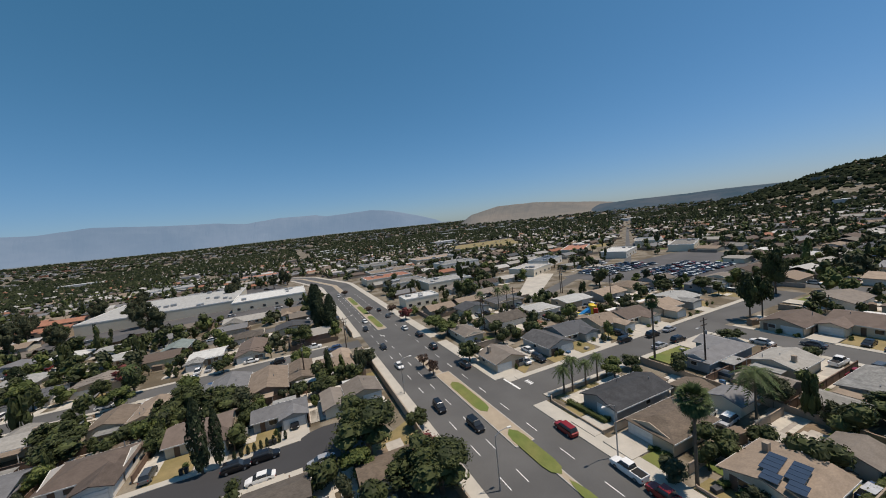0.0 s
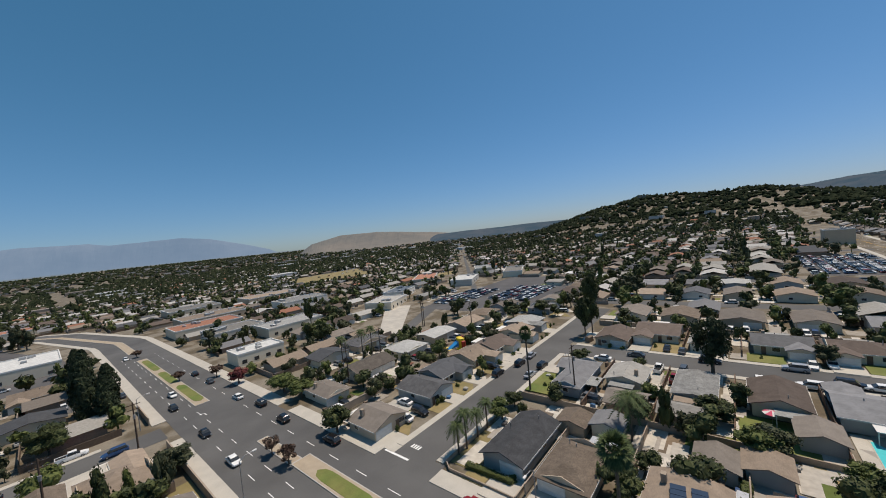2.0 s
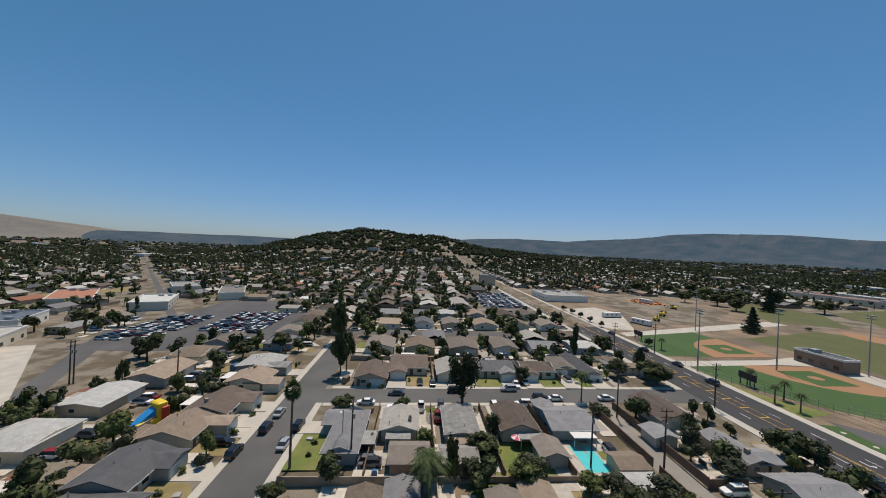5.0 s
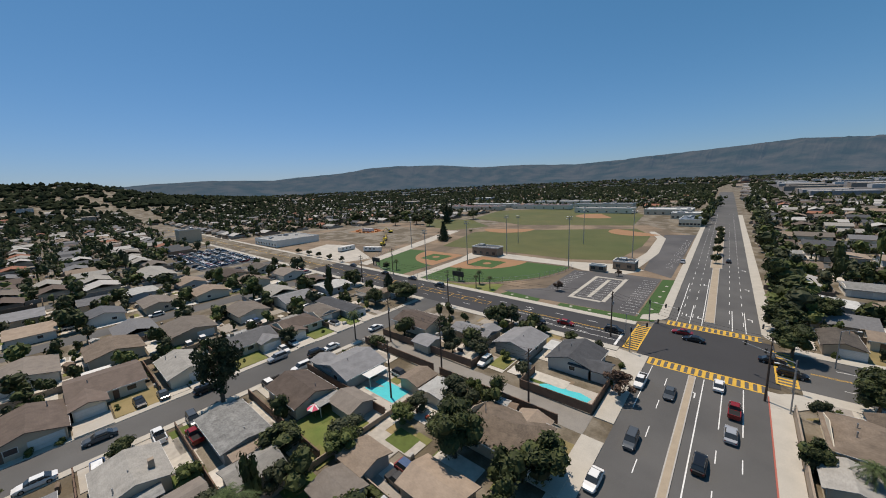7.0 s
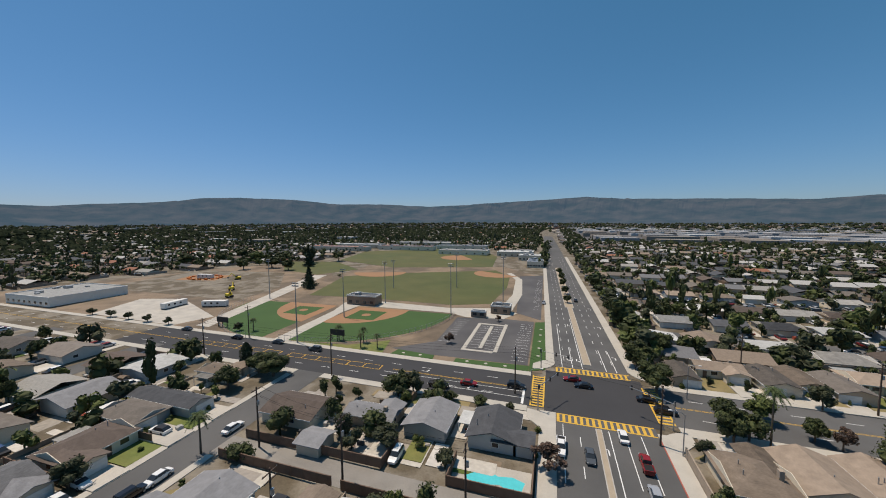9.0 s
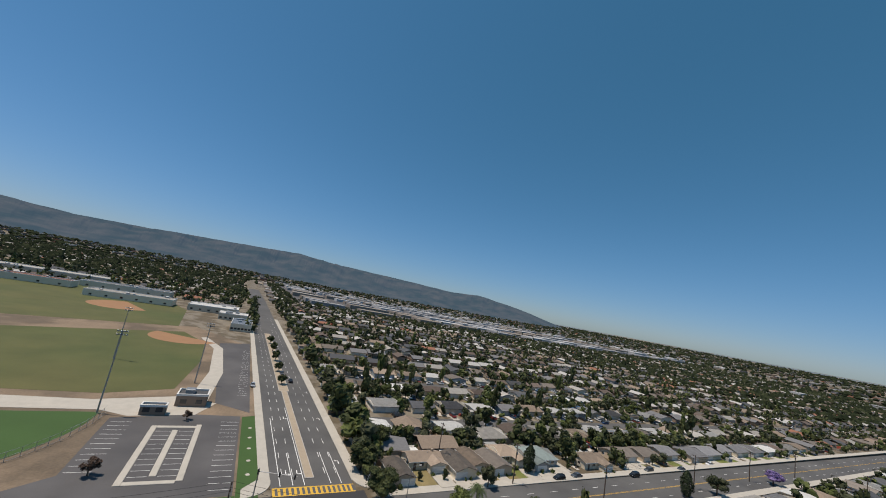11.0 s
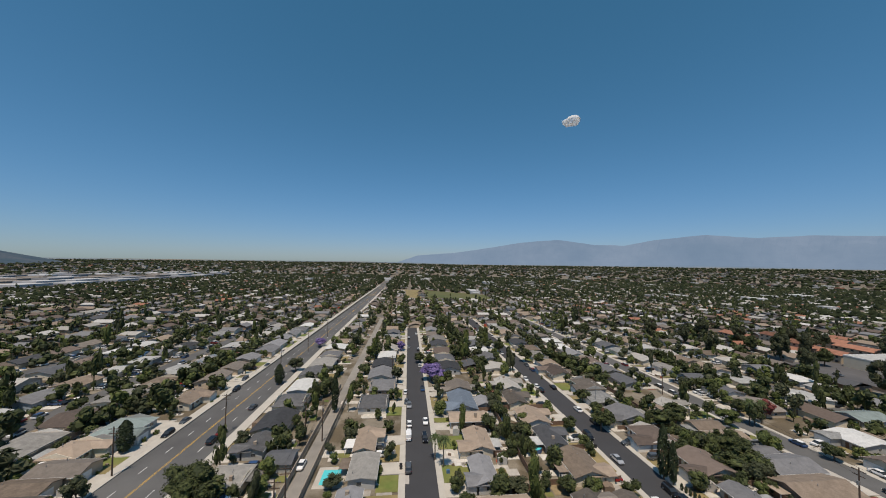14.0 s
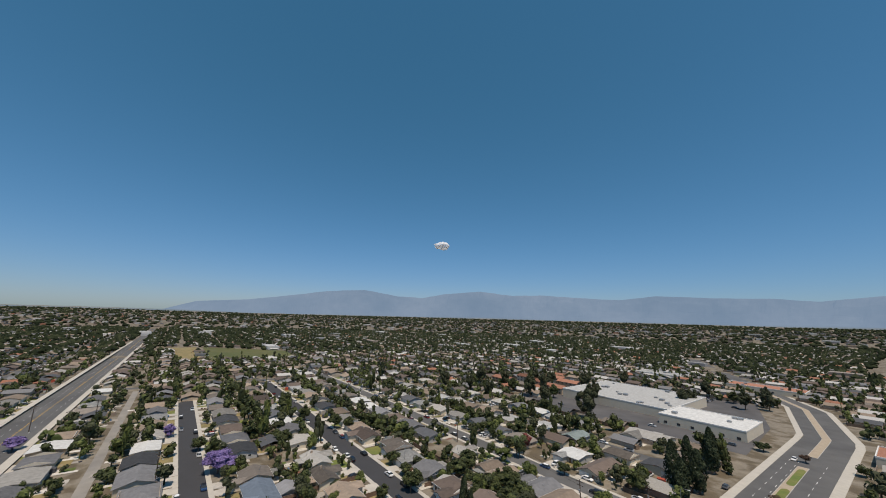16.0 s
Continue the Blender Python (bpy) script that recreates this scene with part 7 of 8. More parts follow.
for i, (x, y, w, d) in enumerate(HOUSES):
    for k in range(9):
        a, b = x + rng.uniform(-10, 10), y + rng.uniform(-12, 12)
        if not blocked(a, b, 3, 3, 0.5) and not on_street(a, b, 2):
            qp.append((a, b, 0.045 + 0.01 * k + 0.006 * rng.random()))
            qs.append((rng.uniform(1.5, 5), rng.uniform(1.5, 5), 1))
    for k in range(2):
        fs_, u_, o_ = which_front(x, y)[1], rng.uniform(-4, 4), rng.uniform(3.2, 4.5)
        a, b = {"s": (x + u_, y - d / 2 - o_), "n": (x + u_, y + d / 2 + o_), "e": (x + w / 2 + o_, y + u_), "w": (x - w / 2 - o_, y + u_)}[fs_]
        if not any(x0 < a < x1 and y0 < b < y1 for x0, x1, y0, y1 in CLEAR) and not blocked(a, b, 1.5, 4, 0.3) and not any(math.hypot(a - q, b - r_) < 5 for q, r_ in PARKED) and not any(math.hypot(a - q, b - r_) < 2.5 + c * 0.5 for q, r_, c in STANDING):
            cp.append((a, b, 0.16))
            cr_.append(rng.uniform(-0.06, 0.06) + (math.pi / 2 if fs_ in "ew" else 0.0))
for yc, x0, x1 in FILL_STREETS:
    for xx in np.arange(x0 + 4, x1, 13.0):
        if rng.random() < 0.5 and abs(xx) < 650 and abs(yc) < 560 and not (BX0 - 4 < xx - south(0, yc) < BX1 + 4):
            cp.append((xx, yc + rng.choice((-3.1, 3.1)), 0.03))
            cr_.append(math.pi / 2)
for k in range(8):
    for yy in np.arange(-20, 90, 11.0):
        if rng.random() < 0.5:
            cp.append((-149.8 - 57 * k + rng.choice((-3.1, 3.1)), yy, 0.03))
            cr_.append(0.0)
for yc, hw, x0, x1 in EAST:
    for xx in np.arange(64, x1, 9.0):
        if rng.random() < 0.5:
            cp.append((xx, yc + rng.choice((-1, 1)) * (hw - 1.1), 0.04))
            cr_.append(math.pi / 2)
paved_at, paved_size = [], []
for x, y, w, d in HOUSES:
    fs_ = which_front(x, y)[1]
    for k in range(5):
        u_, o_ = rng.uniform(-0.5, 0.5), rng.uniform(2.5, 5)
        L_x, L_y = (rng.uniform(2.2, 4), rng.uniform(4, 9)) if fs_ in "sn" else (rng.uniform(4, 9), rng.uniform(2.2, 4))
        a, b = ((x + u_ * w, y + rng.choice((-1, 1)) * (d / 2 + o_)), (x + rng.choice((-1, 1)) * (w / 2 + o_ * 0.5), y + u_ * d))[int(rng.random() < 0.4)]
        if not blocked(a, b, 1.5, 1.5, 0.4) and not on_street(a, b, 2):
            paved_at.append((a, b, 0.105 + 0.008 * k))
            paved_size.append((L_x, L_y, 1))
v, f = repeat(np.array([(-.5, -.5, 0), (.5, -.5, 0), (.5, .5, 0), (-.5, .5, 0)]), np.array([(0, 1, 2, 3)]), np.array(paved_at), np.array(paved_size), np.zeros(len(paved_at)))
M["slabs"] = island_mat("slabs", [(0, (0.5, 0.465, 0.405)), (0.4, (0.42, 0.39, 0.345)), (0.65, (0.56, 0.53, 0.48)), (0.85, (0.33, 0.3, 0.265))], fine=1.0)
bulk_mesh("yard_paving", v, f, "slabs", "pale concrete slabs of drives and patios", "paving")
M["yards"] = island_mat("yards", [(0, (0.1, 0.13, 0.035)), (0.2, (0.17, 0.17, 0.06)), (0.32, (0.27, 0.21, 0.12)), (0.42, (0.54, 0.5, 0.44)), (0.74, (0.22, 0.17, 0.12)), (0.82, (0.32, 0.29, 0.25)), (0.94, (0.2, 0.1, 0.07))], fine=1.0)
v, f = repeat(np.array([(-.5, -.5, 0), (.5, -.5, 0), (.5, .5, 0), (-.5, .5, 0)]), np.array([(0, 1, 2, 3)]), np.array(qp), np.array(qs), np.zeros(len(qp)))
bulk_mesh("yard_ground", v, f, "yards", "lawns, patios and bare earth of the yards", "yards")
wv, wf = repeat(bv, bf, np.array(wp), np.array(ws), np.zeros(len(wp)))
M["yard_wall"] = island_mat("yard_wall", [(0, (0.12, 0.085, 0.06)), (0.5, (0.24, 0.19, 0.15)), (1, (0.32, 0.29, 0.26))])
bulk_mesh("yard_walls", wv, wf, "yard_wall", "fences and walls between the far lots", "fences")
# sheds, tables, bins and stacked things in the back yards
up, us = [], []
for x, y in [(h_[0], h_[1]) for h_ in HOUSES] + [(p_[0], p_[1]) for p_ in FARH[far_d < 480]]:
    for k in range(6):
        a, b = x + rng.uniform(-10, 10), y + rng.uniform(-12, 12)
        if any(x0 < a < x1 and y0 < b < y1 for x0, x1, y0, y1 in CLEAR) or blocked(a, b, 1.5, 1.5, 0.4) or on_street(a, b, 1) or any(math.hypot(a - q, b - r_) < 4 for q, r_ in PARKED):
            continue
        big = rng.random() < 0.12
        up.append((a, b, 0.0))
        us.append((rng.uniform(1.6, 3.4), rng.uniform(1.4, 2.6), rng.uniform(1.8, 2.4)) if big else (rng.uniform(0.4, 1.5), rng.uniform(0.4, 1.2), rng.uniform(0.4, 1.2)))
sv = np.array([(-.5, -.5, 0), (.5, -.5, 0), (.5, .5, 0), (-.5, .5, 0), (-.5, -.5, .85), (.5, -.5, .85), (.5, .5, .85), (-.5, .5, .85), (-.5, 0, 1), (.5, 0, 1)])
sf = np.array([(0, 1, 5, 4), (1, 2, 6, 5), (2, 3, 7, 6), (3, 0, 4, 7), (4, 5, 9, 8), (6, 7, 8, 9), (4, 8, 7, 7), (5, 6, 9, 9)])
sf3 = np.concatenate([sf[:, :3], sf[:6][:, [0, 2, 3]]])
v, f = repeat(sv, sf3, np.array(up), np.array(us), rng.uniform(-0.3, 0.3, len(up)))
M["yard_things"] = island_mat("yard_things", [(0, (0.4, 0.39, 0.37)), (0.18, (0.2, 0.15, 0.11)), (0.5, (0.08, 0.08, 0.085)), (0.7, (0.35, 0.33, 0.3)), (0.88, (0.07, 0.14, 0.25)), (0.95, (0.35, 0.08, 0.05))])
bulk_mesh("yard_things", v, f, "yard_things", "small sheds, tables, bins and stored things in back yards", "yard clutter")

cp_near = [q for q in cp if math.hypot(q[0], q[1]) < 140]
pts = []
near_h = [(x, y) for x, y, w, d in HOUSES]
near_grid = {}
for q, r_, c in STANDING:
    near_grid.setdefault((int(q // 12), int(r_ // 12)), []).append((q, r_, c))


def crowded(a, b, pad):
    g0, g1 = int(a // 12), int(b // 12)
    return any(math.hypot(a - q, b - r_) < pad + c * 0.7 for i in (-1, 0, 1) for j in (-1, 0, 1) for q, r_, c in near_grid.get((g0 + i, g1 + j), ()))


cells = {}
for x, y, z in FARH:
    cells.setdefault((int(x // 15), int(y // 15)), []).append((x, y))


def on_far_house(a, b):
    g0, g1 = int(a // 15), int(b // 15)
    return any(abs(a - x) < 7 and abs(b - y) < 5.6 for i in (-1, 0, 1) for j in (-1, 0, 1) for x, y in cells.get((g0 + i, g1 + j), ()))


def try_tree(a, b, pad):
    if any(x0 < a < x1 and y0 < b < y1 for x0, x1, y0, y1 in CLEAR) or blocked(a, b, 2, 2, 0.8) or on_street(a, b, 1) or on_far_house(a, b) or crowded(a, b, pad) or any(math.hypot(a - q, b - r_) < 3.6 for q, r_ in PARKED) or any(abs(a - q[0]) < 3 and abs(b - q[1]) < 4 for q in cp_near):
        return
    pts.append((a, b, land(a, b)))
    near_grid.setdefault((int(a // 12), int(b // 12)), []).append((a, b, 1.0))


for x, y in near_h:
    for k in range(14 if x < 10 else 24):
        try_tree(x + rng.uniform(-11, 11), y + rng.uniform(-14, 14), 1.6)
for x, y, z in FARH[far_d < 640]:
    for k in range(11):
        try_tree(x + rng.uniform(-11, 11), y + rng.uniform(-13, 13), 1.7)
for k in range(7000):
    try_tree(rng.uniform(-640, 640), rng.uniform(-640, 760), 2.5)
n_plain = len(pts)
# rows along the far boulevard and behind the school fields
for yy in np.arange(120, 620, 5.5):
    if rng.random() < 0.8:
        pts.append((15 + rng.uniform(-1.2, 2.5), yy + rng.uniform(-2, 2), 0))
    if yy > 325 and rng.random() < 0.8:
        pts.append((-20 + rng.uniform(-4, 2), yy + rng.uniform(-2, 2), 0))
for k in range(240):
    a, b = rng.uniform(-420, -24), rng.uniform(470, 640)
    if not any(abs(a - h_[0]) < h_[2] / 2 + 3 and abs(b - h_[1]) < h_[3] / 2 + 3 for h_ in SCHOOL):
        pts.append((a, b, 0))
for k in range(26):
    pts.append((rng.uniform(-360, -262), rng.uniform(262, 330), 0))
pts = np.array(pts)
pd = np.hypot(pts[:, 0], pts[:, 1])
rad = (1.4 + 3.3 * rng.random(len(pts)) ** 1.3) * np.where(pd < 130, 0.72, 1.0)
rad[n_plain:] *= 1.35
hgt = 1.2 + rad * rng.uniform(1.3, 2.0, len(pts))
tall = rng.random(len(pts)) < 0.06
hgt[tall] *= 2.0
rad[tall] *= 0.75
h3 = np.arange(len(pts)) % 10
for close in (True, False):
    band = (pd < 210) if close else (pd >= 210)
    for sel, mt, lb in ((h3 < 6, "leaf_oak", "dark green trees in the yards"), ((h3 >= 6) & (h3 < 8), "leaf_olive", "grey-green trees in the yards"), (h3 >= 8, "leaf_lime", "bright green trees in the yards")):
        k = sel & band
        if close:
            n_ = k & (pd < 100)
            k = k & (pd >= 100)
            scatter_leafy(pts[n_], rad[n_], hgt[n_], "yard_trees", 380, 7, 0.12, 6, mt, lb)
            scatter_leafy(pts[k], rad[k], hgt[k], "yard_trees", 80, 4, 0.23, 6, mt, lb)
        else:
            n_ = k & (pd >= 420)
            k = k & (pd < 420)
            scatter_leafy(pts[k], rad[k], hgt[k], "yard_trees", 14, 3, 0.33, 4, mt, lb)
            scatter_leafy(pts[n_], rad[n_], hgt[n_], "yard_trees", 6, 2, 0.36, 4, mt, lb)

# far trees, joined: small uneven lumps of foliage
def lump(seed):
    r = random.Random(seed)
    vs, fs = [], []
    n = 4
    for z, q in ((0.0, 0.6), (0.5, 0.95)):
        for k in range(n):
            a = 2 * math.pi * k / n + r.uniform(-0.3, 0.3)
            s = q * r.uniform(0.7, 1.15)
            vs.append((s * math.cos(a), s * math.sin(a), z + r.uniform(-0.08, 0.08)))
    vs.append((r.uniform(-0.2, 0.2), r.uniform(-0.2, 0.2), 1.0))
    for k in range(n):
        b = (k + 1) % n
        fs += [(k, b, b + n), (k, b + n, k + n), (n + k, n + b, 2 * n)]
    return np.array(vs), np.array(fs)


M["far_leaf"] = island_mat("far_leaf", [(0.0, (0.014, 0.02, 0.011)), (0.6, (0.028, 0.036, 0.018)), (1.0, (0.052, 0.058, 0.03))], rough=0.95, spec=0.05, fine=0.7)
far = FARH[far_d >= 620]
P = np.concatenate([far[:, :2] + rng.uniform(-13, 13, (len(far), 2)) for k in range(5)])
az, dd = rng.uniform(0, 2 * np.pi, 27000), np.sqrt(rng.uniform(1400.0**2, 3900.0**2, 27000))
P3 = np.stack([dd * np.sin(az), dd * np.cos(az)], -1)
hill = np.stack([rng.uniform(-1560, -860, 6200), rng.uniform(-620, 420, 6200)], -1)
allp = np.concatenate([P, P3, hill])
size = np.concatenate([rng.uniform(2.8, 6.2, len(P)), rng.uniform(5, 13, len(P3)), rng.uniform(4, 8, len(hill))])
high = np.concatenate([rng.uniform(4.5, 9.5, len(P)), rng.uniform(6, 13, len(P3)), rng.uniform(5, 11, len(hill))])
keep = np.array([not inside(x, y, GROUNDS) and not (abs(x + 2) < 16 and y > 0) and not (92 < y < 113 and x > 0) and not (math.hypot(x, y) < 900 and blocked(x, y, 2, 2)) and not on_street(x, y, 1) for x, y in allp])
allp, size, high = allp[keep], size[keep], high[keep]
zz = np.array([land(x, y) for x, y in allp]) - 0.4
vs, fs, off = [], [], 0
for k in range(6):
    lv, lf = lump(k)
    i = np.arange(k, len(allp), 6)
    v, f = repeat(lv, lf, np.column_stack([allp[i], zz[i]]), np.stack([size[i], size[i], high[i]], -1), rng.uniform(0, 6.28, len(i)))
    vs.append(v)
    fs.append(f + off)
    off += len(v)
bulk_mesh("far_trees", np.concatenate(vs), np.concatenate(fs), "far_leaf", "dark green trees of the town far off", "trees")
# far roofs past the last rows
az, dd = rng.uniform(0, 2 * np.pi, 7000), np.sqrt(rng.uniform(1450.0**2, 3100.0**2, 7000))
q = np.stack([dd * np.sin(az), dd * np.cos(az)], -1)
zq = np.array([land(x, y) for x, y in q])
v, f = repeat(bv, bf, np.column_stack([q, zq]), np.stack([rng.uniform(11, 26, 7000), rng.uniform(9, 18, 7000), rng.uniform(3.6, 6.5, 7000)], -1), np.zeros(7000))
bulk_mesh("farthest_roofs", v, f, "far_roofs", "roofs of the town towards the horizon", "houses")

# rows of cars on the dealers' lots
lots = []
for x0, x1, y0, y1 in ((-175, -130, -118, -98), (74, 160, -340, -306), (-292, -222, 57, 90), (-186, -144, -88, -60)):
    for yy in np.arange(y0, y1, 5.6):
        for xx in np.arange(x0, x1, 2.7):
            if rng.random() < 0.7:
                lots.append((xx, yy, 0.0))
lots = np.array(lots)
cv = np.array([(-.9, -2.2, .3), (.9, -2.2, .3), (.9, 2.2, .3), (-.9, 2.2, .3), (-.9, -2.2, .9), (.9, -2.2, .9), (.9, 2.2, .8), (-.9, 2.2, .8), (-.65, -1.5, 1.5), (.65, -1.5, 1.5), (.65, .6, 1.5), (-.65, .6, 1.5), (-.85, -2, .9), (.85, -2, .9), (.85, 1.3, .85), (-.85, 1.3, .85)])
cf = np.array([(0, 1, 5, 4), (1, 2, 6, 5), (2, 3, 7, 6), (3, 0, 4, 7), (4, 5, 6, 7), (8, 9, 10, 11)])
gf = np.array([(12, 13, 9, 8), (13, 14, 10, 9), (14, 15, 11, 10), (15, 12, 8, 11)])
wh = np.array([(sx * 0.92, yy + 0.33 * math.cos(a), 0.33 + 0.33 * math.sin(a)) for sx in (-1, 1) for yy in (-1.4, 1.4) for a in (0.3, 1.35, 2.4, 3.45, 4.5, 5.5)])
wf4 = np.array([(k * 6 + a, k * 6 + b, k * 6 + c, k * 6 + d) for k in range(4) for a, b, c, d in ((0, 1, 2, 3), (0, 3, 4, 5))])
v, f = repeat(cv, cf, lots, np.ones((len(lots), 3)), np.zeros(len(lots)))
M["lot_cars"] = island_mat("lot_cars", [(0, PAINT["white"]), (0.34, PAINT["silver"]), (0.48, PAINT["grey"]), (0.62, PAINT["black"]), (0.86, PAINT["blue"]), (0.93, PAINT["red"])], rough=0.4, spec=0.5)
cp, cr_ = np.array(cp), np.array(cr_)
turn_ = cr_ + np.where(rng.random(len(cp)) < 0.5, math.pi, 0.0)
v2, f2 = repeat(cv, cf, cp, np.ones((len(cp), 3)), turn_)
bulk_mesh("street_cars", v2, f2, "lot_cars", "cars parked along the far streets and in drives", "cars")
allc, allt = np.concatenate([cp, lots]), np.concatenate([turn_, np.zeros(len(lots))])
v2, f2 = repeat(cv, gf, allc, np.ones((len(allc), 3)), allt)
bulk_mesh("car_windows", v2, f2, "glass", "dark windows of the far parked cars", "cars")
v2, f2 = repeat(wh, wf4, allc, np.ones((len(allc), 3)), allt)
bulk_mesh("car_wheels", v2, f2, "rubber", "black wheels of the far parked cars", "cars")
bulk_mesh("dealer_cars", v, f, "lot_cars", "rows of cars parked on the dealers' lots", "cars")
patch("dealer_lot", [(-232, -120), (-118, -120), (-118, -86), (-136, -50), (-194, -50), (-232, -78)], 0.02, "lot_asphalt", "asphalt lot full of parked cars", "car park")
patch("store_car_park", [(19, -187), (24, -262), (48, -345), (170, -345), (170, -187)], 0.02, "lot_asphalt", "asphalt car park round the white store", "car park")

# ---------------------------------------------------------------- building site beyond the ball fields
patch("site_pad", [(-221, 111.6), (-166, 110.7), (-161, 125.5), (-209, 146.4), (-232, 139.4)], 0.06, "drive", "pale concrete pad on the building site", "pad")
patch("site_earth", [(-292, 152.5), (-177, 152.5), (-181, 187.3), (-221, 236.9), (-301, 226.4)], 0.05, "soil", "darker turned earth with tracks", "ground")
patch("site_earth", [(-232, 248.2), (-190, 236.9), (-173, 269.9), (-221, 309.1), (-274, 296.1)], 0.05, "field", "weedy green-brown strip", "ground")
patch("site_road", [(-156, 113.3), (-149, 113.3), (-164, 174.2), (-181, 236.9), (-191, 233.4), (-173, 172.5)], 0.075, "drive", "pale gravel track along the fence", "track")
patch("site_pad", [(-274, 187.3), (-244, 193.4), (-250, 214.3), (-281, 207.3)], 0.085, "clay", "orange-brown graded pad", "pad")
M["site_orange"] = mat("site_orange", (0.55, 0.16, 0.03), rough=0.5, vary=0.05)


def excavator(x, y, turn):
    t = thing("excavator", "yellow-orange excavator on the graded dirt", "excavator", pose(x, y, 0.05, 0, 0, turn), "site machines")
    for sx in (-1.1, 1.1):
        part("track", Geo().rbox(sx - 0.3, sx + 0.3, -1.9, 1.9, 0, 0.9, 0.2), "rubber", t)
    part("body", Geo().rbox(-1.4, 1.4, -2.0, 1.2, 0.95, 2.2, 0.2), "toy_yellow", t)
    part("cab", Geo().rbox(-1.3, -0.2, -0.2, 1.3, 2.2, 3.2, 0.15), "glass", t)
    part("boom", Geo().bar((0.4, 1.0, 1.8), (0.4, 3.6, 4.6), 0.25).bar((0.4, 3.6, 4.6), (0.4, 6.0, 2.2), 0.18), "toy_yellow", t)
    part("bucket", Geo().rbox(-0.1, 0.9, 5.6, 6.6, 1.2, 2.2, 0.2), "dark_metal", t)


for x, y, a in ((-204, 172.5, 40), (-232, 202.1, 130), (-188, 156.8, 250)):
    excavator(x, y, a)
for x, y, a in ((-177, 139.4, 20), (-196, 132.5, 95), (-259, 198.6, 10)):
    t = thing("site_trailer", "white office trailer on the building site", "trailer", pose(x, y, 0.06, 0, 0, a), "site trailers")
    part("body", Geo().rbox(-6, 6, -1.5, 1.5, 0.5, 3.1, 0.08), "trim", t)
    part("skirt", Geo().box(-5.8, 5.8, -1.4, 1.4, 0, 0.5), "dark_metal", t)
    for k in (-4, -1, 2):
        part("window", Geo().box(k - 0.5, k + 0.5, -1.54, -1.48, 1.5, 2.4), "glass", t)
g = Geo()
for k in range(16):
    a = 2 * math.pi * k / 16
    g.box(-261 + 12 * math.cos(a) - 1.2, -261 + 12 * math.cos(a) + 1.2, 200 + 9 * math.sin(a) - 0.6, 200 + 9 * math.sin(a) + 0.6, 0, 1.0)
tagged(part("site_barrier", g, "site_orange"), "orange plastic barriers round a graded pad", "barrier")
for x, y, k_, r_, h_ in ((-166, 197.7, "conifer", 4.5, 13), (-341, 243.0, "oak", 8, 12), (-329, 269.9, "oak", 7, 11), (-333, 297.8, "oak", 8, 13), (-301, 289.1, "lime", 7, 11), (-269, 285.6, "oak", 8, 12), (-242, 293.4, "eucalyptus", 8, 20), (-223, 315.2, "oak", 7, 11),
                       (-133, 113.3, "olive", 2, 3.5), (-181, 110.6, "olive", 2, 3.5), (-193, 110.6, "olive", 2, 3.5), (-205, 110.6, "olive", 2.2, 3.5), (-218, 110.6, "olive", 2, 3.5), (-168, 110.6, "olive", 2, 3.5),
                       (-4.5, 200, "oak", 2.2, 5), (-5, 222, "oak", 2.4, 5.5), (-5.5, 244, "oak", 2.4, 6), (-6.2, 268, "oak", 2.6, 6), (-7, 292, "oak", 2.6, 6), (-88, 116.5, "palm", 1.6, 5.5), (-78, 117, "palm", 1.6, 5.5), (-127, 115.1, "palm", 1.5, 5)):
    tree(x, y, k_, r_, h_)
patch("dry_yard", [(12.6, 0), (23.5, 0), (23.5, 24), (12.6, 24)], 0.045, "dry_lawn", "dry tan grass behind the boulevard wall", "lawn")
patch("dry_yard", [(12.6, -26), (22, -20.4), (26, -19), (26, -14), (12.6, -14)], 0.045, "dry_lawn", "dry tan grass under a large tree", "lawn")
patch("dry_yard", [(31, -20.6), (49, -20.6), (49, -15), (31, -15)], 0.045, "dry_lawn", "dry tan front lawn beside the street", "lawn")
patch("dry_yard", [(12.6, -56), (19, -56), (19, -47), (12.6, -47)], 0.045, "dry_lawn", "dry tan grass behind the boulevard wall", "lawn")
for x, y, k_, r_, h_ in ((175, -165, "eucalyptus", 5, 17), (205, -215, "eucalyptus", 5.5, 18), (228, -205, "eucalyptus", 6, 19), (150, -215, "oak", 5, 11), (140, -190, "eucalyptus", 5, 16), (186, -205, "oak", 5, 12), (205, -170, "eucalyptus", 5, 17), (132, -250, "oak", 5, 10), (150, -335, "eucalyptus", 5, 16), (60, -335, "oak", 5, 10), (80, -340, "eucalyptus", 5, 17), (40, -338, "eucalyptus", 5, 18)):
    tree(x, y, k_, r_, h_)
# ---------------------------------------------------------------- front yards beside the boulevard


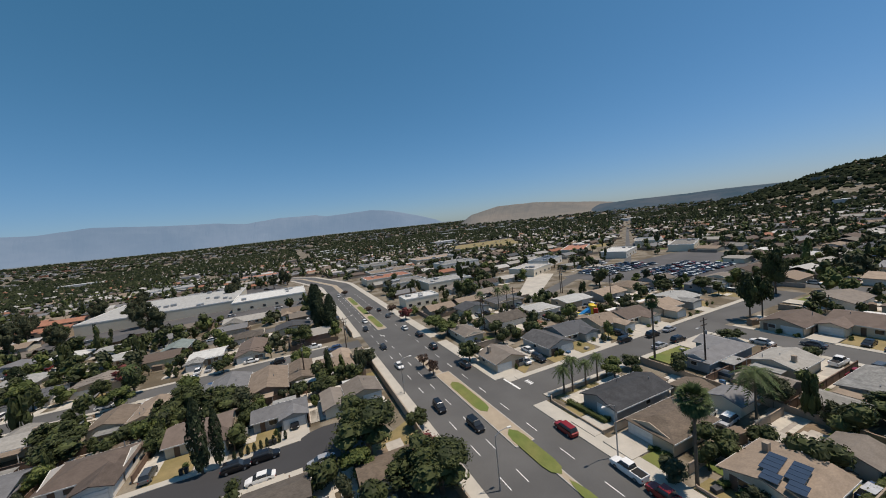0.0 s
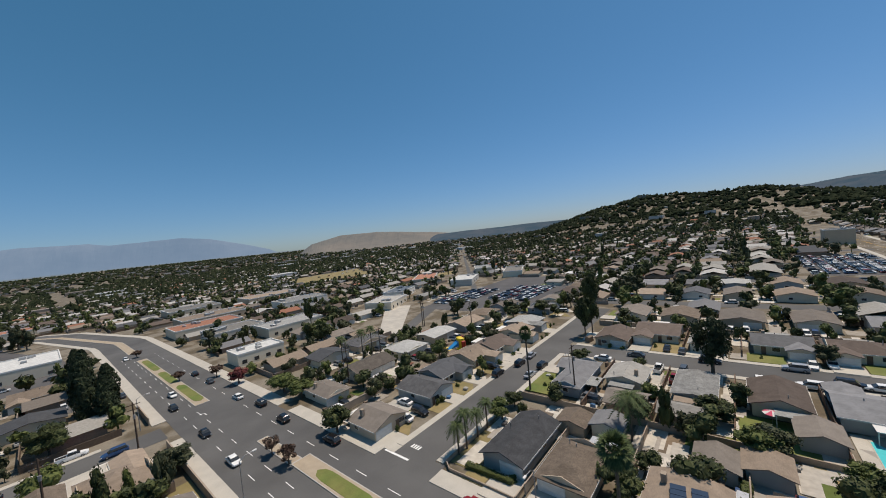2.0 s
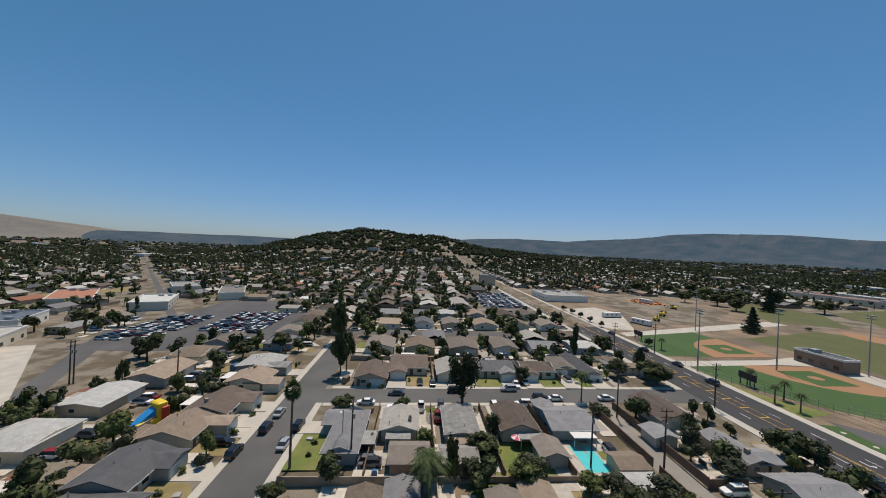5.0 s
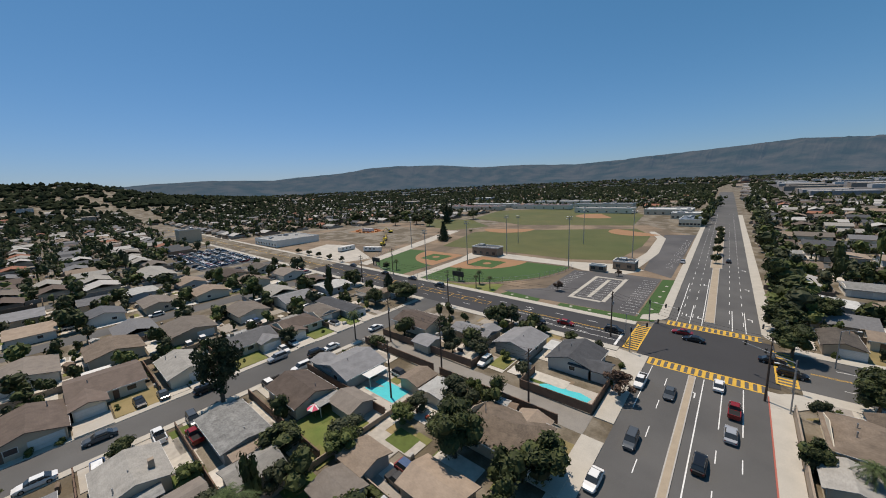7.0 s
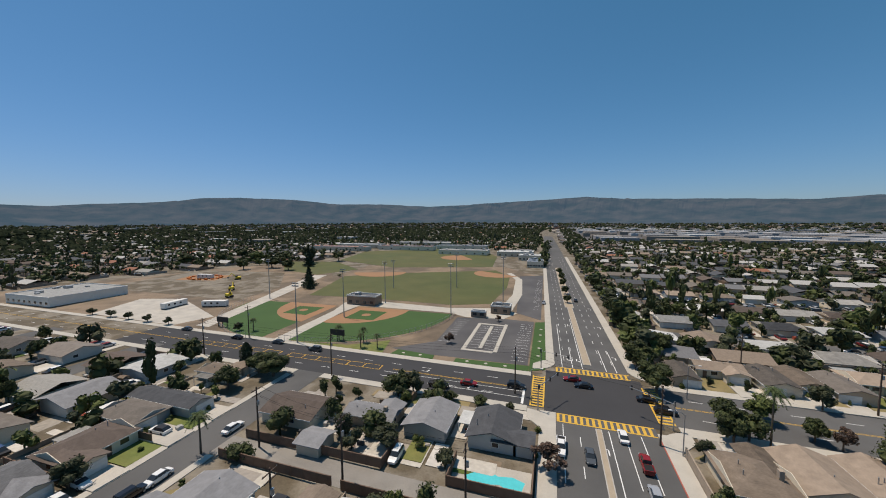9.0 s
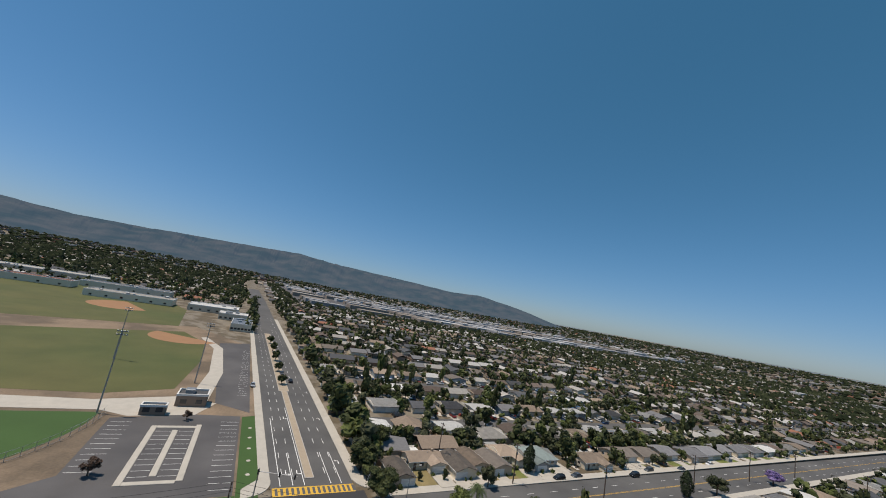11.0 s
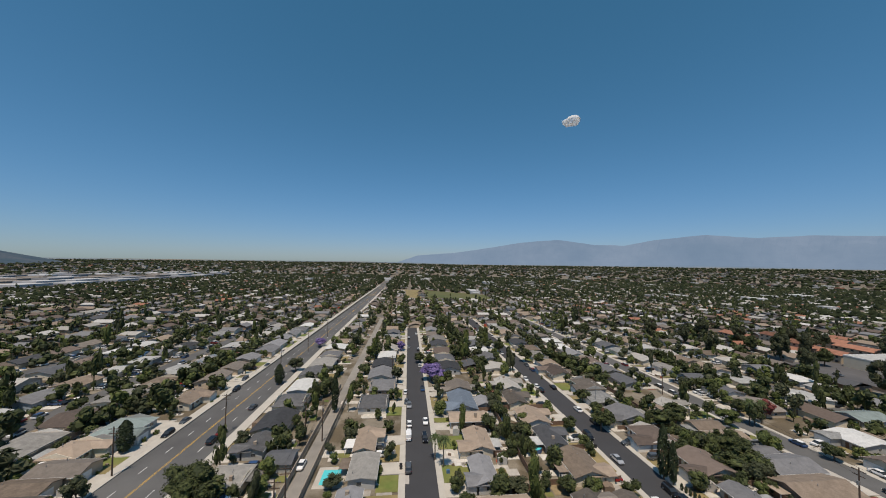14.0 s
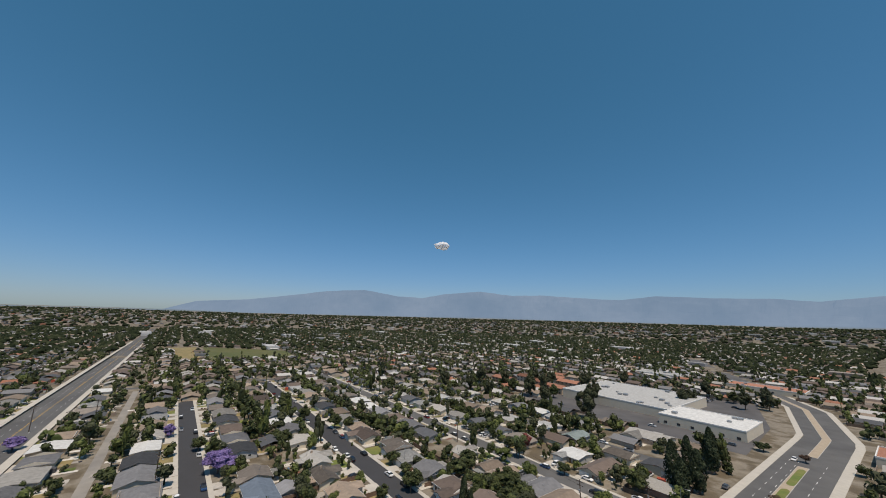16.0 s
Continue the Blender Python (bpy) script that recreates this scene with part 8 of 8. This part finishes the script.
def hedge(x0, y0, x1, y1, h, w):
    """A clipped hedge: a leafy block along a line."""
    L = math.hypot(x1 - x0, y1 - y0)
    rg_ = np.random.default_rng(int(L * 10))
    n = int(L * 90)
    p = np.stack([rg_.uniform(0, L, n), rg_.uniform(-0.5, 0.5, n) * w, rg_.uniform(0, 1, n) * h], -1)
    face = rg_.integers(0, 3, n)
    nor = np.zeros((n, 3))
    for k in range(n):
        if face[k] == 0:
            p[k, 2], nor[k] = h, (0, 0, 1)
        else:
            s = -1 if face[k] == 1 else 1
            p[k, 1], nor[k] = s * w / 2, (0, s, 0.2)
    v, f = leaf_quads(p + rg_.normal(size=(n, 3)) * 0.05, unit(nor + rg_.normal(size=(n, 3)) * 0.4), 0.16, rg_)
    t = thing("hedge", "clipped dense green hedge in a front yard", "hedge", pose(x0, y0, 0, 0, 0, math.degrees(math.atan2(y1 - y0, x1 - x0))))
    part("foliage", mesh_of("foliage", v, f, "leaf_lime"), "leaf_lime", t)
    part("core", Geo().rbox(0, L, -w / 2 + 0.06, w / 2 - 0.06, 0, h - 0.06, 0.1), "leaf_oak", t)


hedge(-17.6, -11.5, -18.0, -2.5, 1.0, 1.1)
hedge(-17.5, 26.0, -34, 26.2, 1.7, 1.2)
hedge(-16.4, 43.5, -16.4, 51, 1.1, 0.9)
hedge(13.2, 8, 13.4, 24, 1.6, 1.0)
hedge(15, -36.3, 24, -36.6, 1.2, 1.0)
patch("planter", [(-17.2, -14.6), (-16.4, -14.6), (-15.5, -13.4), (-15.5, -1.2), (-17.2, -1.2)], 0.12, "soil", "bare brown earth bed behind a low wall", "bed")
for a in ((-16.5, -15.2, -15.2, -13.5), (-33, -15.2, -16.5, -15.2), (-15.2, -13.5, -15.2, -0.6), (-15.2, -0.6, -19, -0.6), (-15.2, 14.4, -15.2, 18), (-15.2, 28.5, -15.2, 37)):
    fence(*a, 0.7, "block_wall", "low block wall round a front yard", "low_wall", 3.0)
patch("bare_yard", [(-44, 13), (-34, 13), (-34, 19.6), (-44, 19.6)], 0.07, "dirt", "bare tan earth of a back yard", "ground")
patch("round_lawn", disc(-39.5, 36, 3.6, n=18), 0.08, "dry_lawn", "round dry lawn ringed by a wall", "lawn")
patch("back_lawn", [(-57, 25.4), (-45.2, 25.4), (-45.2, 38), (-57, 38)], 0.07, "lawn", "green back-yard lawn beside a house", "lawn")
t = thing("patio_umbrella", "pink and white patio umbrella beside a house", "umbrella", pose(-55.6, 30.2, 0))
M["pink_cloth"] = mat("pink_cloth", (0.6, 0.1, 0.16), rough=0.8, vary=0.06)
part("pole", Geo().tube([(0, 0, 0), (0, 0, 2.4)], [0.03, 0.03], 6), "metal", t)
for k in range(8):
    a, b = 2 * math.pi * k / 8, 2 * math.pi * (k + 1) / 8
    part("canopy_panel", Geo().add([(0, 0, 2.55), (1.4 * math.cos(a), 1.4 * math.sin(a), 2.05), (1.4 * math.cos(b), 1.4 * math.sin(b), 2.05), (0, 0, 2.5), (1.4 * math.cos(a), 1.4 * math.sin(a), 2.0), (1.4 * math.cos(b), 1.4 * math.sin(b), 2.0)], [(0, 1, 2), (5, 4, 3), (1, 4, 5, 2)]), "pink_cloth" if k % 2 else "trim", t)


def wheelie_bin(x, y, turn):
    if "b" not in POLE:
        t = thing("waste_bin", "dark wheeled waste bin at the kerb", "bin", None, "waste bins")
        part("body", Geo().add([(-.24, -.28, 0), (.24, -.28, 0), (.24, .28, 0), (-.24, .28, 0), (-.3, -.36, .95), (.3, -.36, .95), (.3, .36, .95), (-.3, .36, .95)], [(3, 2, 1, 0), (0, 1, 5, 4), (1, 2, 6, 5), (2, 3, 7, 6), (3, 0, 4, 7), (4, 5, 6, 7)]), "dark_metal", t)
        part("lid", Geo().rbox(-0.32, 0.32, -0.4, 0.38, 0.95, 1.05, 0.04), "rubber", t)
        POLE["b"] = t
    place(POLE["b"], pose(x, y, 0.16, 0, 0, turn))


for x, y in ((37.7, -33.4), (38.5, -33.4), (52.3, -33.3), (53.1, -33.3), (65.6, -21.5), (-15.0, 26.9), (-14.9, 27.7), (-74.3, 30.8), (-74.3, 31.7), (-88.0, 22.4), (-56.9, -19.0), (-57.7, -19.0), (57.7, 38.0), (58.7, 38.0), (71.8, 26.3)):
    wheelie_bin(x, y, 0)

patch("dry_yard", [(-33, -15), (-17.4, -15), (-17.4, -9.8), (-33, -9.8)], 0.06, "dry_lawn", "dry tan ground under the palms", "lawn")
# sagging cables from pole to pole
g = Geo()
for rowp in ([(-73.0, 90.7), (-21.4, 96.2), (8.5, 84.0)], [(-122.8, 91.1), (-73.0, 90.7)], [(-68.0, 59.7), (-46.5, 56.3), (-24.6, 55.5)], [(38.9, 61.7), (74.5, 62.6)], [(81.0, 94.3), (140.7, 98.3), (187.7, 98.4), (232.5, 96.6)], [(30.8, -63.2), (108.8, -77.4)], [(-30.1, -65.1), (-46.4, -69.3)]):
    for (xa, ya), (xb, yb) in zip(rowp, rowp[1:]):
        for off_, zc in ((-0.9, 12.1), (0.9, 12.1), (0.0, 10.9)):
            prev = None
            for k in range(9):
                u_ = k / 8
                q_ = (xa + (xb - xa) * u_ + off_ * 0.3, ya + (yb - ya) * u_ + off_, zc - 1.2 * 4 * u_ * (1 - u_) * 0.6)
                if prev:
                    g.bar(prev, q_, 0.022, 4)
                prev = q_
tagged(part("power_cables", g, "rubber"), "thin dark cables sagging between utility poles", "cable")

# ---------------------------------------------------------------- lie of the land
# the valley floor rises gently towards the north-west: everything stands on that slope
def rise(x, y):
    return -0.0098 * np.clip(x, -600, 600) + 0.0124 * np.clip(y, -600, 600)


shaped = set()
for ob in list(scene.collection.objects):
    if ob.parent or ob.type not in ("MESH", "EMPTY") or ob.name.startswith("plastic_bag"):
        continue
    here = ob.matrix_basis.translation
    if ob.type == "MESH" and here.length < 0.001:
        if ob.data.name not in shaped:
            shaped.add(ob.data.name)
            n = len(ob.data.vertices)
            co = np.empty(n * 3)
            ob.data.vertices.foreach_get("co", co)
            co = co.reshape(n, 3)
            co[:, 2] += rise(co[:, 0], co[:, 1])
            ob.data.vertices.foreach_set("co", co.ravel())
            ob.data.update()
    else:
        ob.matrix_basis = Matrix.Translation((0, 0, float(rise(here.x, here.y)))) @ ob.matrix_basis
